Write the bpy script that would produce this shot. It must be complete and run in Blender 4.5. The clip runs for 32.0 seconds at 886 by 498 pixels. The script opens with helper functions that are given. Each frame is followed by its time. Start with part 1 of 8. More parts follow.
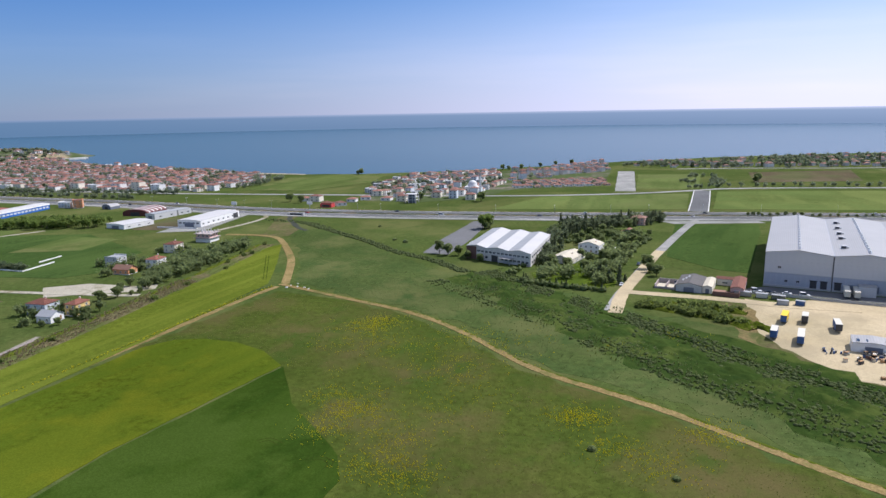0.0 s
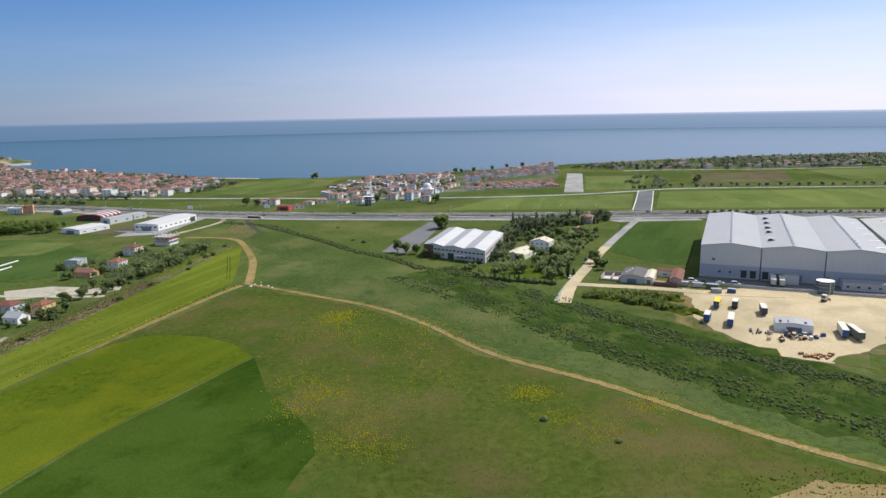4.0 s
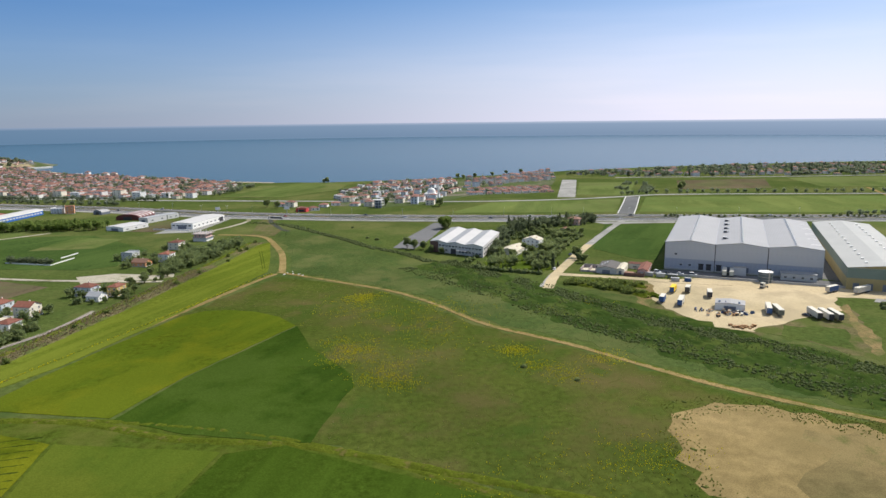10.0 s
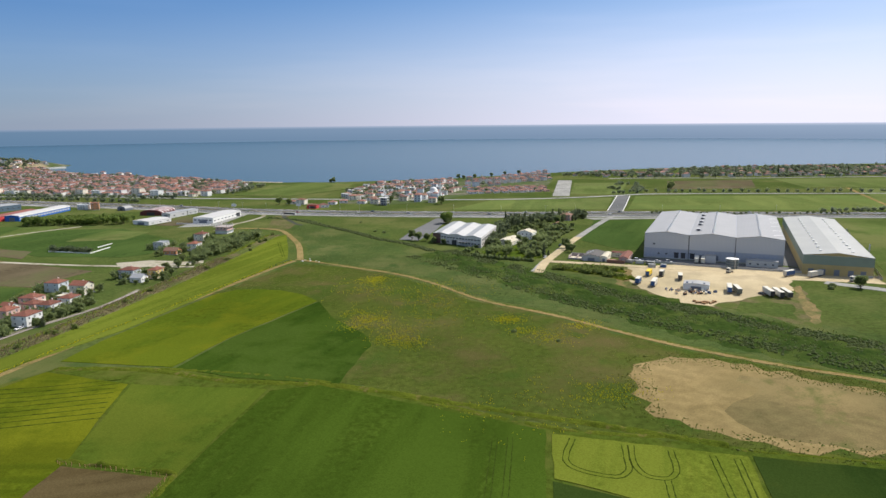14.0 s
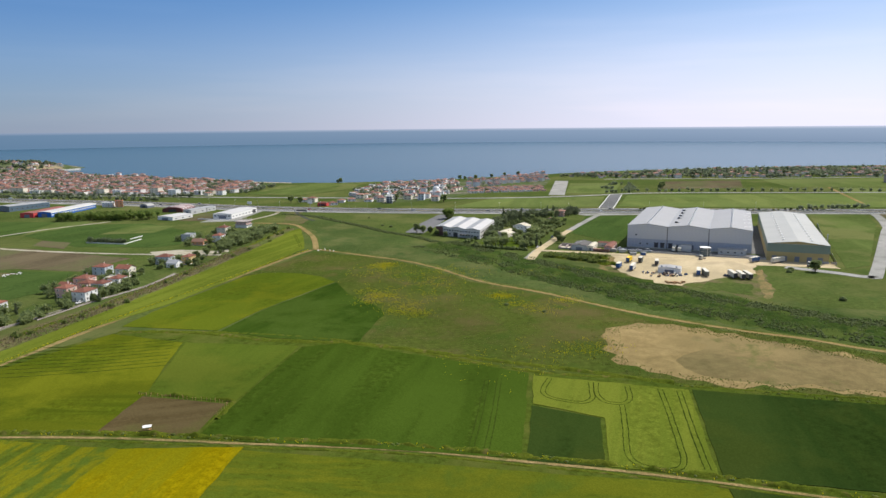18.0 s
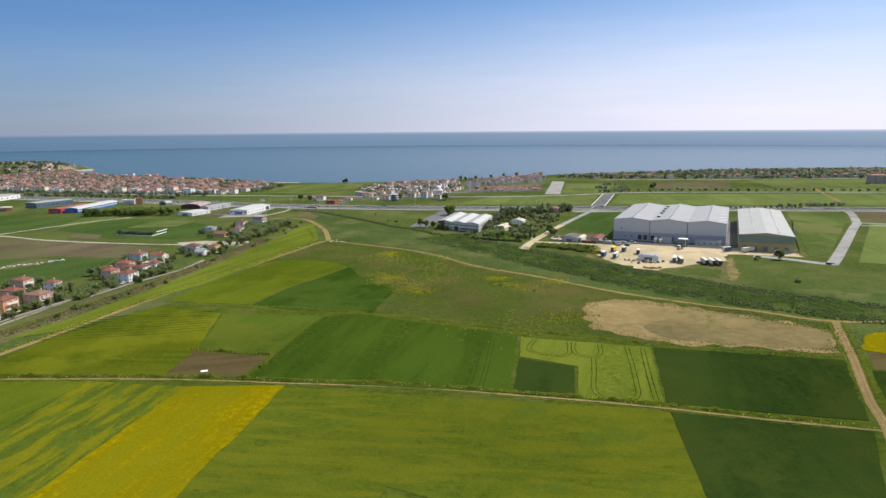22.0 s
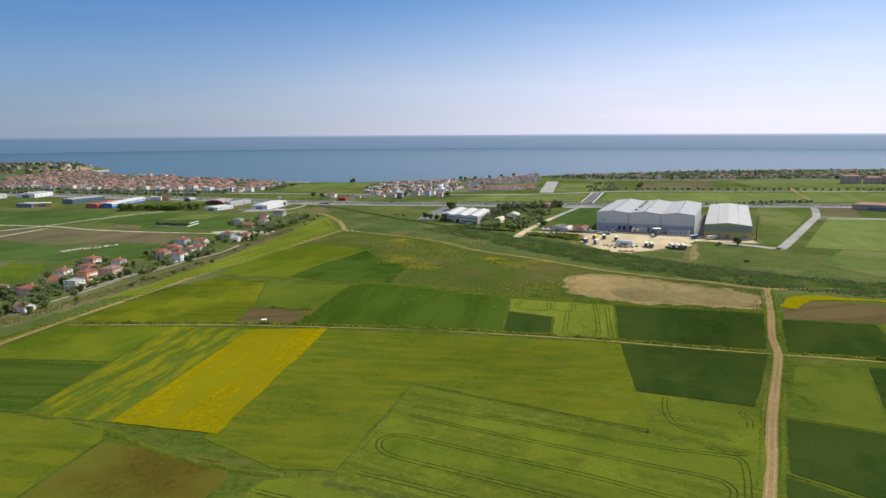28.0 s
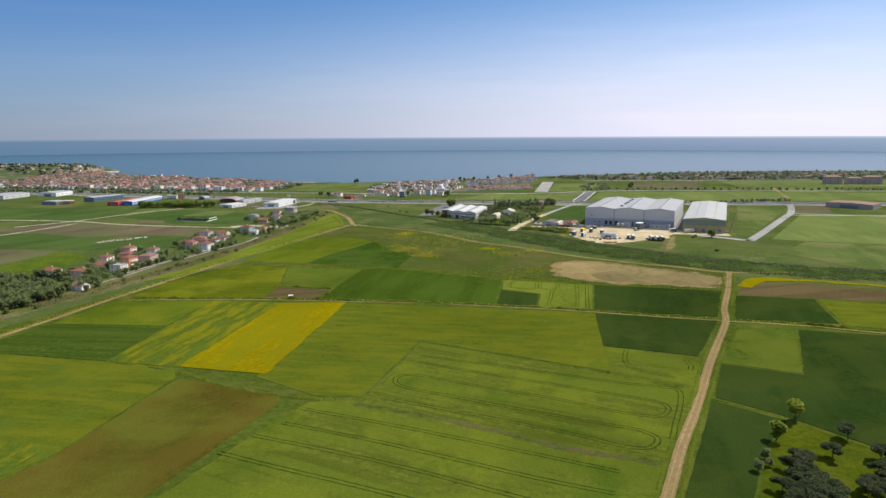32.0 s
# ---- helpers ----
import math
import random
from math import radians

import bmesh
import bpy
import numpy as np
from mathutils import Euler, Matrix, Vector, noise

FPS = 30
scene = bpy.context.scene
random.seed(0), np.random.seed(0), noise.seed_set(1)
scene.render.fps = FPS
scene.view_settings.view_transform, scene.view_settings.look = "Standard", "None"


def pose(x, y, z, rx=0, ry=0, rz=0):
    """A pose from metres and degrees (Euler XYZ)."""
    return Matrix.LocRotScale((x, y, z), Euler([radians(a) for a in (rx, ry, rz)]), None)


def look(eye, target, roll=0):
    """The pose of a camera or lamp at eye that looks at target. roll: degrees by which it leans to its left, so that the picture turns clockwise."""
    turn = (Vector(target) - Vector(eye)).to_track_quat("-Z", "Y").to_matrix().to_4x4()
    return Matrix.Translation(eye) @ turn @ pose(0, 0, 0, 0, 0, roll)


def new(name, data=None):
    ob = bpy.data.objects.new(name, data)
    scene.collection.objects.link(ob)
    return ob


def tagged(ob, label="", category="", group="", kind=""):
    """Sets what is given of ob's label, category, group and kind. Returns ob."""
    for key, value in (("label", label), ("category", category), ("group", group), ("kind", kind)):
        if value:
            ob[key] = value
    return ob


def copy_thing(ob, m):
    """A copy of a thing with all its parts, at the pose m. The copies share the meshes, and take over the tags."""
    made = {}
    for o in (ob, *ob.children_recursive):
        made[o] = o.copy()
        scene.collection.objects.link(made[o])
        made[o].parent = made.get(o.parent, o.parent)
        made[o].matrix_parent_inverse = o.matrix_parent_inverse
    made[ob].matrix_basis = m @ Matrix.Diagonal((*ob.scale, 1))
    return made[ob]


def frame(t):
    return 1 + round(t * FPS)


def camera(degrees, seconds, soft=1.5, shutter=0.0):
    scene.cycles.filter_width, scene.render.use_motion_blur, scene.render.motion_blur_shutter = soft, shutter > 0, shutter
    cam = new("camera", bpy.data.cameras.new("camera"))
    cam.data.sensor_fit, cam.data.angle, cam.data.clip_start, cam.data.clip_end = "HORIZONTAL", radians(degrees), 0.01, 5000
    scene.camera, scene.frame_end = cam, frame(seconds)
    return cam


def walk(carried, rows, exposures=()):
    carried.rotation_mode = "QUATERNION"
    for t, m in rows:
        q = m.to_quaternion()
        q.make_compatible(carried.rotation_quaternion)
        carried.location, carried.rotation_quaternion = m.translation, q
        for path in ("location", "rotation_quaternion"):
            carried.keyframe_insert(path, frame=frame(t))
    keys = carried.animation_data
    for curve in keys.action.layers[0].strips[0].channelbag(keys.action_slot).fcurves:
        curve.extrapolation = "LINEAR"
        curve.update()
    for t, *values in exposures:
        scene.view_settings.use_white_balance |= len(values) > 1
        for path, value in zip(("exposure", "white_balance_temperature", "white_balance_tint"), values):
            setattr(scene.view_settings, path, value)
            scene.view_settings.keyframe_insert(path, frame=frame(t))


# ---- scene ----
cam = camera(66.2, 32.0)

# time, place in metres, heading to the left, pitch up, lean to the left in degrees
FLIGHT = [
    (0, -0.00, -0.00, 93.45, 0.43, -11.55, -0.96),
    (0.5, -0.59, -0.99, 93.65, -1.14, -11.57, -0.98),
    (1, -1.11, -2.11, 93.80, -2.24, -11.54, -1.02),
    (1.5, -1.55, -3.57, 93.87, -2.93, -11.48, -1.08),
    (2, -1.90, -5.54, 93.86, -3.38, -11.43, -1.11),
    (2.5, -2.25, -8.05, 93.81, -3.58, -11.39, -1.09),
    (3, -2.59, -11.09, 93.72, -3.56, -11.35, -1.05),
    (3.5, -2.93, -14.52, 93.59, -3.58, -11.31, -1.04),
    (5.5, -4.93, -34.51, 92.89, -3.62, -11.12, -0.88),
    (6, -5.54, -40.36, 93.44, -3.60, -11.13, -0.83),
    (6.5, -6.12, -46.40, 94.22, -3.58, -11.11, -0.82),
    (7, -6.65, -52.51, 95.23, -3.60, -11.07, -0.77),
    (7.5, -7.15, -58.62, 96.38, -3.57, -11.01, -0.75),
    (8, -7.63, -64.65, 97.54, -3.55, -10.96, -0.72),
    (8.5, -8.06, -70.62, 98.60, -3.49, -10.92, -0.64),
    (9, -8.50, -76.50, 99.50, -3.51, -10.87, -0.63),
    (9.5, -8.96, -82.32, 100.20, -3.51, -10.86, -0.65),
    (10, -9.44, -88.16, 100.72, -3.48, -10.86, -0.66),
    (11, -10.37, -100.20, 101.08, -3.47, -10.82, -0.65),
    (12, -11.56, -113.11, 100.94, -3.44, -10.74, -0.55),
    (13, -12.82, -126.69, 100.77, -3.43, -10.67, -0.55),
    (14, -13.96, -140.45, 100.90, -3.45, -10.62, -0.50),
    (14.5, -14.52, -147.41, 100.90, -3.44, -10.61, -0.48),
    (16.5, -16.23, -174.86, 100.44, -3.39, -10.41, -0.60),
    (17, -16.62, -181.54, 100.37, -3.35, -10.40, -0.58),
    (18, -17.49, -194.81, 100.27, -3.28, -10.33, -0.51),
    (19, -18.45, -208.04, 100.09, -3.23, -10.27, -0.53),
    (20, -19.29, -221.27, 99.75, -3.21, -10.17, -0.50),
    (21, -20.26, -234.39, 99.55, -3.20, -10.11, -0.44),
    (22, -21.36, -247.52, 99.46, -3.20, -10.08, -0.40),
    (23, -22.47, -260.65, 99.29, -3.20, -10.04, -0.37),
    (24, -23.90, -273.63, 99.19, -3.21, -10.01, -0.37),
    (25, -25.37, -286.80, 99.15, -3.24, -9.95, -0.35),
    (25.5, -26.21, -293.51, 99.22, -3.26, -9.95, -0.34),
    (27.5, -29.25, -321.96, 99.41, -3.29, -9.85, -0.31),
    (28, -29.82, -329.27, 99.41, -3.26, -9.82, -0.29),
    (29, -31.18, -343.84, 99.36, -3.29, -9.78, -0.28),
    (30, -32.40, -358.76, 99.27, -3.27, -9.73, -0.22),
    (31, -33.53, -373.94, 99.30, -3.29, -9.70, -0.16),
    (32, -34.80, -388.64, 99.36, -3.33, -9.62, -0.25),
]


def flown(x, y, z, yaw, pitch, lean):
    a, b = radians(yaw), radians(pitch)
    ahead = Vector((-math.sin(a) * math.cos(b), math.cos(a) * math.cos(b), math.sin(b)))
    eye = Vector((x, y, z))
    return look(eye, eye + ahead, lean)


# the picture starts bluish and settles to neutral within seven seconds: seconds, stops, kelvin, tint
BALANCE = [(0, 0.63, 5950, 16), (1, 0.65, 6080, 14), (2, 0.65, 6160, 13), (3.5, 0.62, 6200, 12), (7, 0.61, 6500, 10), (32, 0.61, 6500, 10)]
walk(cam, [(row[0], flown(*row[1:])) for row in FLIGHT], BALANCE)

# ---- light ----
SUN_AZIMUTH, SUN_HEIGHT = 63.0, 51.0  # degrees to the right of +y, degrees up
world = bpy.data.worlds.new("sky")
scene.world = world
world.use_nodes = True
wn = world.node_tree.nodes
sky = wn.new("ShaderNodeTexSky")
sky.sky_type = "NISHITA"
sky.sun_disc = False
sky.sun_elevation = radians(SUN_HEIGHT)
sky.sun_rotation = radians(SUN_AZIMUTH)
sky.altitude = 2200
sky.air_density, sky.dust_density, sky.ozone_density = 1.0, 2.2, 3.0
wn["Background"].inputs["Strength"].default_value = 0.075
# the clear upper sky, then a lavender sea haze low down that reaches higher towards the sun's side
wl = world.node_tree.links


def sky_mix(fac, a, b, blend="MIX"):
    k = wn.new("ShaderNodeMix")
    k.data_type, k.blend_type = "RGBA", blend
    for sock, v in ((k.inputs[0], fac), (k.inputs[6], a), (k.inputs[7], b)):
        if isinstance(v, bpy.types.NodeSocket):
            wl.new(v, sock)
        else:
            sock.default_value = v
    return k.outputs[2]


def sky_range(value, lo, hi, out_lo=0.0, out_hi=1.0, smooth=True):
    k = wn.new("ShaderNodeMapRange")
    k.interpolation_type = "SMOOTHSTEP" if smooth else "LINEAR"
    for i, v in enumerate((lo, hi, out_lo, out_hi)):
        k.inputs[1 + i].default_value = v
    wl.new(value, k.inputs[0])
    return k.outputs[0]


axes = wn.new("ShaderNodeSeparateXYZ")
wl.new(wn.new("ShaderNodeTexCoord").outputs["Generated"], axes.inputs[0])
sunward = sky_range(axes.outputs["X"], -0.62, 0.62)
lowered = wn.new("ShaderNodeMath")
lowered.operation = "MULTIPLY_ADD"
wl.new(sunward, lowered.inputs[0])
lowered.inputs[1].default_value = -0.050
wl.new(axes.outputs["Z"], lowered.inputs[2])
haze = sky_range(lowered.outputs[0], 0.20, -0.07, 0.0, 0.96)
side_tint = sky_mix(sunward, (0.44, 0.69, 0.93, 1), (0.585, 0.855, 1.02, 1))
clear = sky_mix(1.0, sky.outputs["Color"], side_tint, "MULTIPLY")
# above the view the whole sky pales, as thin haze added for fill light
clear = sky_mix(sky_range(axes.outputs["Z"], 0.20, 0.62, 0.0, 0.8), clear, (4.7, 5.4, 6.6, 1))
veil = sky_mix(sunward, (2.5, 2.92, 3.95, 1), (8.2, 8.0, 9.6, 1))
# thin level streaks of haze
flat = wn.new("ShaderNodeMapping")
flat.inputs["Scale"].default_value = (1.4, 1.4, 17)
wl.new(wn["Texture Coordinate"].outputs["Generated"], flat.inputs["Vector"])
wisps = wn.new("ShaderNodeTexNoise")
wisps.inputs["Scale"].default_value, wisps.inputs["Detail"].default_value = 1.6, 3
wl.new(flat.outputs["Vector"], wisps.inputs["Vector"])
low_sky = sky_mix(haze, clear, veil)
milky = sky_mix(1.0, low_sky, (1.07, 1.035, 1.015, 1), "MULTIPLY")
wl.new(sky_mix(sky_range(wisps.outputs[0], 0.44, 0.66), low_sky, milky), wn["Background"].inputs["Color"])
sun_data = bpy.data.lights.new("sun", "SUN")
sun_data.energy, sun_data.angle, sun_data.color = 3.8, radians(0.6), (1.0, 0.94, 0.85)
sun = new("sun", sun_data)
a, b = radians(SUN_AZIMUTH), radians(SUN_HEIGHT)
sun.matrix_world = look((0, 0, 300), (-math.sin(a) * math.cos(b) * 50, -math.cos(a) * math.cos(b) * 50, 300 - 50 * math.sin(b)))

# ---- materials ----
MATS = {}


def nodes_of(name):
    m = bpy.data.materials.new(name)
    m.use_nodes = True
    return m, m.node_tree.nodes, m.node_tree.links, m.node_tree.nodes["Principled BSDF"]


def mixed(n, l, fac, a, b, blend="MIX"):
    k = n.new("ShaderNodeMix")
    k.data_type, k.blend_type = "RGBA", blend
    for sock, v in ((k.inputs[0], fac), (k.inputs[6], a), (k.inputs[7], b)):
        if isinstance(v, bpy.types.NodeSocket):
            l.new(v, sock)
        elif isinstance(v, tuple):
            sock.default_value = (*v, 1)
        else:
            sock.default_value = v
    return k.outputs[2]


def ramp(n, l, value, lo, hi):
    k = n.new("ShaderNodeMapRange")
    k.inputs[1].default_value, k.inputs[2].default_value = lo, hi
    l.new(value, k.inputs[0])
    return k.outputs[0]


def noised(n, l, vec, scale, detail=3.0, rough=0.55):
    k = n.new("ShaderNodeTexNoise")
    k.inputs["Scale"].default_value, k.inputs["Detail"].default_value, k.inputs["Roughness"].default_value = scale, detail, rough
    l.new(vec, k.inputs["Vector"])
    return k.outputs["Fac"]


def turned(n, l, vec, degrees, sx=1.0, sy=1.0):
    k, j = n.new("ShaderNodeMapping"), n.new("ShaderNodeMapping")
    k.inputs["Rotation"].default_value = (0, 0, radians(degrees))
    j.inputs["Scale"].default_value = (sx, sy, 1)
    l.new(vec, k.inputs["Vector"])
    l.new(k.outputs["Vector"], j.inputs["Vector"])
    return j.outputs["Vector"]


def bumped(n, l, shader, height, distance, strength=0.6):
    k = n.new("ShaderNodeBump")
    k.inputs["Distance"].default_value, k.inputs["Strength"].default_value = distance, strength
    l.new(height, k.inputs["Height"])
    l.new(k.outputs["Normal"], shader.inputs["Normal"])


def land(name, low, high, patch=None, patch_size=0.03, patch_from=0.52, grain=0.35, rows=None, row_gap=3.0, row_mix=0.35, bump=0.25, streak=None, soft=0.10, second=None, speck=0.62, run=1.0):
    """Earth and crops, in world metres: two tones by noise, patches of a third, drill rows along a heading; run > 1 breaks the rows up sooner."""
    low, high = (tuple(min(0.8, c * 1.05) for c in q) for q in (low, high))
    patch = patch and tuple(min(0.8, c * 1.05) for c in patch)
    m, n, l, s = nodes_of(name)
    where = n.new("ShaderNodeNewGeometry").outputs["Position"]
    broad = noised(n, l, where, 0.035, 4)
    col = mixed(n, l, ramp(n, l, broad, 0.34, 0.66), low, high)
    fine = noised(n, l, where, grain, 5, 0.7)
    col = mixed(n, l, ramp(n, l, fine, 0.62, 0.38), col, (speck, speck, speck), "MULTIPLY")
    if rows is not None:
        stretched = turned(n, l, where, -rows, 0.012 * run, 1.0 / row_gap)
        line = noised(n, l, stretched, 1.0, 4, 0.65)
        col = mixed(n, l, ramp(n, l, line, 0.44, 0.58), col, tuple(c * (1 - 0.6 * row_mix) for c in low))
        wide = noised(n, l, turned(n, l, where, -rows, 0.006 * run, 0.22 / row_gap), 1.0, 3 if run == 1 else 6, 0.6)
        col = mixed(n, l, ramp(n, l, wide, 0.46, 0.56), col, streak or tuple(c * (1 - 0.5 * row_mix) for c in high))
    if patch:
        spots = noised(n, l, where, patch_size, 5, 0.62)
        col = mixed(n, l, ramp(n, l, spots, patch_from - 0.06, patch_from - 0.06 + soft), col, patch)
    if second:
        tone, size, start = second
        spots = noised(n, l, turned(n, l, where, 31, 1.0, 0.7), size, 6, 0.68)
        col = mixed(n, l, ramp(n, l, spots, start, start + 0.12), col, tuple(c * 1.05 for c in tone))
    mottle = noised(n, l, where, 0.011, 3, 0.5)
    col = mixed(n, l, ramp(n, l, mottle, 0.42, 0.66), col, (0.80, 0.82, 0.80), "MULTIPLY")
    tiny = noised(n, l, where, 2.2, 3, 0.7)
    col = mixed(n, l, ramp(n, l, tiny, 0.62, 0.38), col, (0.74, 0.75, 0.74), "MULTIPLY")
    l.new(col, s.inputs["Base Color"])
    s.inputs["Roughness"].default_value = 0.95
    s.inputs["Specular IOR Level"].default_value = 0.0
    bumped(n, l, s, fine, bump)
    MATS[name] = m
    return m


def plain(name, color, rough=0.7, metal=0.0, vary=0.12, scale=0.6, bump=0.0, per_object=0.0, stripe=None, spec=0.4):
    """Built surfaces: stains at two scales; stripe = (gap, depth) for profiled sheet along local x."""
    m, n, l, s = nodes_of(name)
    where = n.new("ShaderNodeTexCoord").outputs["Object"]
    big = noised(n, l, where, scale, 5, 0.6)
    small = noised(n, l, where, scale * 9, 4, 0.65)
    col = mixed(n, l, ramp(n, l, big, 0.35, 0.70), color, tuple(c * (1 - vary) for c in color))
    col = mixed(n, l, ramp(n, l, small, 0.55, 0.80), col, tuple(c * (1 - 1.6 * vary) for c in color))
    if per_object:
        k = n.new("ShaderNodeHueSaturation")
        info = n.new("ShaderNodeObjectInfo")
        l.new(ramp(n, l, info.outputs["Random"], -0.6, 1.4), k.inputs["Value"])
        k.inputs["Value"].default_value = 1
        v = n.new("ShaderNodeMapRange")
        v.inputs[3].default_value, v.inputs[4].default_value = 1 - per_object, 1 + per_object
        l.new(info.outputs["Random"], v.inputs[0])
        l.new(v.outputs[0], k.inputs["Value"])
        l.new(col, k.inputs["Color"])
        col = k.outputs["Color"]
    l.new(col, s.inputs["Base Color"])
    s.inputs["Roughness"].default_value, s.inputs["Metallic"].default_value = rough, metal
    s.inputs["Specular IOR Level"].default_value = spec
    if stripe:
        w = n.new("ShaderNodeTexWave")
        w.bands_direction = "X"
        w.inputs["Scale"].default_value = 0.314 / stripe[0]
        l.new(where, w.inputs["Vector"])
        bumped(n, l, s, w.outputs["Fac"], stripe[1], 0.7)
    elif bump:
        bumped(n, l, s, small, bump)
    MATS[name] = m
    return m


land("meadow", (0.064, 0.091, 0.016), (0.088, 0.108, 0.022), (0.100, 0.086, 0.032), 0.020, 0.52, soft=0.2, second=((0.050, 0.078, 0.014), 0.045, 0.53))
land("grassland", (0.074, 0.106, 0.028), (0.096, 0.124, 0.034), (0.108, 0.118, 0.040), 0.012, 0.53, soft=0.16, second=((0.058, 0.088, 0.024), 0.05, 0.55))
land("wheat_dark", (0.023, 0.044, 0.009), (0.032, 0.054, 0.011), (0.035, 0.052, 0.010), 0.02, 0.54, rows=75, row_gap=5, row_mix=0.22)
land("wheat_mid", (0.066, 0.102, 0.013), (0.083, 0.117, 0.015), (0.090, 0.113, 0.015), 0.02, 0.54, rows=75, row_gap=4, row_mix=0.24)
land("wheat_bright", (0.112, 0.146, 0.018), (0.140, 0.168, 0.022), rows=70, row_gap=2.2, row_mix=0.24)
land("barley_bright", (0.092, 0.115, 0.015), (0.117, 0.137, 0.019), (0.101, 0.122, 0.013), 0.03, 0.56, rows=-32, row_gap=2.6, row_mix=0.50, streak=(0.088, 0.114, 0.013), second=((0.054, 0.086, 0.009), 0.030, 0.56))
land("olive_crop", (0.078, 0.112, 0.010), (0.098, 0.126, 0.011), (0.106, 0.122, 0.010), 0.02, 0.54, rows=62, row_gap=5, row_mix=0.18)
land("weedy_crop", (0.080, 0.108, 0.011), (0.096, 0.118, 0.011), (0.106, 0.120, 0.011), 0.024, 0.52, rows=-11, row_gap=1.3, row_mix=0.22, streak=(0.104, 0.115, 0.010), soft=0.2, second=((0.072, 0.102, 0.012), 0.05, 0.54), run=5.0)
land("rape_yellow", (0.205, 0.170, 0.003), (0.275, 0.212, 0.003), (0.160, 0.148, 0.005), 0.022, 0.54, rows=77, row_gap=2.0, row_mix=0.30, streak=(0.168, 0.154, 0.005), soft=0.26, second=((0.100, 0.122, 0.008), 0.055, 0.66), run=2.5)
land("rape_sparse", (0.074, 0.108, 0.013), (0.096, 0.122, 0.013), (0.140, 0.140, 0.008), 0.03, 0.60, rows=77, row_gap=1.15, row_mix=0.3, streak=(0.146, 0.143, 0.008), soft=0.26, second=((0.072, 0.105, 0.013), 0.14, 0.50), run=5.0)
land("bare_soil", (0.245, 0.182, 0.080), (0.305, 0.228, 0.106), (0.195, 0.150, 0.068), 0.016, 0.52, grain=0.18, soft=0.2, bump=0.1, speck=0.74, second=((0.150, 0.134, 0.052), 0.05, 0.62))
land("damp_soil", (0.165, 0.136, 0.062), (0.200, 0.154, 0.072), (0.230, 0.176, 0.082), 0.016, 0.54, grain=0.18, soft=0.2, bump=0.1, speck=0.74, second=((0.108, 0.112, 0.038), 0.045, 0.56))
land("brown_soil", (0.092, 0.068, 0.030), (0.114, 0.086, 0.040), (0.088, 0.092, 0.026), 0.02, 0.58, rows=15, row_gap=3, row_mix=0.2, soft=0.16)
land("rusty_crop", (0.078, 0.068, 0.011), (0.094, 0.076, 0.013), (0.092, 0.098, 0.014), 0.020, 0.52, rows=66, row_gap=6, row_mix=0.2, soft=0.2, second=((0.110, 0.104, 0.026), 0.06, 0.62))
land("track_earth", (0.270, 0.196, 0.082), (0.335, 0.248, 0.110), (0.155, 0.14, 0.05), 0.12, 0.58, grain=0.9, bump=0.1)
land("yard_gravel", (0.50, 0.405, 0.255), (0.57, 0.465, 0.305), (0.40, 0.33, 0.215), 0.03, 0.54, grain=0.6, bump=0.06, speck=0.84)
land("dug_earth", (0.230, 0.168, 0.080), (0.290, 0.215, 0.105), (0.100, 0.115, 0.040), 0.09, 0.50, grain=0.7, bump=0.15, soft=0.2)
land("weed_green", (0.076, 0.106, 0.012), (0.106, 0.126, 0.015), (0.118, 0.108, 0.030), 0.25, 0.62, grain=1.2, bump=0.2)
land("verge", (0.072, 0.088, 0.016), (0.106, 0.104, 0.024), (0.156, 0.122, 0.053), 0.07, 0.54)
land("weedy_bank", (0.135, 0.120, 0.056), (0.172, 0.148, 0.076), (0.085, 0.104, 0.030), 0.06, 0.50, soft=0.14)
land("cliff_sand", (0.34, 0.27, 0.17), (0.42, 0.34, 0.22), (0.12, 0.13, 0.07), 0.03, 0.50, soft=0.2, bump=0.1)
land("beach_sand", (0.46, 0.39, 0.30), (0.54, 0.46, 0.36), bump=0.1)
land("town_ground", (0.17, 0.16, 0.12), (0.24, 0.21, 0.17), (0.075, 0.10, 0.04), 0.03, 0.46)
land("lane_pale", (0.40, 0.36, 0.285), (0.47, 0.43, 0.345), (0.22, 0.20, 0.12), 0.08, 0.58, grain=0.7, bump=0.04, speck=0.8)
land("asphalt", (0.150, 0.150, 0.155), (0.18, 0.18, 0.185), grain=0.8, bump=0.02, speck=0.84)
land("concrete_road", (0.31, 0.305, 0.29), (0.37, 0.36, 0.34), (0.25, 0.245, 0.23), 0.05, 0.56, grain=0.5, bump=0.02, speck=0.84)
land("lane_concrete", (0.24, 0.22, 0.18), (0.29, 0.265, 0.215), (0.13, 0.13, 0.08), 0.08, 0.54, grain=0.6, bump=0.03, speck=0.84)
land("crushed_crop", (0.034, 0.054, 0.009), (0.046, 0.066, 0.011), grain=1.2)
land("margin_grass", (0.060, 0.090, 0.013), (0.080, 0.108, 0.015), (0.094, 0.104, 0.022), 0.05, 0.54, soft=0.2)
land("wheat_striped", (0.050, 0.084, 0.012), (0.070, 0.104, 0.015), rows=-8, row_gap=3.0, row_mix=0.45)
land("wheat_rows", (0.044, 0.077, 0.009), (0.054, 0.088, 0.011), rows=76, row_gap=4.5, row_mix=0.24, streak=(0.049, 0.083, 0.010))
land("wheat_mid_dark", (0.030, 0.060, 0.008), (0.042, 0.074, 0.010), (0.046, 0.076, 0.012), 0.02, 0.54, rows=66, row_gap=5, row_mix=0.2)
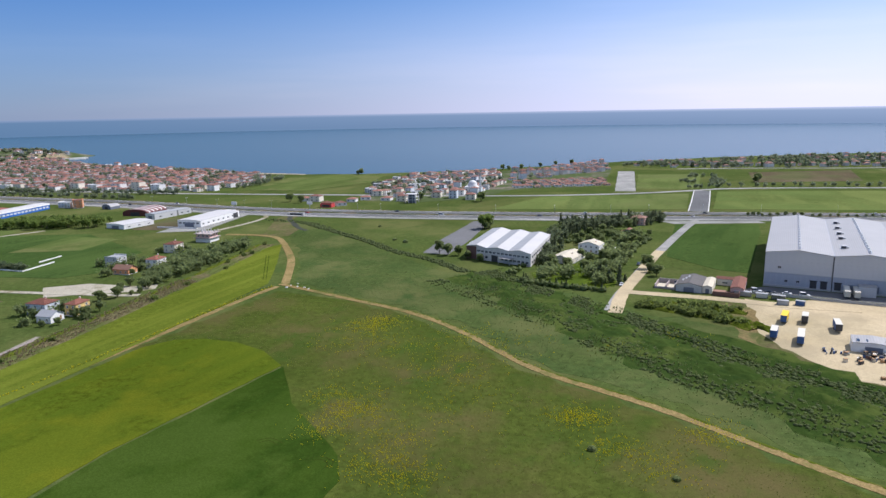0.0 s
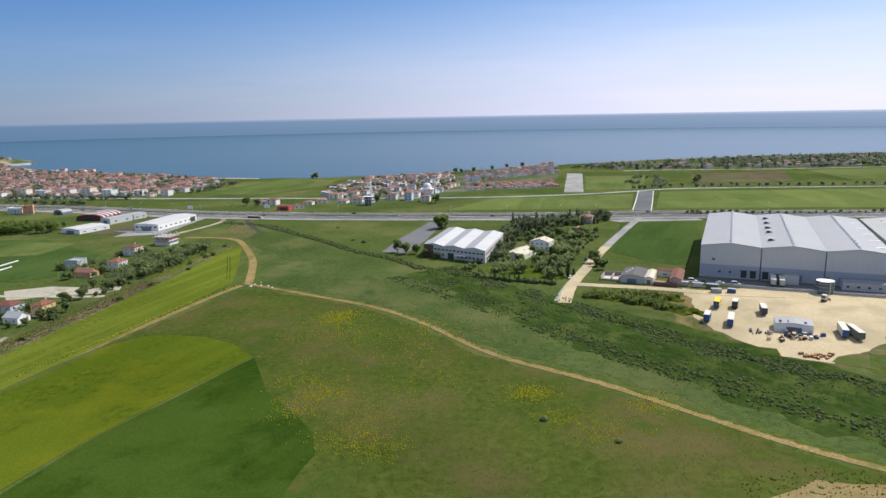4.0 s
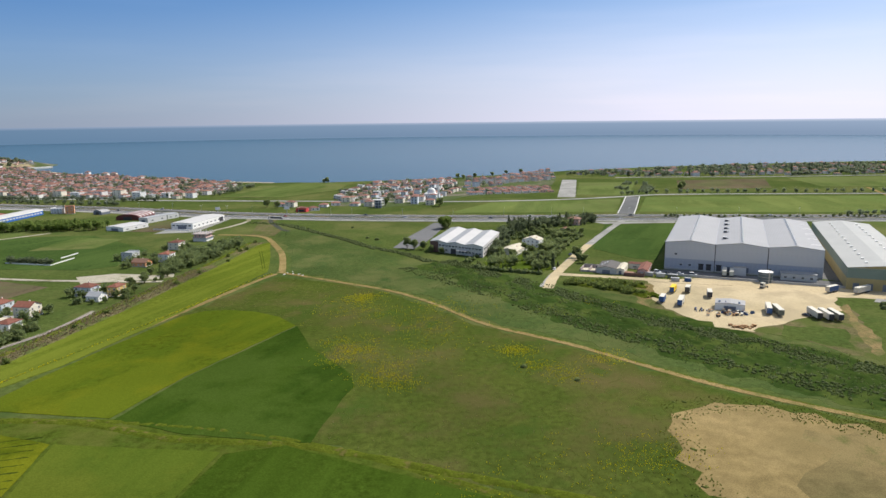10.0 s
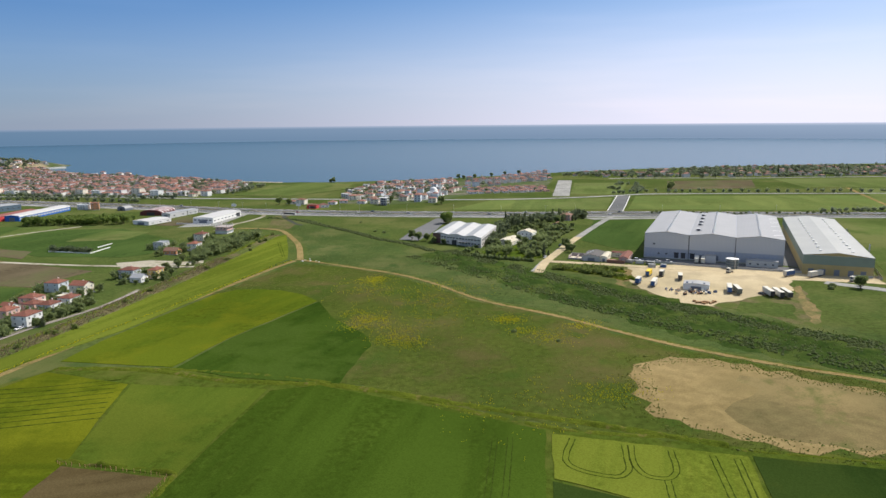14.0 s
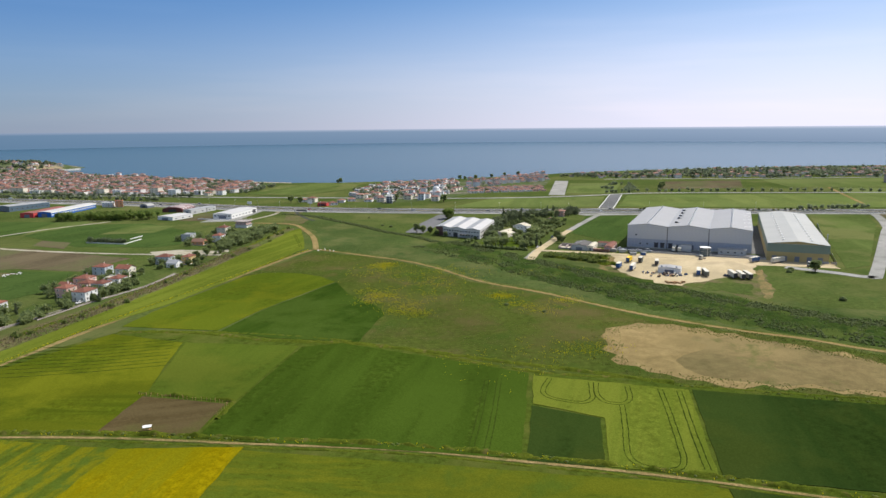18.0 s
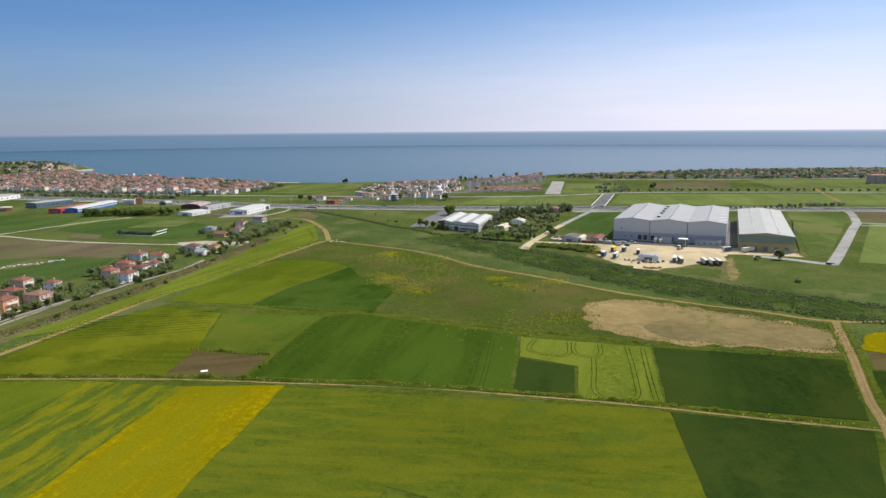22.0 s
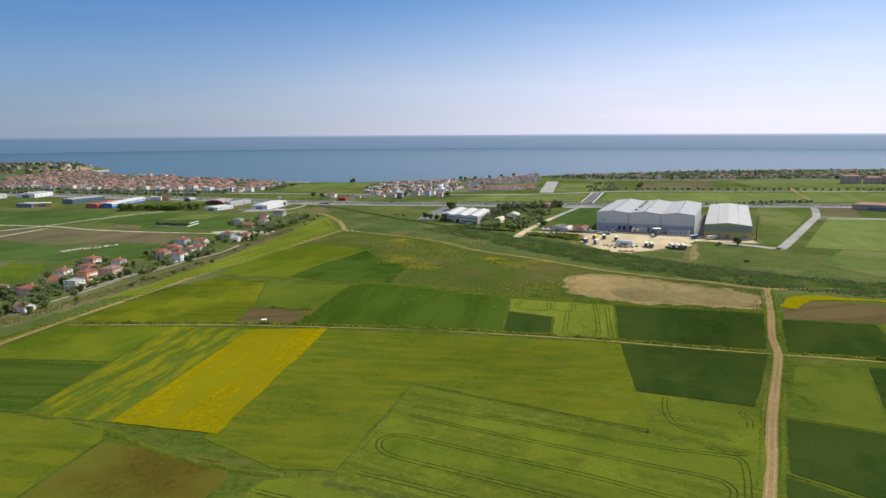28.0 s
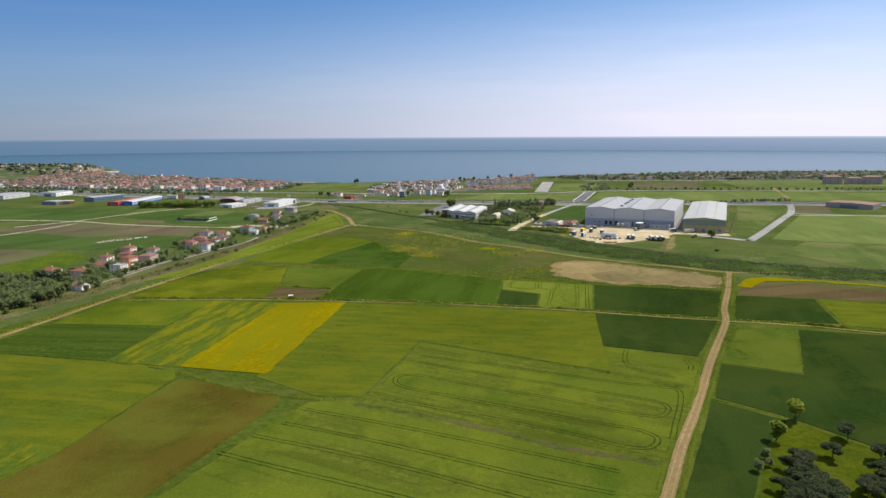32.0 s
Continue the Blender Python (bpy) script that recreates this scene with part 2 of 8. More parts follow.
land("olive_striped", (0.086, 0.116, 0.009), (0.112, 0.132, 0.010), (0.122, 0.134, 0.010), 0.02, 0.54, rows=-7, row_gap=4.0, row_mix=0.5)
land("lawn_bright", (0.083, 0.124, 0.014), (0.106, 0.142, 0.016), (0.057, 0.088, 0.014), 0.08, 0.54)
land("damp_meadow", (0.068, 0.102, 0.030), (0.090, 0.122, 0.036), (0.106, 0.118, 0.042), 0.02, 0.54, soft=0.16, second=((0.050, 0.082, 0.024), 0.07, 0.53))
land("reed_bed", (0.036, 0.064, 0.014), (0.050, 0.080, 0.018), (0.068, 0.092, 0.022), 0.05, 0.55, rows=-50, row_gap=3, row_mix=0.25, second=((0.027, 0.050, 0.012), 0.12, 0.52))
# the plain and coast greens carry distance haze as paler, bluer colour
land("plain_green", (0.088, 0.124, 0.034), (0.110, 0.144, 0.042), (0.128, 0.140, 0.050), 0.014, 0.55, rows=70, row_gap=6, row_mix=0.2)
land("plain_dark", (0.054, 0.092, 0.024), (0.070, 0.110, 0.029), rows=62, row_gap=7, row_mix=0.2)
land("plain_brown", (0.112, 0.090, 0.056), (0.138, 0.112, 0.070), (0.105, 0.108, 0.050), 0.012, 0.52, rows=70, row_gap=8, row_mix=0.16)
land("coast_pale", (0.129, 0.165, 0.049), (0.159, 0.191, 0.059), (0.114, 0.151, 0.045), 0.01, 0.53, rows=76, row_gap=7, row_mix=0.2)
land("coast_green", (0.108, 0.145, 0.043), (0.132, 0.166, 0.052), (0.121, 0.143, 0.050), 0.01, 0.53, rows=76, row_gap=7, row_mix=0.2)
land("rut_earth", (0.315, 0.235, 0.118), (0.355, 0.270, 0.138), (0.240, 0.172, 0.080), 0.06, 0.50, grain=0.4, bump=0.05, soft=0.2)
land("road_earth", (0.228, 0.158, 0.072), (0.270, 0.190, 0.088), (0.200, 0.150, 0.062), 0.04, 0.56, grain=0.35, bump=0.06, soft=0.2, speck=0.8)
land("grove_grass", (0.060, 0.084, 0.006), (0.080, 0.100, 0.007), (0.090, 0.098, 0.012), 0.05, 0.56, soft=0.2, second=((0.046, 0.070, 0.007), 0.09, 0.54))
plain("blue_grey_panel", (0.37, 0.40, 0.455), 0.5, vary=0.14, scale=0.12)
plain("concrete_wall", (0.40, 0.40, 0.39), 0.85, vary=0.15, scale=0.3)
plain("dark_steel", (0.40, 0.38, 0.34), 0.5, 0.3)
plain("cream_sheet", (0.37, 0.365, 0.335), 0.5, vary=0.10, scale=0.06, stripe=(1.0, 0.06))
plain("maroon_roof", (0.25, 0.08, 0.06), 0.7, vary=0.18, scale=0.2, stripe=(0.6, 0.05))
plain("glass_band", (0.12, 0.17, 0.22), 0.3, scale=0.2)
plain("pale_blue_wall", (0.58, 0.62, 0.66), 0.8, vary=0.1, scale=0.3)
plain("bright_sheet", (0.50, 0.485, 0.465), 0.5, vary=0.08, scale=0.08, stripe=(1.0, 0.06))
plain("white_sheet", (0.325, 0.318, 0.312), 0.5, vary=0.08, scale=0.08, stripe=(1.0, 0.06))
plain("grey_panel", (0.56, 0.555, 0.55), 0.5, vary=0.07, scale=0.1)
plain("dark_panel", (0.16, 0.18, 0.22), 0.5)
plain("green_panel", (0.20, 0.255, 0.205), 0.6, scale=0.1)
plain("ochre_panel", (0.42, 0.33, 0.14), 0.6, scale=0.1)
plain("plaster_wall", (0.60, 0.575, 0.54), 0.8, vary=0.14, scale=0.3)
plain("white_wall", (0.78, 0.77, 0.74), 0.8, vary=0.10, scale=0.3)
plain("cream_wall", (0.74, 0.68, 0.56), 0.8, vary=0.12, scale=0.3, per_object=0.15)
plain("rose_wall", (0.66, 0.43, 0.36), 0.8, vary=0.12, scale=0.3, per_object=0.15)
plain("ochre_wall", (0.62, 0.44, 0.16), 0.8, vary=0.12, scale=0.3)
plain("orange_wall", (0.68, 0.31, 0.15), 0.8, scale=0.3)
plain("red_wall", (0.55, 0.06, 0.06), 0.7, scale=0.3)
plain("grey_wall", (0.52, 0.52, 0.51), 0.8, vary=0.14, scale=0.3, per_object=0.15)
plain("brown_wall", (0.16, 0.09, 0.07), 0.8, scale=0.3)
plain("town_tile", (0.215, 0.100, 0.074), 0.85, vary=0.25, scale=0.5, per_object=0.35, stripe=(0.35, 0.05))
plain("taupe_wall", (0.38, 0.32, 0.30), 0.8, vary=0.14, scale=0.3)
plain("red_tile", (0.195, 0.072, 0.046), 0.85, vary=0.25, scale=0.5, per_object=0.25, stripe=(0.35, 0.05))
plain("brown_tile", (0.24, 0.13, 0.09), 0.85, vary=0.2, scale=0.5, per_object=0.2, stripe=(0.35, 0.05))
plain("grey_roof", (0.30, 0.31, 0.32), 0.7, vary=0.15, scale=0.2, stripe=(0.6, 0.05))
plain("beige_roof", (0.52, 0.47, 0.36), 0.8, vary=0.15, scale=0.3, stripe=(0.6, 0.05))
plain("maroon_sheet", (0.13, 0.035, 0.03), 0.6, scale=0.2)
plain("blue_panel", (0.02, 0.13, 0.50), 0.5, scale=0.2)
plain("glass_dark", (0.035, 0.045, 0.06), 0.12, vary=0.05, spec=0.6)
plain("steel", (0.45, 0.46, 0.48), 0.35, 0.8)
plain("dark_metal", (0.06, 0.06, 0.065), 0.5, 0.3)
plain("rubber", (0.025, 0.025, 0.027), 0.85)
plain("car_white", (0.80, 0.80, 0.80), 0.25, spec=0.6)
plain("car_dark", (0.04, 0.045, 0.06), 0.25, spec=0.6)
plain("car_red", (0.45, 0.03, 0.03), 0.25, spec=0.6)
plain("canvas_yellow", (0.75, 0.50, 0.02), 0.7)
plain("canvas_blue", (0.045, 0.10, 0.24), 0.7)
plain("canvas_white", (0.58, 0.55, 0.47), 0.7)
plain("canvas_olive", (0.13, 0.14, 0.11), 0.7)
plain("road_paint", (0.78, 0.78, 0.76), 0.6)
plain("kerb_stone", (0.60, 0.59, 0.56), 0.8)
plain("timber", (0.38, 0.22, 0.10), 0.8, vary=0.25, per_object=0.25)
plain("dark_roof", (0.10, 0.092, 0.085), 0.8, vary=0.25, scale=0.3, stripe=(0.6, 0.05))
plain("teal_steel", (0.10, 0.135, 0.15), 0.6, vary=0.2, scale=0.3)
plain("weathered_grey", (0.36, 0.37, 0.38), 0.6, vary=0.16, scale=0.25)
plain("bark", (0.10, 0.075, 0.05), 0.9, vary=0.25)


def leafy(name, low, high, thin_share=0.5):
    m, n, l, s = nodes_of(name)
    rnd = n.new("ShaderNodeNewGeometry").outputs["Random Per Island"]
    info = n.new("ShaderNodeObjectInfo").outputs["Random"]
    col = mixed(n, l, rnd, low, high)
    col = mixed(n, l, ramp(n, l, info, 0.3, 1.8), col, tuple(c * 0.75 for c in low))
    l.new(col, s.inputs["Base Color"])
    s.inputs["Roughness"].default_value = 0.75
    s.inputs["Specular IOR Level"].default_value = 0.1
    # leaves let part of the sun through
    thin, both = n.new("ShaderNodeBsdfTranslucent"), n.new("ShaderNodeMixShader")
    l.new(mixed(n, l, 0.5, col, tuple(min(1, c * 2.3) for c in high)), thin.inputs["Color"])
    both.inputs[0].default_value = thin_share
    l.new(s.outputs[0], both.inputs[1])
    l.new(thin.outputs[0], both.inputs[2])
    l.new(both.outputs[0], n["Material Output"].inputs[0])
    MATS[name] = m


leafy("leaf", (0.118, 0.154, 0.062), (0.186, 0.220, 0.086))
leafy("leaf_light", (0.105, 0.155, 0.038), (0.16, 0.21, 0.05))
leafy("needle", (0.086, 0.110, 0.060), (0.124, 0.148, 0.076))
leafy("pine_needle", (0.046, 0.062, 0.030), (0.070, 0.086, 0.040))
leafy("leaf_spring", (0.150, 0.185, 0.026), (0.215, 0.245, 0.036))
leafy("reed", (0.090, 0.120, 0.042), (0.122, 0.150, 0.056))
# far foliage: distance haze mixed into the leaf colour, paler and greyer
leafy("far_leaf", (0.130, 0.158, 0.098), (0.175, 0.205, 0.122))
leafy("far_wall", (0.42, 0.40, 0.38), (0.70, 0.68, 0.66), 0.0)
leafy("far_roof", (0.130, 0.070, 0.056), (0.310, 0.158, 0.118), 0.0)
leafy("shrub", (0.102, 0.136, 0.036), (0.142, 0.172, 0.048))
leafy("grass", (0.095, 0.130, 0.028), (0.135, 0.155, 0.036))
leafy("flower_yellow", (0.42, 0.34, 0.01), (0.55, 0.45, 0.015))
leafy("dry_weed", (0.17, 0.14, 0.08), (0.23, 0.19, 0.11))

m, n, l, s = nodes_of("sea_water")
where = n.new("ShaderNodeNewGeometry").outputs["Position"]
swell = noised(n, l, turned(n, l, where, 12, 1.0, 3.0), 0.05, 5, 0.65)
calm = noised(n, l, turned(n, l, where, 4, 0.3, 1.0), 0.004, 4, 0.6)
l.new(mixed(n, l, ramp(n, l, calm, 0.35, 0.68), (0.013, 0.048, 0.062), (0.018, 0.058, 0.074)), s.inputs["Base Color"])
s.inputs["Roughness"].default_value = 0.19
s.inputs["IOR"].default_value = 1.33
s.inputs["Specular IOR Level"].default_value = 0.24
bumped(n, l, s, swell, 0.30, 0.10)
MATS["sea_water"] = m
plain("brook_water", (0.050, 0.055, 0.042), 0.9, vary=0.2, spec=0.05)
# emissive backdrop: horizon haze painted as a gradient, paler to right and top
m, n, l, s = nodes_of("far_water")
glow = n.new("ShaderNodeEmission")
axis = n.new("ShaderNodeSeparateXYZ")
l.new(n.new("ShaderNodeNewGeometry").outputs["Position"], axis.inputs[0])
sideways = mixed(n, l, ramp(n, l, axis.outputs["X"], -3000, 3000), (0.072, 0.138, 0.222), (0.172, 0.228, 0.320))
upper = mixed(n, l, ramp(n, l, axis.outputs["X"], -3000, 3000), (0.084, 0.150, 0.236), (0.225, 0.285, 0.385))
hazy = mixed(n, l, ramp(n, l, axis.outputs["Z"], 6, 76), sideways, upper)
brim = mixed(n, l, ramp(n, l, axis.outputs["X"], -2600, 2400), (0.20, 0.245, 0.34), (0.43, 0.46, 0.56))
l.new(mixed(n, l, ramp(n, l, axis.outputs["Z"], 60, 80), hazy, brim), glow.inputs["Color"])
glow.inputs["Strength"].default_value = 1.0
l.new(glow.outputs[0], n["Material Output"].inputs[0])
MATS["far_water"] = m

# ---- builders ----
UP = Vector((0, 0, 1))


def obj(name, bm, material, parent=None, smooth=False):
    me = bpy.data.meshes.new(name)
    bm.normal_update()
    bm.to_mesh(me)
    bm.free()
    if smooth:
        me.shade_smooth()
    for mat in (material if isinstance(material, (list, tuple)) else [material]):
        me.materials.append(MATS[mat])
    ob = new(name, me)
    if parent:
        ob.parent = parent
    return ob


def part(name, bm, material, parent, label="", smooth=False):
    ob = obj(name, bm, material, parent, smooth)
    return tagged(ob, label) if label else ob


def thing(name, m, label, category, group="", kind=""):
    ob = new(name)
    ob.empty_display_size = 0.5
    ob.matrix_world = m
    return tagged(ob, label, category, group, kind)


def box(x0, x1, y0, y1, z0, z1, bm=None, bevel=0.0):
    bm = bm or bmesh.new()
    v = [bm.verts.new((x, y, z)) for z in (z0, z1) for x, y in ((x0, y0), (x1, y0), (x1, y1), (x0, y1))]
    fs = [bm.faces.new([v[i] for i in q]) for q in ((3, 2, 1, 0), (4, 5, 6, 7), (0, 1, 5, 4), (1, 2, 6, 5), (2, 3, 7, 6), (3, 0, 4, 7))]
    if bevel:
        bmesh.ops.bevel(bm, geom=list({e for f in fs for e in f.edges}), offset=bevel, segments=1, affect="EDGES")
    return bm


def slab(points, z0, z1, bm=None):
    """A plan outline, extruded from z0 to z1."""
    bm = bm or bmesh.new()
    area = sum(a[0] * b[1] - b[0] * a[1] for a, b in zip(points, points[1:] + points[:1]))
    pts = points if area > 0 else points[::-1]
    top = [bm.verts.new((p[0], p[1], z1)) for p in pts]
    low = [bm.verts.new((p[0], p[1], z0)) for p in pts]
    bm.faces.new(top)
    bm.faces.new(low[::-1])
    for i in range(len(pts)):
        j = (i + 1) % len(pts)
        bm.faces.new((low[i], low[j], top[j], top[i]))
    return bm


def ragged(points, step=4.0, amount=0.5, seed=1, closed=True):
    """The same outline with its edges broken up by a small wander."""
    rnd, out = random.Random(seed), []
    ends = list(zip(points, points[1:] + points[:1])) if closed else list(zip(points, points[1:]))
    for p, q in ends:
        d = math.dist(p, q)
        k = max(1, int(d / step))
        nx, ny = (q[1] - p[1]) / max(d, 1e-6), -(q[0] - p[0]) / max(d, 1e-6)
        for i in range(k):
            w = rnd.uniform(-amount, amount) if i else rnd.uniform(-amount, amount) * 0.3
            out.append((p[0] + (q[0] - p[0]) * i / k + nx * w, p[1] + (q[1] - p[1]) * i / k + ny * w))
    if not closed:
        out.append(points[-1])
    return out


def curve_through(points, step=3.0):
    """Catmull-Rom points along a line of the plan."""
    out, pts = [], [points[0], *points, points[-1]]
    for i in range(1, len(pts) - 2):
        p0, p1, p2, p3 = (np.array(pts[i + k], float) for k in (-1, 0, 1, 2))
        k = max(2, int(np.linalg.norm(p2 - p1) / step))
        for j in range(k):
            t = j / k
            out.append(0.5 * (2 * p1 + (p2 - p0) * t + (2 * p0 - 5 * p1 + 4 * p2 - p3) * t**2 + (3 * p1 - p0 - 3 * p2 + p3) * t**3))
    out.append(np.array(pts[-1], float))
    return out


def ribbon(points, width, z0, z1, wander=0.0, step=3.0, offset=0.0, seed=1, bm=None):
    """A strip along a line: its top at z1, its skirts down to z0."""
    rnd = random.Random(seed)
    line = curve_through(points, step)
    bm = bm or bmesh.new()
    rows = []
    for i, p in enumerate(line):
        d = line[min(i + 1, len(line) - 1)] - line[max(i - 1, 0)]
        d /= np.linalg.norm(d) + 1e-9
        nrm = np.array((d[1], -d[0]))
        w0, w1 = (width / 2 + rnd.uniform(-wander, wander) for _ in range(2))
        l, r = p + nrm * (offset - w0), p + nrm * (offset + w1)
        rows.append([bm.verts.new((*q, z)) for q, z in ((l, z0), (l, z1), (r, z1), (r, z0))])
    for a, b in zip(rows, rows[1:]):
        for k in range(3):
            bm.faces.new((a[k], a[k + 1], b[k + 1], b[k]))
    return bm


def lying(name, points, z, material, label, category="field", thick=0.3, seed=1, rough=0.5, step=4.0):
    """A field or paved area of the setting, lying on the ground."""
    bm = slab(ragged(points, step, rough, seed), -0.2, z)
    bm.normal_update()
    bmesh.ops.triangulate(bm, faces=[f for f in bm.faces if len(f.verts) > 4])
    return tagged(obj(name, bm, material), label, category, kind="structure")


def inside(p, poly):
    hit_, n_ = False, len(poly)
    for i in range(n_):
        (x0, y0), (x1, y1) = poly[i], poly[(i + 1) % n_]
        if (y0 > p[1]) != (y1 > p[1]) and p[0] < (x1 - x0) * (p[1] - y0) / (y1 - y0) + x0:
            hit_ = not hit_
    return hit_


def berm(name, points, width, height, material, label, category, seed=1, step=1.2, across=8, rough=0.5, gap=-2.0):
    """Low rank growth along a line, as one soft bumpy strip that dips to the ground at its edges and gaps."""
    line = curve_through(points, step)
    bm, rows = bmesh.new(), []
    for i, p in enumerate(line):
        d = line[min(i + 1, len(line) - 1)] - line[max(i - 1, 0)]
        d /= np.linalg.norm(d) + 1e-9
        nrm = np.array((d[1], -d[0]))
        wide = width * (1 + 0.35 * noise.noise(Vector((i * step * 0.11, seed, 0))))
        row = []
        for k in range(across + 1):
            f = 2 * k / across - 1
            q = p + nrm * f * wide / 2
            bump = 0.55 + rough * noise.noise(Vector((q[0] * 0.45, q[1] * 0.45, seed))) + rough * 0.9 * noise.noise(Vector((q[0] * 0.11, q[1] * 0.11, seed + 5)))
            keep = 1.0 if noise.noise(Vector((i * step * 0.06, seed + 3, 1))) > gap else 0.0
            row.append(bm.verts.new((q[0], q[1], max(-0.05, height * bump * keep * (1 - f * f)) - 0.02)))
        rows.append(row)
    for a, b in zip(rows, rows[1:]):
        for k in range(across):
            bm.faces.new((a[k], a[k + 1], b[k + 1], b[k]))
    bmesh.ops.recalc_face_normals(bm, faces=bm.faces[:])
    if sum(f.normal.z for f in bm.faces[:40]) < 0:
        bmesh.ops.reverse_faces(bm, faces=bm.faces[:])
    return tagged(obj(name, bm, material, smooth=True), label, category, kind="stuff")


# ---- ground, sea ----
COAST = [(-4060, 1750), (-1300, 1770), (-1050, 1712), (-955, 1640), (-884, 1540), (-800, 1425), (-575.4, 1227.8), (-420, 1141), (-291.2, 1075.2), (-218.4, 1047.2), (-126, 1038.8),
         (-14, 1059.8), (84, 1092), (196, 1148), (336, 1211), (504, 1267), (728, 1309), (980, 1330), (1680, 1302), (4060, 910)]
shore = ragged(COAST, 25, 5, 5, closed=False)
bm = slab(shore + [(4060, -1960), (-4060, -1960)], -6, 0)
bm.normal_update()
bmesh.ops.triangulate(bm, faces=[f for f in bm.faces if len(f.verts) > 4])
tagged(obj("ground", bm, "grassland"), "rough green grassland with weeds", "ground", kind="structure")
bm = bmesh.new()
bm.faces.new([bm.verts.new(p) for p in ((-6000, 500, -2.5), (6000, 500, -2.5), (6000, 6500, -2.5), (-6000, 6500, -2.5))])
tagged(obj("water", bm, "sea_water"), "calm blue sea reaching to the horizon", "sea", kind="structure")
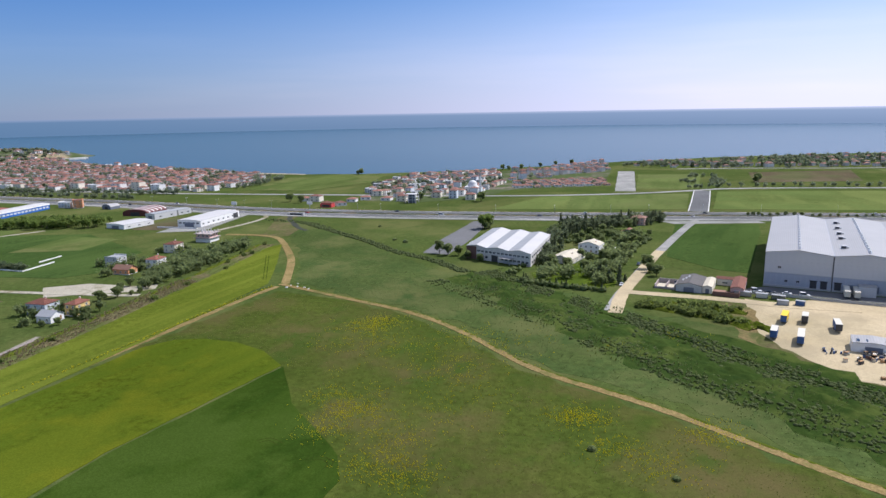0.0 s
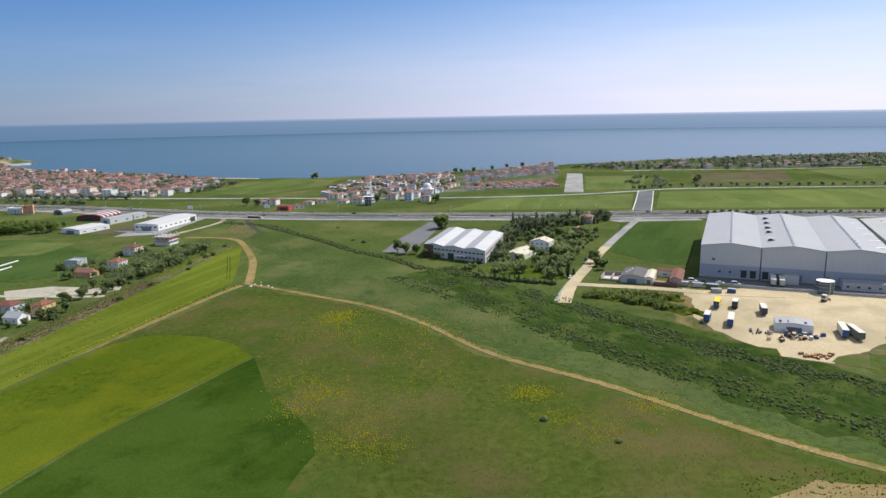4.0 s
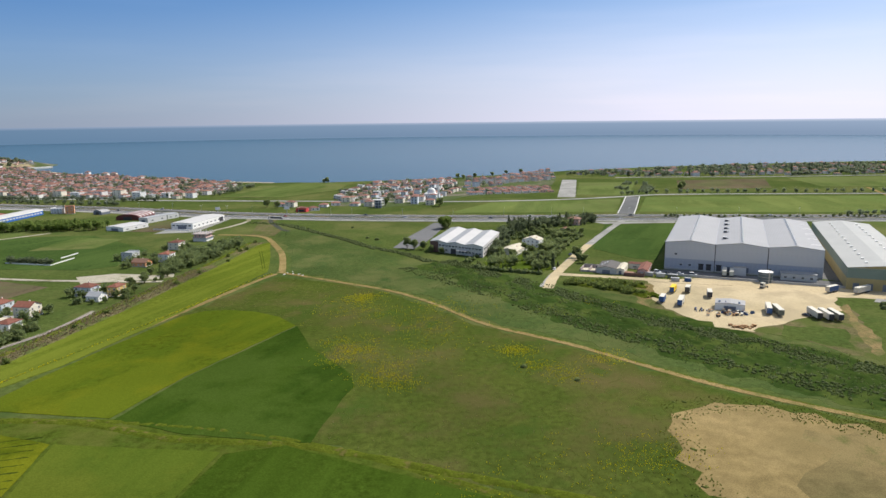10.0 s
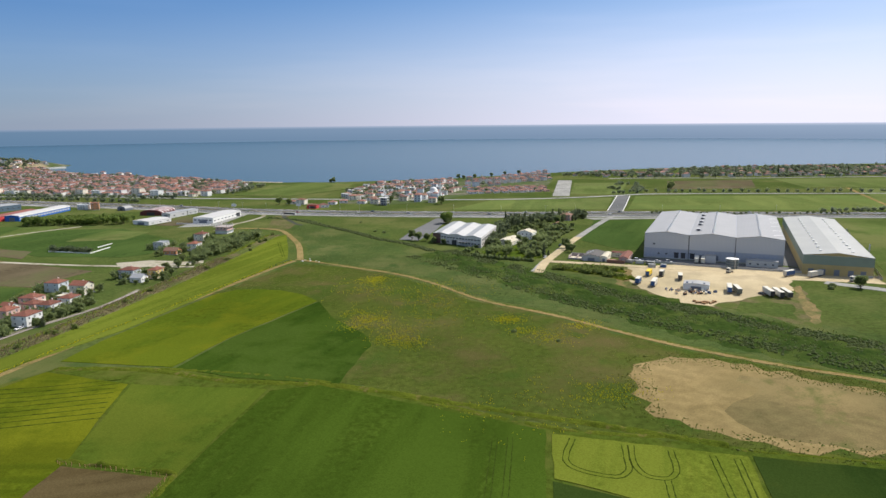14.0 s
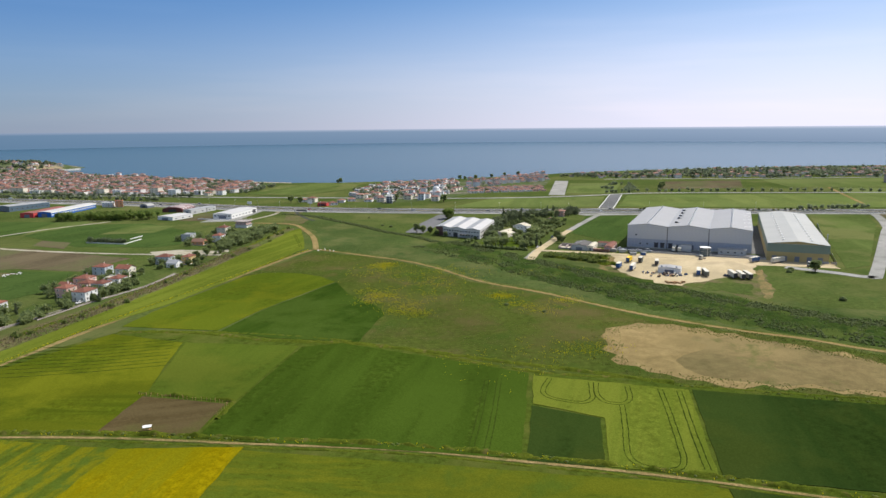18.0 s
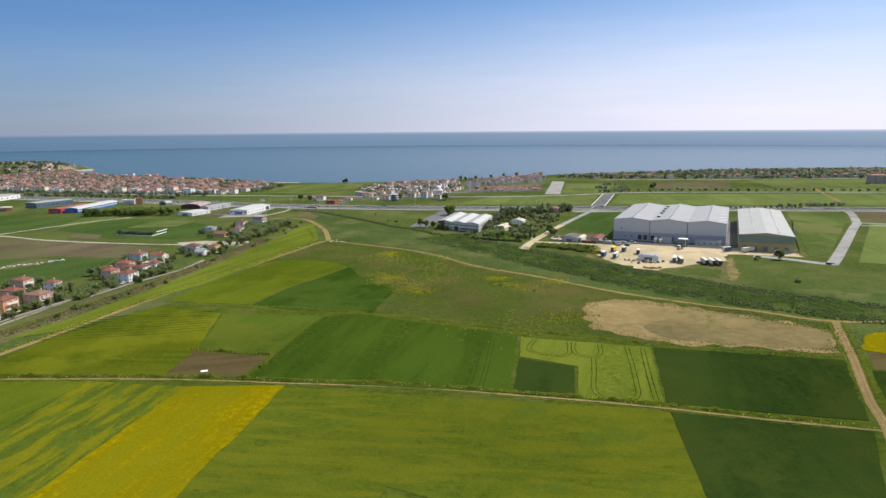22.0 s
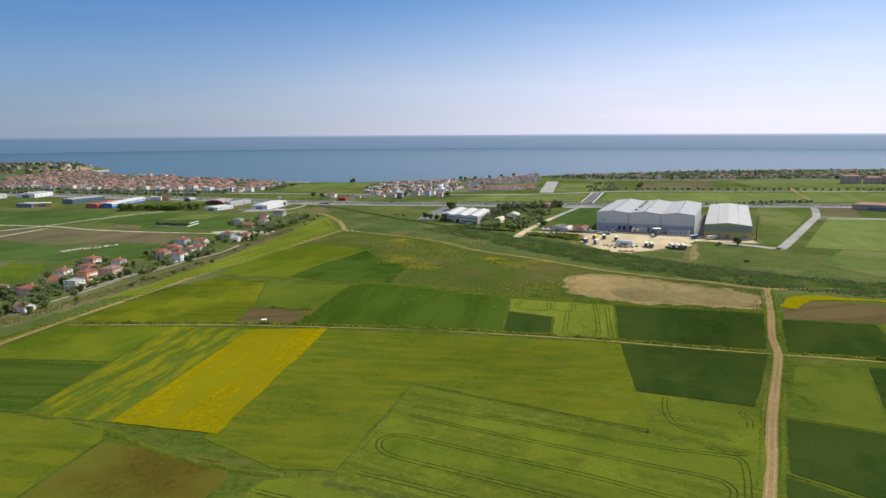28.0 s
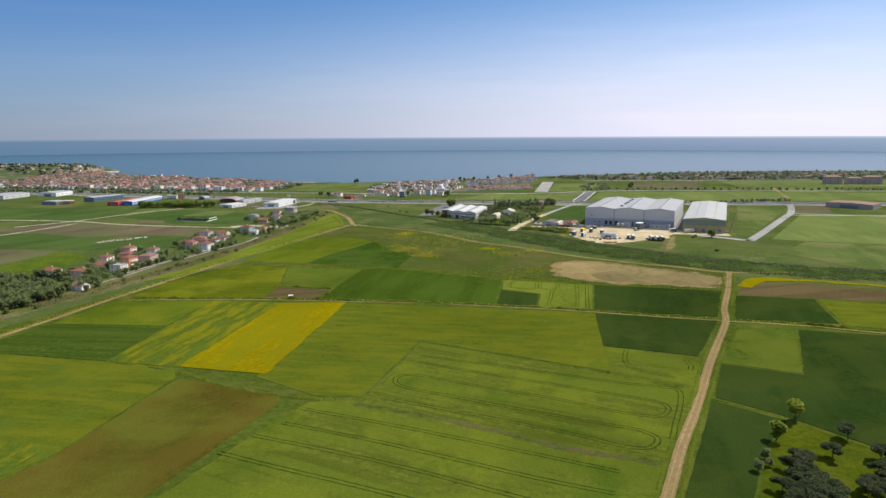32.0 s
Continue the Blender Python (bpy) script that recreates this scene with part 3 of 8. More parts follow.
# ---- fields ----
FIELDS = [
    ("field_margin", [(-300, -262), (-262, -70), (-240, -15), (-214, 45), (-196, 95), (-160, 142), (-110, 138), (-40, 116), (34, 70), (90, 54), (172, 28), (190, 26), (330, 4), (300, -80), (180, -270), (24, -270)], 0.03, "margin_grass", "darker grass margins between the fields"),
    ("rape_field", [(-108.6, 11.2), (-69.6, 9.6), (-93.6, -112), (-133.4, -99.4)], 0.26, "rape_yellow", "rape field in full yellow flower"),
    ("crop_field", [(-149.8, 21), (-107.8, 11.2), (-131.6, -100.8), (-168, -89.6)], 0.16, "rape_sparse", "green crop field with thin yellow rape rows"),
    ("crop_field", [(-208.6, 25.2), (-149.8, 21), (-161, -33.6), (-224, -25.2)], 0.14, "olive_crop", "olive-green ripening crop field"),
    ("crop_field", [(-224, -25.9), (-161, -34.3), (-168, -89.6), (-240.8, -70)], 0.16, "wheat_striped", "dark green striped crop field"),
    ("crop_field", [(-240.8, -71.4), (-168, -91), (-134.4, -102.2), (-130.2, -113.4), (-145.6, -180.6), (-175, -238), (-294, -231)], 0.13, "weedy_crop", "yellow-green weedy crop field"),
    ("rape_field", [(-210, -165.2), (-154, -173.6), (-148.4, -183.4), (-162.4, -212.8), (-210, -210)], 0.28, "rape_sparse", "patch of thin yellow flowering rape"),
    ("fallow_field", [(-128.8, -114.8), (-84, -133), (-82.6, -144.2), (-109.2, -212.8), (-117.6, -245), (-173.6, -238), (-145.6, -183.4)], 0.10, "rusty_crop", "rusty brown fallow field with pale weeds"),
    ("crop_field", [(-72, 8.4), (71.2, -24.6), (52.4, -119), (-28, -70), (-51.8, -140), (-70, -137.2), (-97, -114.8)], 0.14, "weedy_crop", "olive-green meadow crop with yellow weeds"),
    ("barley_field", [(-26.6, -72.8), (50.4, -121.8), (58.6, -85.4), (96.6, -105), (79.8, -141.4), (46.2, -196), (19.6, -249.2), (-114.8, -249.2), (-103.6, -208.6), (-84, -166.6), (-71.4, -144.2), (-51.8, -142.8)], 0.20, "barley_bright", "bright green barley field with tractor tramlines"),
    ("wheat_field", [(71.4, -25.2), (131.6, -46.2), (112, -78.4), (96.6, -102.2), (58.7, -84)], 0.20, "wheat_dark", "dense dark green wheat field"),
    ("wheat_field", [(91, 44.8), (166.6, 21), (135.8, -37.8), (72.8, -19.6)], 0.20, "wheat_dark", "dense dark green wheat field"),
    ("barley_field", [(33.6, 64.4), (89.6, 44.8), (71.4, -19.6), (42, -11.2), (50.4, 22.4), (28, 36.4)], 0.22, "wheat_bright", "bright green barley field with looping tramlines"),
    ("wheat_field", [(27.3, 35), (49, 22.4), (40.6, -11.2), (18.2, -5.6)], 0.17, "wheat_dark", "small dark green wheat plot"),
    ("wheat_field", [(-86.8, 19.6), (-65.8, 109.2), (-47.6, 113.4), (32.2, 67.2), (16.8, -4.2), (-28, 5.6), (-71.4, 14)], 0.18, "wheat_rows", "large dark green wheat field with faint rows"),
    ("ploughed_plot", [(-119, 55.5), (-84.5, 45.5), (-88.5, 19.5), (-122.5, 25.5)], 0.08, "brown_soil", "small ploughed plot of brown soil"),
    ("crop_field", [(-121.8, 120.4), (-67.2, 110.6), (-86.2, 26), (-83.2, 47), (-117.5, 57.2), (-119, 84)], 0.16, "wheat_mid", "mid-green crop field"),
    ("crop_field", [(-193.2, 84), (-162.4, 137.2), (-123.2, 120.4), (-120.4, 84), (-117.6, 60.2), (-121.8, 23.8), (-204.4, 33.6)], 0.15, "olive_striped", "olive-yellow striped crop field"),
    ("wheat_field", [(-62.5, 241), (-55, 218), (-52, 208), (-40.5, 189), (-31.5, 173), (-29, 160), (-33, 148), (-40, 114), (-82, 124), (-110, 137.5), (-96.6, 176.4)], 0.16, "wheat_mid_dark", "dark green wedge of young wheat"),
    ("crop_field", [(-163, 150), (-157.5, 176), (-146, 211), (-134.5, 243), (-126, 265), (-116, 273.5), (-104, 274.5), (-88, 269), (-74.5, 258.5), (-63.5, 242), (-98, 176.4), (-112, 138.6)], 0.14, "olive_crop", "yellow-green rounded crop field"),
    ("crop_field", [(-217, 79.8), (-200.2, 120.4), (-180.6, 194.6), (-155.4, 301), (-142.8, 378), (-128.8, 469), (-120.4, 483), (-109.2, 424.2), (-100.8, 368.2), (-134.4, 253.4), (-154, 193.2), (-179.2, 145.6), (-193.2, 95.2)], 0.20, "wheat_bright", "long bright yellow-green barley strip"),
    ("bare_earth", [(81.2, 126), (92.4, 130.2), (109.2, 131.6), (123.2, 123.2), (165.2, 89.6), (190.4, 61.6), (170.8, 30.8), (126, 42), (92.4, 54.6), (79.8, 64.4), (70, 81.2), (77, 106.4)], 0.06, "bare_soil", "bare graded earth, sandy and stony"),
    ("bare_earth", [(120, 110), (138, 108), (166, 84), (186, 60), (172, 36), (126, 46), (108, 55), (98, 68), (104, 84), (116, 90)], 0.066, "damp_soil", "darker damp part of the bare earth"),
    ("wheat_field", [(169.4, 8.4), (211.4, -4.2), (193.2, -56), (142.8, -43.4)], 0.17, "wheat_dark", "dark green wheat field"),
    ("ploughed_plot", [(183.4, 30.8), (204.4, 44.8), (224, 42), (273, 16.8), (247.8, -14), (212.8, -1.4), (170.8, 9.8)], 0.1, "brown_soil", "brown harrowed field"),
    ("rape_strip", [(183, 33), (193, 48), (206, 58), (220, 59), (232, 51), (262, 38), (322, 8), (318, 2), (268, 30), (240, 43), (224, 47), (210, 47), (201, 40), (190, 29)], 0.24, "rape_yellow", "ragged strip of yellow rape"),
    ("crop_field", [(212.8, -4.2), (266, -28), (224, -74.2), (194.6, -58.8)], 0.14, "weedy_crop", "light green crop with yellow weeds"),
    ("crop_field", [(134.4, -63), (163.8, -65.8), (130.2, -127.4), (103.6, -112)], 0.16, "wheat_mid", "light green crop field"),
    ("wheat_field", [(165.2, -65.8), (245, -92.4), (168, -210), (116.2, -196), (100.8, -170.8), (82.6, -149.8), (102.2, -113.4), (130.2, -128.8)], 0.18, "wheat_dark", "dark green wheat field"),
    ("crop_field", [(79.8, -152.6), (98, -172.2), (77, -194.6), (60.2, -221.2), (49, -249.2), (25.2, -249.2), (50.4, -204.4)], 0.16, "wheat_dark", "dark green crop strip beside a dirt road"),
    ("lawn", [(99.4, -173.6), (116.2, -198.8), (168, -212.8), (154, -266), (53.2, -266), (61.6, -221.2), (78.4, -194.6)], 0.09, "grove_grass", "short yellow-green grass under pine trees"),
    ("crop_field", [(183.4, 541.8), (247.8, 536.2), (235.2, 504), (170.8, 375.2), (156.8, 383.6), (138.6, 422.8)], 0.14, "plain_dark", "green field between road and warehouse"),
    ("crop_field", [(-644, 462), (-616, 595), (-380.8, 558.6), (-385, 473.2), (-420, 431.2)], 0.15, "plain_dark", "dark green crop field on the plain"),
    ("crop_field", [(-383, 470), (-397, 577), (-352, 572), (-366, 500)], 0.20, "plain_green", "narrow light green crop strip"),
    ("crop_field", [(-375.2, 537.6), (-288.4, 537.6), (-212.8, 462), (-212.8, 399), (-231, 387.8), (-299.6, 397.6), (-378, 464.8)], 0.14, "plain_dark", "green farmland on the plain"),
    ("crop_field", [(-309, 466), (-298, 529), (-254, 514), (-260, 471)], 0.19, "plain_green", "light green crop patch"),
    ("ploughed_plot", [(-341, 408), (-346, 434), (-314, 420), (-306, 389)], 0.18, "plain_brown", "brown ploughed patch"),
    ("ploughed_plot", [(-427, 411.6), (-337.4, 393.4), (-231, 338.8), (-249.2, 292.6), (-299.6, 306.6), (-357, 289.8), (-476, 350)], 0.09, "plain_brown", "wide brown ploughed field"),
    ("crop_field", [(-418, 332), (-357, 296), (-290, 297), (-250, 290), (-244, 230), (-258, 206), (-326, 221), (-397, 234), (-480, 300)], 0.14, "plain_dark", "deep green crop field behind the houses"),
    ("crop_field", [(-334, 206), (-299, 190), (-290, 110), (-306, 84), (-350, 120), (-346, 150)], 0.16, "lawn_bright", "bright green young crop behind the village"),
    ("ploughed_plot", [(-410, 230), (-340, 214), (-333, 197), (-351, 146), (-450, 175)], 0.13, "plain_brown", "brown ploughed field behind the village"),
    ("crop_field", [(427, 525), (492.8, 532), (455, 453.6), (420, 406), (309.4, 256.2), (288.4, 249.2), (333.2, 336)], 0.14, "plain_green", "green field inside the ring road"),
    ("crop_field", [(455, 417.2), (553, 399), (462, 154), (310.8, 224)], 0.16, "coast_pale", "light green striped field beside the ring road"),
    ("crop_field", [(336, 210), (462, 151.2), (420, 42), (301, 84), (280, 154)], 0.12, "plain_green", "green meadow beside the reed belt"),
    ("crop_field", [(102.2, 732.2), (263.2, 737.8), (221.2, 623), (42, 641.2)], 0.12, "coast_green", "green field beyond the highway"),
    ("crop_field", [(42, 644), (112, 637), (133, 728), (100.8, 729.4)], 0.16, "coast_pale", "light green field corner beyond the highway"),
    ("crop_field", [(299.6, 751.8), (546, 729.4), (784, 686), (672, 560), (439.6, 588), (245, 621.6)], 0.14, "coast_pale", "long light green field beyond the highway"),
    ("ploughed_plot", [(378, 837.2), (509.6, 833), (575.4, 973), (427, 966)], 0.1, "plain_brown", "brown field near the coast road"),
    ("orchard_plot", [(221.2, 792.4), (288.4, 778.4), (357, 957.6), (270.2, 963.2)], 0.1, "coast_green", "green plot near the coast"),
    ("crop_field", [(588, 840), (980, 784), (1008, 980), (616, 980)], 0.1, "coast_green", "green field near the coast"),
    ("hill_pasture", [(-250.6, 840), (-228.2, 1008), (-154, 1033.2), (-92.4, 1019.2), (-100.8, 910), (-172.2, 823.2)], 0.3, "plain_green", "smooth green pasture near the beach"),
    ("town_ground", [(-312.2, 828.8), (-254.8, 901.6), (-254.8, 1016.4), (-347.2, 1100.4), (-509.6, 1218), (-635.6, 1281), (-784, 1414), (-848.4, 1533), (-1260, 1680), (-1260, 1064), (-728, 952), (-498.4, 865.2)], 0.08, "town_ground", "streets and gardens of the seaside town"),
    ("town_ground", [(-91, 725.2), (-100.8, 840), (-92.4, 897.4), (-56, 1008), (77, 1043), (98, 1057), (277.2, 1173.2), (246.4, 1022), (212.8, 910), (197.4, 827.4), (75.6, 800.8), (33.6, 723.8), (-37.8, 700)], 0.07, "town_ground", "streets between the town houses"),
    ("beach", [(-789.6, 1428), (-575.4, 1220.8), (-420, 1134), (-291.2, 1068.2), (-218.4, 1041.6), (-218.4, 1052.8), (-291.2, 1082.2), (-420, 1148), (-575.4, 1237.6), (-798, 1444.8)], 0.12, "beach_sand", "narrow pale sand beach"),
    ("car_park", [(190.4, 770), (212.8, 765.8), (277.2, 1008), (254.8, 1013.6)], 0.1, "concrete_road", "pale unpaved lot near the coast"),
    ("forecourt", [(-16.8, 445.2), (0, 438.2), (16.8, 490), (36.4, 571.2), (22.4, 574), (-5.6, 490)], 0.07, "asphalt", "grey paved forecourt beside the factory"),
    ("forecourt", [(176.4, 558.6), (254.8, 551.6), (256.2, 541.8), (183.4, 544.6)], 0.09, "concrete_road", "pale concrete strip along the field"),
    ("apron", [(145.6, 340.2), (182, 324.8), (254.8, 287), (260.4, 298.2), (166.6, 345.8)], 0.065, "asphalt", "grey asphalt loading apron"),
    ("garden_lawn", [(47.6, 383.6), (50.4, 358.4), (81.2, 343), (100.8, 378), (84, 408.8)], 0.07, "lawn_bright", "short garden lawn among trees"),
    ("apron", [(249.2, 310.8), (260.4, 298.2), (327.6, 445.2), (310.8, 462)], 0.06, "asphalt", "asphalt lane between two warehouses"),
    ("verge", [(-212.8, 78.4), (-235.2, 28), (-260.4, -28), (-280, -14), (-252, 56), (-224, 126), (-198.8, 184.8), (-176.4, 245), (-162.4, 322), (-148.4, 392), (-134.4, 490), (-128.8, 473.2), (-144.2, 378), (-156.8, 301), (-182, 194.6), (-201.6, 120.4)], 0.05, "weedy_bank", "overgrown earth bank with dry weeds"),
    ("damp_meadow", [(-84.0, 369.6), (-53.2, 344.4), (-15.4, 312.2), (8.4, 284.2), (35.0, 238.0), (68.6, 205.8), (109.2, 156.8), (147.0, 123.2), (179.2, 106.4), (231.0, 89.6), (301.0, 72.8), (315.0, 105.0), (210.0, 156.8), (140.0, 224.0), (126.0, 280.0), (86.8, 305.2), (56.0, 344.4), (5.6, 385.0), (-28.0, 427.0), (-84.0, 518.0), (-128.8, 599.2), (-145.6, 595.0), (-123.2, 520.8), (-98.0, 434.0)], 0.04, "damp_meadow", "lush green damp meadow along the brook"),
    ("rubble_yard", [(508, 531), (440, 412), (486, 402), (546, 508), (552, 540)], 0.09, "plain_brown", "brown rubble compound beside the ring road"),
    ("crop_field", [(652, 818), (562, 628), (664, 634), (748, 784)], 0.19, "coast_green", "darker green field beyond the highway"),
    ("farm_yard", [(-226, 366), (-204, 374), (-171, 366), (-164, 372), (-161, 360), (-168, 355), (-196, 350), (-214, 345)], 0.07, "lane_pale", "pale earth yard between the houses"),
    ("earth_bank", [(-158, 524), (-146, 530), (-154, 606), (-150, 625), (-136, 622), (-139, 602), (-121, 552), (-123, 518), (-130, 508)], 0.09, "weedy_bank", "bare sandy brook bank below the highway"),
    ("works_yard", [(-264, 557), (-260, 576), (-252, 622), (-236, 617), (-231, 570), (-238, 552)], 0.1, "plain_brown", "brown soil yard between the halls"),
    ("forecourt", [(-236, 541), (-200, 546), (-187, 634), (-200, 648), (-208, 590), (-232, 566)], 0.11, "concrete_road", "pale concrete forecourt of the long hall"),
    ("rubble_patch", [(-326, 255), (-316, 297), (-289, 290), (-300, 270), (-312, 253)], 0.17, "weedy_bank", "strip of rubble and weeds in the field"),
    ("garden_lawn", [(60, 372), (66, 362), (88, 350), (94, 368), (84, 380)], 0.09, "lawn_bright", "mown lawn beside the garden hall"),
    ("meadow", [(-92, 352), (-57, 334), (-20, 304), (2, 276), (30, 230), (62, 198), (104, 148), (142, 114), (168, 98), (194, 74), (174, 28), (92, 50), (34, 70), (-42, 117), (-33, 151), (-31, 172), (-48, 194), (-56, 212), (-63, 241), (-84, 259), (-104, 265), (-130, 262)], 0.055, "meadow", "rough spring meadow with reddish brown patches"),
    ("sand_path", [(156, 212), (168, 200), (177.7, 183.6), (189, 164), (201, 189), (211.6, 208), (217, 226), (229, 253), (220, 240), (180, 224)], 0.062, "weedy_bank", "dug brown earth with weeds below the yard"),
    ("sand_path", [(221, 246), (212, 224), (199, 196), (190, 172), (196, 176), (204, 190), (212, 208), (217, 226), (229, 252)], 0.075, "dug_earth", "dug orange sandy strip below the yard"),
    ("grass_plot", [(175, 219), (200, 210), (186, 181), (177, 190), (165, 204)], 0.08, "grassland", "green grass plot below the yard"),
    ("yard_fringe", [(133, 330), (124, 290), (123, 252), (133, 216), (154, 203), (184, 216), (222, 231), (226, 262), (180, 300)], 0.043, "weedy_bank", "trampled weedy fringe of the gravel yard"),
    ("earth_strip", [(132, 306), (141, 309), (142.5, 302), (130, 276), (122, 256), (119, 267)], 0.066, "dug_earth", "bare earth strip beside the gravel yard"),
]
for i, (name, pts, top, mat, label) in enumerate(FIELDS):
    lying(name, pts, top, mat, label, "field" if "field" in name or "plot" in name else name.split("_")[0], seed=i + 3, rough=4.2 if mat in ("damp_soil", "bare_soil") else 4.0 if name == "damp_meadow" else 2.5 if name == "meadow" else 2.0 if name in ("bare_earth", "rape_strip", "yard_fringe", "verge", "sand_path", "earth_strip", "grass_plot") else 0.6 if mat in ("rape_yellow", "rape_sparse") else 0.3, step=6.0)

# ---- tracks and roads ----
ROADS = [
    ("track", [(-249.2, -84), (-238, -47.6), (-226.8, -12.6), (-214.2, 30.8), (-197.4, 81.2), (-168, 170.8), (-137.2, 249.2), (-106.4, 333.2), (-93.8, 361.2)], 3.4, "track_earth", "pale dirt farm track"),
    ("track", [(-91, 366.8), (-100.8, 425.6), (-114.8, 471.8), (-128.8, 506.8), (-145.6, 520.8), (-175, 527.8)], 4.8, "track_earth", "wide pale dirt track"),
    ("track", [(-190.4, 543.2), (-172.2, 585.2), (-166.6, 616), (-176.4, 637)], 4.2, "lane_pale", "pale path up to the highway"),
    ("track", [(-93.8, 366.8), (-57.4, 338.8), (-18.2, 308), (5.6, 278.6), (32.2, 233.8), (65.8, 200.2), (106.4, 151.2), (144.2, 117.6), (168, 102.2), (196, 79.8), (231, 75.6), (280, 70)], 3.4, "track_earth", "dirt track across the meadow"),
    ("dirt_road", [(198.8, 78.4), (186.2, 53.2), (170.8, 22.4), (148.4, -19.6), (135.8, -47.6), (113.4, -85.4), (95.2, -116.2), (81.2, -141.4), (65.8, -168), (53.2, -189), (36.4, -219.8), (14, -259), (-28, -336)], 3.7, "road_earth", "rutted brown dirt road"),
    ("track", [(280, -100.8), (205.8, -74.2), (175, -58.8), (135.8, -46.2), (99.4, -33.6), (70, -22.4), (40.6, -12.6), (15.4, -5.6), (-19.6, 4.2), (-71.4, 12.6), (-126, 21), (-207.2, 26.6)], 1.4, "track_earth", "narrow dirt field path"),
    ("road", [(75.6, 306.6), (86.8, 333.2), (95.2, 350), (127.4, 415.8), (180.6, 515.2), (212.8, 571.2)], 6.2, "concrete_road", "pale concrete side road"),
    ("road", [(77, 303), (86.8, 331), (95.2, 350), (112, 384), (127.4, 415.8), (140, 440)], 6.6, "yard_gravel", "sandy white lower end of the side road"),
    ("road", [(89.6, 340.2), (130.2, 324.8), (158.2, 310.8), (189, 301)], 7, "yard_gravel", "white gravel road beside the yard"),
    ("road", [(249.2, 257.6), (271.6, 236.6), (285.6, 222.6), (302.4, 238), (421.4, 393.4), (445.2, 424.2), (490, 501.2), (501.2, 537.6), (476, 547.4), (432.6, 540.4), (350, 554.4)], 8.4, "concrete_road", "pale ring road round a field"),
    ("road", [(445.2, 424.2), (483, 406), (588, 366.8)], 5.6, "concrete_road", "pale side road"),
    ("track", [(-630, 420), (-532, 445.2), (-421.4, 425.6), (-350, 390.6), (-261.8, 362.6), (-183.4, 348.6), (-163.8, 347.2)], 4.2, "lane_pale", "pale farm lane on the plain"),
    ("track", [(-446, 306), (-424, 356), (-408, 408)], 3.4, "lane_pale", "pale farm lane beside the brown field"),
    ("track", [(641, 822), (596, 718), (551, 612)], 5, "track_earth", "dirt lane beyond the highway"),
    ("road", [(436, 404), (490, 396), (560, 388)], 4.5, "concrete_road", "pale lane beside the rubble compound"),
    ("track", [(-462, 378), (-421.4, 425.6), (-393.4, 478.8), (-366.8, 520.8), (-336, 557.2)], 3.6, "lane_pale", "pale farm lane on the plain"),
    ("road", [(-249.2, 56), (-232.4, 109.2), (-221.2, 156.8), (-207.2, 193.2), (-184.8, 240.8), (-177.8, 280)], 2.5, "lane_concrete", "village lane in front of the houses"),
    ("road", [(225.4, 606.2), (254.8, 680.4), (285.6, 760.2)], 15.4, "asphalt", "asphalt approach road with pale kerbs"),
    ("road", [(-980, 924), (-498.4, 856.8), (-312.2, 812), (-168, 784), (47.6, 744.8), (180.6, 743.4), (270.2, 761.6), (345.8, 777), (561.4, 751.8), (980, 693)], 8.4, "concrete_road", "road along the edge of town"),
    ("road", [(350, 1036), (462, 1029), (588, 1008), (784, 1001), (1120, 980)], 8.4, "concrete_road", "coast road beside the gardens"),
]
for i, (name, pts, w, mat, label) in enumerate(ROADS):
    tagged(obj(name, ribbon(pts, w, -0.1, 0.10 + 0.007 * i, 0.10 if mat == "road_earth" else 0.16 if "earth" in mat else 0.22 if "gravel" in mat else 0.03, 2.0, seed=i), mat), label, "road", kind="structure")
REEDS = [(8, 380), (36, 336), (60, 298), (80, 262), (102, 226), (128, 194), (152, 165), (176, 138), (204, 112), (244, 82), (336, 40), (470, -16)]
lying("reed_belt", [(12, 396), (42, 358), (68, 323), (85, 298), (108, 273), (130, 246), (150, 212), (170, 186), (188, 160), (216, 130), (250, 100), (340, 66), (470, 8), (460, -36), (330, 22), (239, 66), (190, 90), (160, 116), (134, 141), (107, 174), (94, 200), (74, 226), (49, 274), (29, 314), (10, 366)], 0.07, "reed_bed", "dark green rank reeds along the brook", "reeds", rough=4.0, step=5.0)
berm("reed_bed", REEDS, 26, 1.2, "reed_bed", "uneven dark reed bed along the brook", "reed bed", 2, 1.6, 26, 0.9)
# worn wheel ruts of the dirt road, and the grass strip between
for off in (-1.05, 0.75):
    tagged(obj("wheel_rut", ribbon(ROADS[4][1], 0.5, -0.1, 0.19, 0.08, 5.0, off, seed=7), "rut_earth"), "pale worn wheel rut of the dirt road", "rut", kind="structure")
lying("yard", [(145.6, 323.4), (158.2, 316.4), (180.6, 320.6), (252, 284.2), (288.4, 266), (284.2, 249.2), (232.4, 266), (222.6, 252), (219.8, 238), (180.6, 222.6), (155.4, 210), (140, 219.8), (130.2, 253.4), (128.8, 274.4)], 0.05, "yard_gravel", "sunlit pale gravel lorry yard", "yard", rough=1.0)
HIGHWAY = [(-1260, 966), (-980, 903), (-672, 835.8), (-483, 774.2), (-355.6, 730.8), (-231, 676.2), (-170.8, 653.8), (-61.6, 624.4), (43.4, 604.8), (142.8, 589.4), (221.2, 583.8), (425.6, 553), (672, 515.2), (1260, 420)]
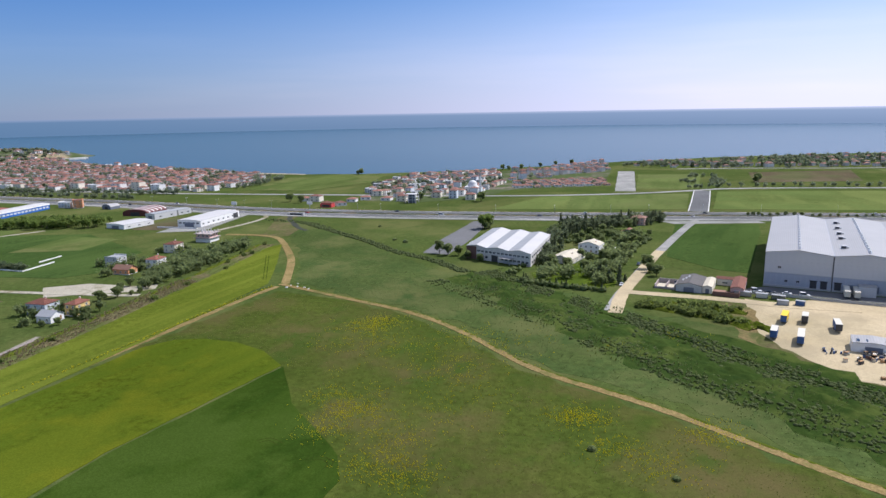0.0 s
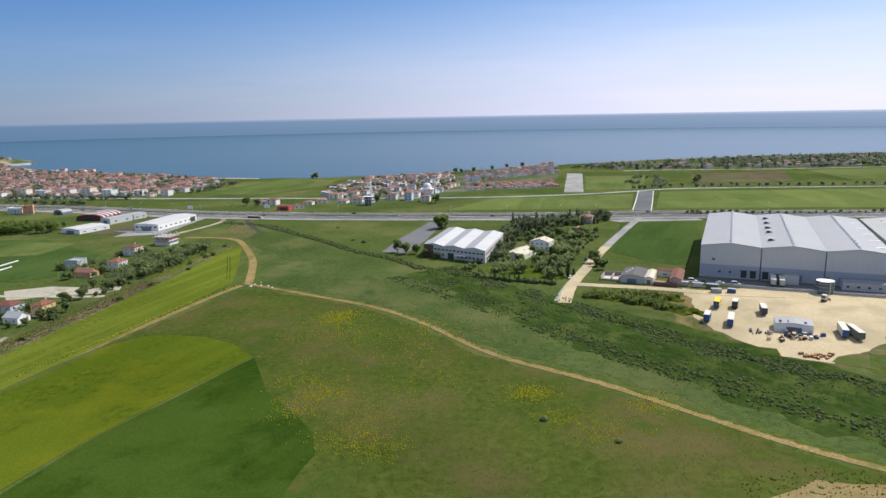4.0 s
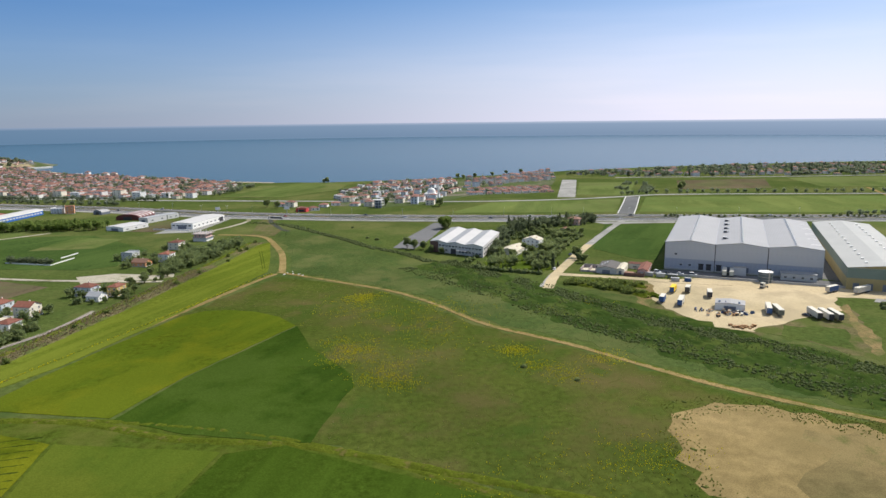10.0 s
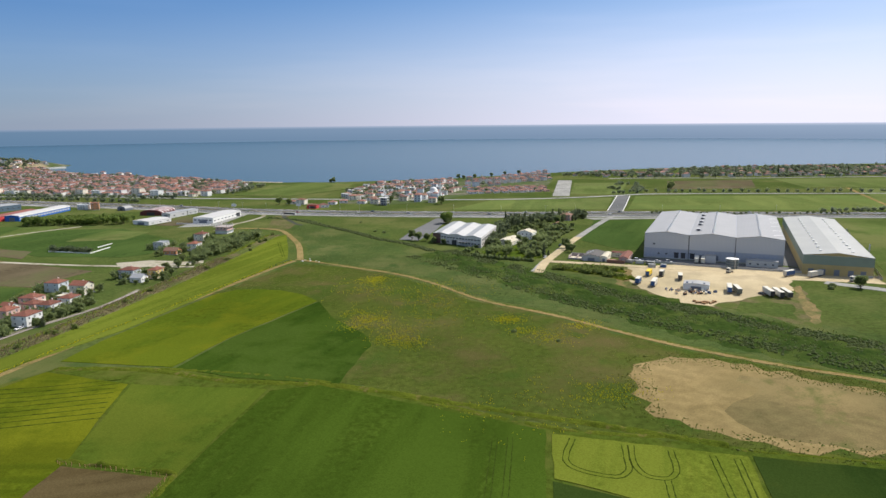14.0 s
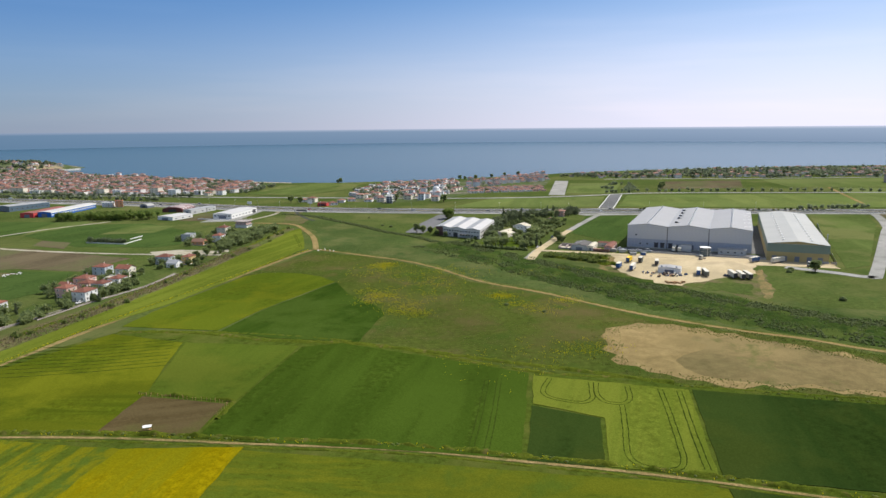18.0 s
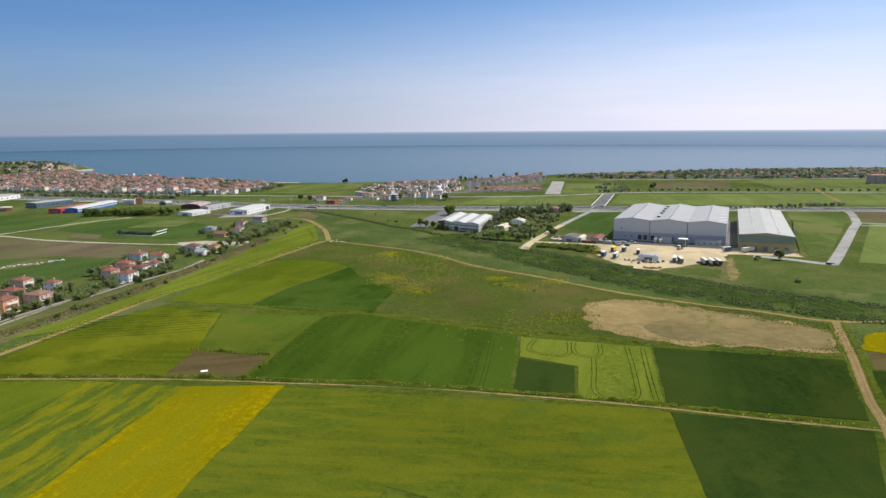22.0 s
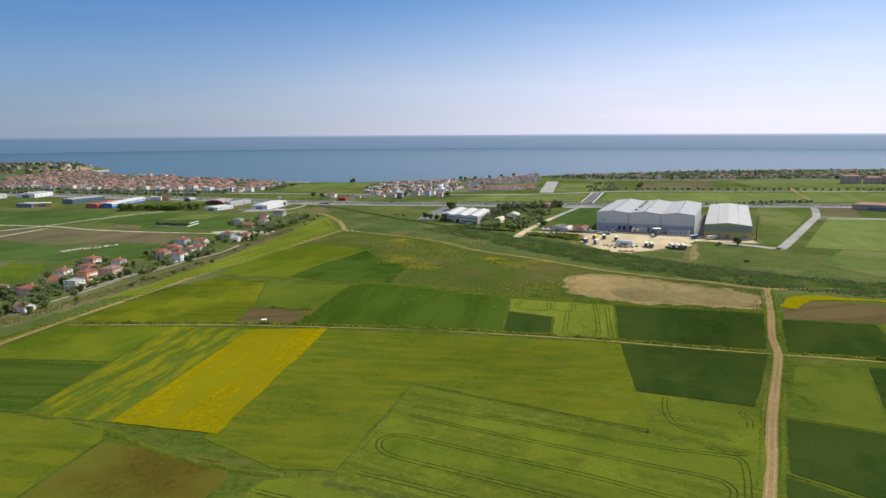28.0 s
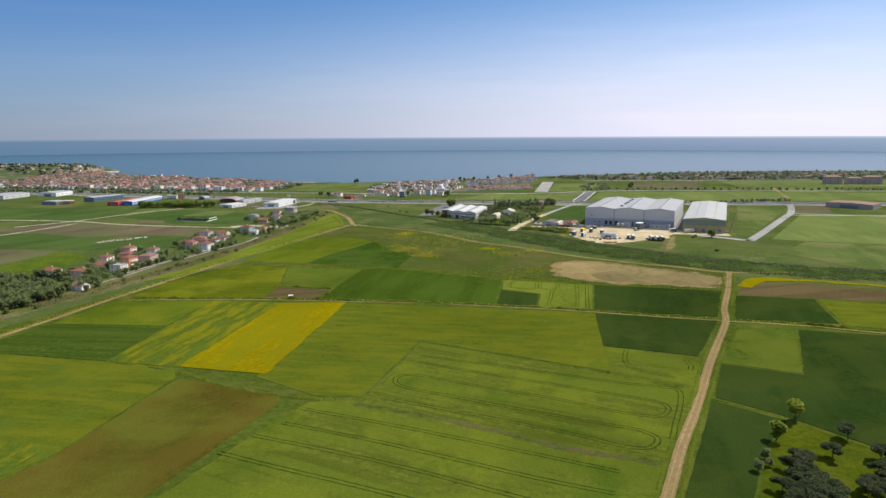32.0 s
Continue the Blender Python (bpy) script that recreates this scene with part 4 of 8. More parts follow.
for off, w, z, mat, name, label in ((-11.5, 15, 0.30, "asphalt", "road", "grey asphalt highway carriageway"), (11.5, 15, 0.30, "asphalt", "road", "grey asphalt highway carriageway"),
                                    (0, 8, 0.36, "verge", "median", "grassy highway median"), (23, 7, 0.22, "concrete_road", "road", "pale service lane beside the highway"),
                                    (-21, 4, 0.22, "verge", "median", "grassy highway verge")):
    tagged(obj(name, ribbon(HIGHWAY, w, -0.1, z, 0.05, 8, off), mat), label, "highway", kind="structure")
for off in (-18.4, -4.6, 4.6, 18.4):
    tagged(obj("lane_line", ribbon(HIGHWAY, 0.35, 0.1, 0.325, 0, 8, off), "road_paint"), "white painted edge line on the highway", "road line", kind="structure")
for off in (-2.2, 2.2):
    tagged(obj("guard_rail", ribbon(HIGHWAY, 0.12, 0.7, 1.05, 0, 8, off), "steel"), "galvanised steel guard rail", "guard rail", kind="structure")
for off in (-8.4, 8.4):
    tagged(obj("kerb", ribbon([(225.4, 606.2), (254.8, 680.4), (285.6, 760.2)], 0.9, -0.1, 0.55, 0, 4, off), "kerb_stone"), "white kerb blocks beside the road", "kerb", kind="structure")


tagged(obj("stream", ribbon([(-146, 625), (-140.5, 598), (-131, 573), (-122.7, 552.5), (-114, 540)], 4.5, -0.1, 0.125, 0.6, 3, seed=4), "brook_water"), "narrow dark brook below the highway bridge", "stream", kind="structure")


# ---- tramlines in the crops ----
def tramline(points, gap=1.8, width=0.36, z=0.24, closed=False):
    for off in (-gap / 2, gap / 2):
        tagged(obj("tramline", ribbon(points, width, 0.05, z, 0.12, 1.5, off, seed=len(points)), "crushed_crop"), "flattened tractor wheel line in the crop", "tramline", kind="structure")


tramline([(39.5, 60.5), (35.5, 52), (34, 45), (38, 39.5), (46, 36), (50.5, 39), (52.5, 46), (54.5, 55)], z=0.245)
tramline([(56.5, 54.5), (53.8, 44), (54.5, 36.5), (60, 33.8), (64, 37), (66, 43), (67.5, 50)], z=0.245)
tramline([(60, 33), (55, 14), (50, -4), (52, -11.5), (60, -14.5), (65, -10), (69, 4), (74, 24), (79, 46)], z=0.245)
tramline([(85.4, 43.4), (75.6, 7), (70, -15.4)], z=0.245)
tramline([(-121, 445), (-113, 411), (-105, 376)], 1.7, 0.35, z=0.215)
for arc in ([(-66.7, 200.4), (-64.7, 202.4), (-61.3, 201.2)], [(-56, 181.4), (-52.9, 183.1), (-49, 180)], [(-40, 170.5), (-36, 171.8), (-32.8, 169.1), (-33.5, 165.5)]):
    tramline(arc, 1.5, 0.4, z=0.17)
# long passes across the big barley field, winding back and forth
WINDING = [(-28.6, -100.6), (-14.0, -110.6), (15.0, -127.1), (42.6, -142.9), (56.0, -150.4), (60.4, -154.5), (60.2, -160.5), (54.0, -165.6), (41.6, -160.6), (21.3, -147.0), (-7.1, -131.2),
           (-29.0, -118.4), (-36.0, -117.8), (-39.2, -122.6), (-35.5, -130.9), (-16.4, -142.5), (9.0, -157.4), (33.5, -170.6), (44.0, -176.5), (47.6, -183.2), (42.4, -189.4), (34.3, -187.6), (23.4, -179.4), (5.3, -168.7), (-23.6, -152.5), (-44.5, -141.4)]
for line in (WINDING, [(-27.3, -93.4), (1.4, -106.8), (27.7, -119.9), (51.5, -132.2), (65, -137.4), (71.4, -141.4), (67.6, -153.4), (60, -168.5), (52.2, -184)],
             [(66, -132.5), (70, -137), (75, -138)], [(-73.5, -149.6), (-40.7, -166.0), (-11.6, -181.7), (28.3, -204.1)],
             [(-77.8, -162.2), (-47.3, -177.4), (-21.9, -191.8), (3.0, -206.2), (22.9, -216.2)], [(-86, -171.6), (-54.2, -187.1), (-31.3, -199.6), (-14.8, -209.8), (4, -221)],
             [(-94, -183.5), (-76.0, -193.4), (-52.7, -205.4), (-31.6, -216.6)]):
    tramline(line, 1.8, 0.44, z=0.225)
tramline([(67.4, -91.5), (63.6, -101), (61.6, -110), (63.5, -118.5), (71.8, -125.4), (76, -128.5)], z=0.225)
tramline([(92, -105), (88.5, -108.5), (88.5, -114), (85.5, -120)], z=0.225)
tagged(obj("field_margin", ribbon([(-53.8, -146.6), (-23.3, -161.9), (-7.2, -172.1), (8.3, -182.7), (17.6, -189.1), (42.6, -200)], 3.2, 0, 0.215, 0.6, 3, seed=3), "meadow"), "grassy margin across the barley", "field margin", kind="structure")
for k in range(2):
    shift = 5.0 * k
    tramline([(19.6 - shift, 63), (12.6 - shift, 28), (7 - shift, 3)], 1.7, 0.25, z=0.195)

# dark furrows across the upper part of the olive striped field
for k in range(9):
    a0, a1 = (-186 - 2.2 * k, 118 - 5.0 * k), (-128 + 0.9 * k, 126 - 4.6 * k)
    bend = ((a0[0] + a1[0]) / 2, (a0[1] + a1[1]) / 2 - 2.0)
    tagged(obj("furrow", ribbon([a0, bend, a1], 0.55, 0.05, 0.16, 0.22, 2.0, seed=60 + k), "crushed_crop"), "dark furrow between crop rows", "furrow", kind="structure")

# ---- halls and sheds ----
def gable_prism(x0, x1, y0, y1, z, rise, thick=0.18, over=0.35):
    """A low pitched roof with its ridge along y, open underneath like a sheet of that thickness."""
    bm = bmesh.new()
    xm = (x0 + x1) / 2
    prof = [(x0 - over * 0.2, z), (xm, z + rise), (x1 + over * 0.2, z), (x1 + over * 0.2, z + thick), (xm, z + rise + thick), (x0 - over * 0.2, z + thick)]
    a = [bm.verts.new((x, y0 - over, h)) for x, h in prof]
    b = [bm.verts.new((x, y1 + over, h)) for x, h in prof]
    for q in ((0, 1, 4, 5), (1, 2, 3, 4)):
        bm.faces.new([a[i] for i in q][::-1])
        bm.faces.new([b[i] for i in q])
    for i in range(6):
        j = (i + 1) % 6
        if (i, j) not in ((0, 1), (1, 2)):
            bm.faces.new((a[i], a[j], b[j], b[i]))
    for i, j in ((0, 1), (1, 2)):
        bm.faces.new((a[i], a[j], b[j], b[i]))
    bmesh.ops.recalc_face_normals(bm, faces=bm.faces[:])
    return bm


def gable_wall(x0, x1, y0, y1, z0, h, rise):
    """A wall block with a gabled top under a roof of that rise."""
    bm = bmesh.new()
    xm = (x0 + x1) / 2
    prof = [(x0, z0), (x1, z0), (x1, h), (xm, h + rise), (x0, h)]
    a = [bm.verts.new((x, y0, z)) for x, z in prof]
    b = [bm.verts.new((x, y1, z)) for x, z in prof]
    bm.faces.new(a)
    bm.faces.new(b[::-1])
    for i in range(5):
        j = (i + 1) % 5
        bm.faces.new((a[j], a[i], b[i], b[j]))
    bmesh.ops.recalc_face_normals(bm, faces=bm.faces[:])
    return bm


def skewed(bm, k):
    if k:
        for v in bm.verts:
            v.co.x += v.co.y * k
    return bm


def window_on(parent, x, y, z, w, h, face="front", frame="white_wall", name="window"):
    """A window set in a wall: a proud frame, and a pane of glass as its part."""
    bm, pane = bmesh.new(), bmesh.new()
    t, e = 0.10, 0.04
    for (a0, a1, c0, c1) in ((-w / 2, w / 2, 0, t), (-w / 2, w / 2, h - t, h), (-w / 2, -w / 2 + t, t, h - t), (w / 2 - t, w / 2, t, h - t), (-0.04, 0.04, t, h - t)):
        box(a0, a1, -0.09, 0.04, c0, c1, bm)
    box(-w / 2 + t, w / 2 - t, -e, 0.02, t, h - t, pane)
    turn = {"front": 0, "right": 90, "back": 180, "left": -90}[face]
    for b in (bm, pane):
        bmesh.ops.transform(b, matrix=pose(x, y, z, 0, 0, turn), verts=b.verts)
    win = part(name, bm, frame, parent)
    part("pane", pane, "glass_dark", win)
    return win


def ring(r, r_in, z0, z1, n=24, bm=None, cx=0, cy=0):
    bm = bm or bmesh.new()
    rows = []
    for i in range(n):
        c, s_ = math.cos(2 * math.pi * i / n), math.sin(2 * math.pi * i / n)
        rows.append([bm.verts.new((cx + c * q, cy + s_ * q, z)) for q, z in ((r_in, z0), (r, z0), (r, z1), (r_in, z1))])
    for a, b in zip(rows, rows[1:] + rows[:1]):
        for k in range(4):
            bm.faces.new((a[k], b[k], b[(k + 1) % 4], a[(k + 1) % 4]))
    return bm


def drum(r, z0, z1, n=16, r_top=None, bm=None, cx=0, cy=0):
    bm = bm or bmesh.new()
    r_top = r if r_top is None else r_top
    a = [bm.verts.new((cx + r * math.cos(2 * math.pi * i / n), cy + r * math.sin(2 * math.pi * i / n), z0)) for i in range(n)]
    b = [bm.verts.new((cx + r_top * math.cos(2 * math.pi * i / n), cy + r_top * math.sin(2 * math.pi * i / n), z1)) for i in range(n)]
    bm.faces.new(a[::-1])
    bm.faces.new(b)
    for i in range(n):
        bm.faces.new((a[i], a[(i + 1) % n], b[(i + 1) % n], b[i]))
    return bm


# big grey warehouse: three gabled bays, ribs, docks, roof vents
W, D, H, BAY, RISE = 93.8, 126.0, 18.2, 93.8 / 3, 1.9
hall = thing("warehouse", pose(165.8, 347.9, 0, 0, 0, -26.6), "large grey three-bay warehouse with pale sheet roof", "warehouse")
for i in range(3):
    x0, x1 = i * BAY, (i + 1) * BAY
    part("wall", gable_wall(x0 + 0.02, x1 - 0.02, 0.25, D, 0, H, RISE), "grey_panel", hall)
    part("roof", gable_prism(x0, x1, 0.3, D, H + 0.02, RISE), "white_sheet", hall, "pale profiled steel roof")
    ridge = part("ridge_vent", box(-0.6, 0.6, 3, D - 1, H + RISE + 0.15, H + RISE + 0.42, bevel=0.1), "steel", hall, "bright ridge cap with vents")
    ridge.location.x = (x0 + x1) / 2
    vent = box(-0.5, 0.5, -0.5, 0.5, 0, 0.7, bevel=0.12)
    first = part("ridge_cowl", vent, "white_wall", ridge)
    first.location = (0, 7, H + RISE + 0.42)
    for k in range(1, 15):
        o = first.copy()
        o.location = (0, 7 + k * 8.1, H + RISE + 0.42)
        scene.collection.objects.link(o)
    # wall panels: two tiers of sheets, with a lower dark band
    for k in range(11):
        xa, xb = x0 + 0.25 + k * (BAY - 0.5) / 11, x0 + 0.25 + (k + 1) * (BAY - 0.5) / 11
        for z0, z1, mat in ((7.6, H - 0.1, "grey_panel"), (1.2, 7.5, "blue_grey_panel")):
            if k == 0 and z0 > 7:
                upper_mesh = part("panel", box(0, xb - xa - 0.06, 0.12, 0.25, z0, z1), mat, hall)
                upper_mesh.location.x = xa
            elif k == 0:
                lower_mesh = part("panel", box(0, xb - xa - 0.06, 0.12, 0.25, z0, z1), mat, hall)
                lower_mesh.location.x = xa
            else:
                o = (upper_mesh if z0 > 7 else lower_mesh).copy()
                o.location.x = xa
                scene.collection.objects.link(o)
for x in (BAY, 2 * BAY):
    part("downpipe", box(x - 0.22, x + 0.22, -0.1, 0.2, 0, H - 0.3, bevel=0.08), "dark_metal", hall, "dark rainwater pipe in the valley")
    part("gutter", box(x - 0.35, x + 0.35, 0.2, D, H + 0.12, H + 0.22), "steel", hall)
part("plinth", box(-0.06, W + 0.06, -0.04, 0.3, 0, 0.9), "concrete_wall", hall)
part("eave_trim", box(-0.05, W + 0.05, -0.02, 0.12, 7.5, 7.65), "steel", hall)
part("green_strip", box(1.52 * BAY - 0.25, 1.52 * BAY + 0.2, 6, 56, H + 2.02, H + 2.08), "green_panel", hall, "green roof walkway strip")
for i, y in enumerate((20, 48, 64, 84, 104)):
    u = part("roof_unit", box(-1.3, 1.3, -1.1, 1.1, 0, 1.7, bevel=0.12), "grey_panel", hall, "boxy pale rooftop air handler")
    u.location = (1.16 * BAY, y, H + 0.75)
    part("grille", box(-1.0, 1.0, -1.16, -1.1, 0.3, 1.4), "dark_metal", u)
    duct = box(1.3, 2.4, -0.4, 0.4, 0.3, 0.9)
    part("duct", duct, "steel", u)
for i, x in enumerate((23, 27.7, 33.9)):
    d = part("dock_door", box(-1.5, 1.5, 0.02, 0.14, 0.9, 4.6, bevel=0.04), "dark_metal", hall, "dark dock door with rubber seal")
    d.location.x = x
    part("seal", box(-1.8, 1.8, -0.35, 0.02, 4.6, 5.0), "rubber", d)
for x in (40, 50, 72, 80, 88):
    d = part("shutter", box(-1.7, 1.7, 0.03, 0.14, 0.9, 4.3, bevel=0.03), "dark_panel", hall)
    d.location.x = x
for x, z in ((7, 10.0), (10.5, 3.0), (16, 3.0), (64, 3.2)):
    window_on(hall, x, 0.1, z, 1.6, 1.3, "front", "steel")
for k in range(5):
    part("roof_light", box(2.52 * BAY + 1.2, 3 * BAY - 1.2, 14 + 22 * k, 15.4 + 22 * k, H + 0.9, H + 1.0), "white_wall", hall, "translucent roof light")
annex = thing("loading_annex", pose(165.8 + 0.894 * 42.7, 347.9 - 0.448 * 42.7, 0, 0, 0, -26.6) @ pose(0, -5.2, 0), "low grey loading annex against the warehouse", "annex")
part("wall", box(0, 7.5, 0, 5.1, 0, 5.2, bevel=0.05), "grey_panel", annex)
part("roof", box(-0.2, 7.7, -0.2, 5.1, 5.2, 5.4), "white_sheet", annex)
low = thing("service_shed", pose(165.8 + 0.894 * 70, 347.9 - 0.448 * 70, 0, 0, 0, -26.6) @ pose(0, -8.5, 0), "flat grey service shed below the warehouse wall", "shed")
part("wall", box(0, 20, 0, 8.3, 0, 4.2, bevel=0.05), "grey_wall", low)
part("roof", box(-0.2, 20.2, -0.2, 8.3, 4.2, 4.45), "grey_roof", low)
for k in range(4):
    window_on(low, 2.5 + 4.8 * k, 0, 1.4, 1.5, 1.2, "front", "steel")
tank = thing("water_tank", pose(212.2, 304.5, 0), "round dark teal steel tank with a white lid", "tank")
part("shell", drum(4.1, 0, 6.6, 32), "teal_steel", tank, smooth=False)
part("lid", drum(4.22, 6.6, 7.1, 32, 0.8), "white_wall", tank, "shallow white conical lid")
for z in (1.8, 3.6, 5.4):
    part("hoop", ring(4.18, 4.08, z, z + 0.15, 32), "steel", tank)
part("ladder", box(-0.25, 0.25, -4.4, -4.25, 0.3, 7.2), "steel", tank)

# long green and ochre warehouse
W2, D2, H2 = 40.6, 186.0, 12.9
hall = thing("warehouse", pose(249.1, 282.8, 0, 0, 0, -26.0), "long warehouse with green and ochre walls, white roof", "warehouse")
part("wall", gable_wall(0, W2, 0.2, D2, 0, H2, 2.1), "ochre_panel", hall, "ochre sheet wall")
part("wall_band", box(-0.06, W2 + 0.06, 0.1, D2, 6.9, H2 - 0.05), "green_panel", hall, "green upper wall band")
part("roof", gable_prism(0, W2, 0.2, D2, H2 + 0.02, 2.15), "cream_sheet", hall, "cream-white profiled roof")
part("gable_trim", box(0.0, W2, 0.02, 0.12, H2 - 0.1, H2 + 0.1), "steel", hall)
for x in (W2 * 0.27, W2 * 0.73):
    first = None
    for k in range(13):
        o = part("roof_vent", box(-0.9, 0.9, -1.0, 1.0, 0, 0.7, bevel=0.15), "white_wall", hall, "white rooftop ventilator") if first is None else first.copy()
        if first is None:
            first = o
        else:
            scene.collection.objects.link(o)
        o.location = (x, 11 + k * 13.4, H2 + 2.15 * (1 - abs(x - W2 / 2) / (W2 / 2)) + 0.15)
for x in (5, 12, 20, 28, 35):
    part("gate", box(x - 1.6, x + 1.6, 0.1, 0.22, 0, 4.0, bevel=0.03), "dark_panel", hall)
part("chimney", drum(0.4, 0, 17.5, 12, cx=W2 + 1.2, cy=28), "steel", hall, "steel flue pipe")

# white factory in three bays, its plan slightly skewed
W3, D3, H3, K3 = 48.0, 62.0, 8.0, -0.36
fac = thing("factory", pose(12, 428.4, 0, 0, 0, -38.5), "white three-bay factory with window bands and brown end", "factory")
for i in range(3):
    x0, x1 = i * W3 / 3, (i + 1) * W3 / 3
    part("wall", skewed(gable_wall(x0 + 0.02, x1 - 0.02, 0, D3, 0, H3, 1.25), K3), "plaster_wall", fac)
    half = gable_prism(x0, x1, 0, D3, H3 + 0.02, 1.3)
    part("roof", skewed(half, K3), "bright_sheet", fac, "white sheet roof")
    dull = bmesh.new()
    v = [dull.verts.new(p) for p in ((x0 + 0.1, 0.5, H3 + 0.27), ((x0 + x1) / 2 - 0.6, 0.5, H3 + 1.45), ((x0 + x1) / 2 - 0.6, D3 - 0.5, H3 + 1.45), (x0 + 0.1, D3 - 0.5, H3 + 0.27))]
    w = [dull.verts.new(q.co + Vector((0, 0, 0.05))) for q in v]
    dull.faces.new(w[::-1])
    for a, b in ((0, 1), (1, 2), (2, 3), (3, 0)):
        dull.faces.new((v[a], v[b], w[b], w[a]))
    bmesh.ops.recalc_face_normals(dull, faces=dull.faces[:])
    part("roof_slope", skewed(dull, K3), "grey_roof", fac, "grey left slope of the roof bay")
part("brown_cladding", box(-0.08, 7.8, -0.1, 0.0, 0, H3 + 0.3), "brown_wall", fac, "brown brick end bay")
for x in range(9, 47, 3):
    window_on(fac, x + 0.5, 0, 5.0, 2.3, 1.4, "front", "white_wall")
    if not 18 <= x < 25:
        window_on(fac, x + 0.5, 0, 1.5, 2.2, 1.6, "front", "white_wall")
part("gate", box(19.3, 24.0, -0.08, 0.05, 0, 4.0, bevel=0.03), "dark_metal", fac, "dark open loading gate")
for k in range(12):
    for z in (1.6, 5.0):
        y = 3.5 + 5.0 * k
        win = window_on(fac, W3 + K3 * y, y, z, 2.4, 1.4, "right", "grey_wall")
part("canopy", box(27.3, 36, -4.6, 0, 3.8, 4.0), "white_sheet", fac, "white canopy over the dock")
for x in (27.6, 35.7):
    part("canopy_post", box(x - 0.1, x + 0.1, -4.5, -4.3, 0, 3.8), "steel", fac)


def shed(name, m, w, d, h, rise, wall, roof, label, windows=0, category="shed", band=None):
    t = thing(name, m, label, category)
    part("wall", gable_wall(0, w, 0, d, 0, h, rise), wall, t)
    part("roof", gable_prism(0, w, 0, d, h + 0.02, rise), roof, t)
    part("gate", box(w * 0.3, w * 0.7, -0.07, 0.02, 0, min(4.2, h * 0.7)), "dark_panel", t)
    if band:
        part("wall_band", box(-0.05, w + 0.05, -0.06, d + 0.05, h * 0.62, h - 0.05), band, t)
    for k in range(windows):
        window_on(t, w, d * (k + 0.5) / windows, h * 0.35, min(2.6, d / windows * 0.6), h * 0.22, "right", "steel")
    return t


def arch_hall(name, m, w, d, h, wall, roof, label, stripes=0):
    """A barrel-roofed hall with its arch along y."""
    t = thing(name, m, label, "hangar")
    n, base = 14, h * 0.45
    def arc(y0, y1, grow):
        bm, rows = bmesh.new(), []
        for i in range(n + 1):
            a = math.pi * i / n
            x, z = w / 2 - (w / 2 + grow) * math.cos(a), base + (h - base + grow) * math.sin(a)
            rows.append([bm.verts.new((x, y, z)) for y in (y0, y1)] + [bm.verts.new((x + math.cos(a) * 0.2, y, z - 0.2 * math.sin(a))) for y in (y1, y0)])
        for a, b in zip(rows, rows[1:]):
            for k in range(4):
                bm.faces.new((a[k], a[(k + 1) % 4], b[(k + 1) % 4], b[k]))
        bmesh.ops.recalc_face_normals(bm, faces=bm.faces[:])
        return bm
    part("roof", arc(0, d, 0), roof, t, smooth=False)
    for k in range(stripes):
        y = d * (k + 0.6) / stripes
        part("roof_stripe", arc(y, y + d / stripes * 0.26, 0.06), "white_wall", t, "white translucent roof strip")
    for y in (0.15, d - 0.35):
        bm = bmesh.new()
        front = [bm.verts.new((0, y, 0)), bm.verts.new((w, y, 0))] + [bm.verts.new((w / 2 + (w / 2 - 0.1) * math.cos(math.pi * i / n), y, base + (h - base - 0.1) * math.sin(math.pi * i / n))) for i in range(n + 1)]
        f = bm.faces.new(front)
        ext = bmesh.ops.extrude_face_region(bm, geom=[f])
        bmesh.ops.translate(bm, vec=(0, 0.2, 0), verts=[v for v in ext["geom"] if isinstance(v, bmesh.types.BMVert)])
        bmesh.ops.recalc_face_normals(bm, faces=bm.faces[:])
        part("end_wall", bm, wall, t)
    part("side_wall", box(0, 0.2, 0, d, 0, base + 0.1), wall, t)
    part("side_wall", box(w - 0.2, w, 0, d, 0, base + 0.1), wall, t)
    part("gate", box(w * 0.32, w * 0.68, -0.02, 0.15, 0, h * 0.55), "dark_metal", t)
    return t


hall = shed("factory", pose(-229.6, 569.8, 0, 0, 0, -14.5), 22.4, 60.2, 5.4, 0.8, "white_wall", "bright_sheet", "long white factory hall with pale roof", 8, "factory")
for k in range(5):
    window_on(hall, 2.6 + 4.2 * k, 0, 2.6, 2.8, 1.4, "front", "grey_wall")
part("plinth_wall", box(-14, 24, -8.4, -8, 0, 1.1), "white_wall", hall, "low white forecourt wall")
part("gate", box(22.3, 22.48, 50, 58, 0, 4.4), "dark_metal", hall)
shed("shed", pose(-289.8, 568.4, 0, 0, 0, -27), 22, 30, 3.7, 0.6, "white_wall", "bright_sheet", "low pale sheet-metal shed", 3)
arch_hall("hangar", pose(-308, 637, 0, 0, 0, -8), 25, 34, 6.2, "maroon_sheet", "maroon_sheet", "maroon barrel-roofed hall with white strips", 5)
shed("shed", pose(-275.8, 613.2, 0, 0, 0, -24), 11.2, 26.6, 5.2, 0.6, "grey_panel", "grey_roof", "grey box shed beside the barrel hall", 2)
shed("shed", pose(-266, 641.2, 0, 0, 0, -24), 12.6, 16, 4.6, 0.6, "grey_wall", "grey_roof", "grey shed with a flat grey roof", 2)
long_blue = shed("factory", pose(-438.2, 607.6, 0, 0, 0, -7.5), 16, 90, 5.6, 0.8, "blue_panel", "bright_sheet", "long blue factory hall with white roof", 16, "factory", "blue_panel")
part("white_band", box(15.9, 16.3, 0, 90, 4.4, 5.7), "white_wall", long_blue, "white fascia along the eave")
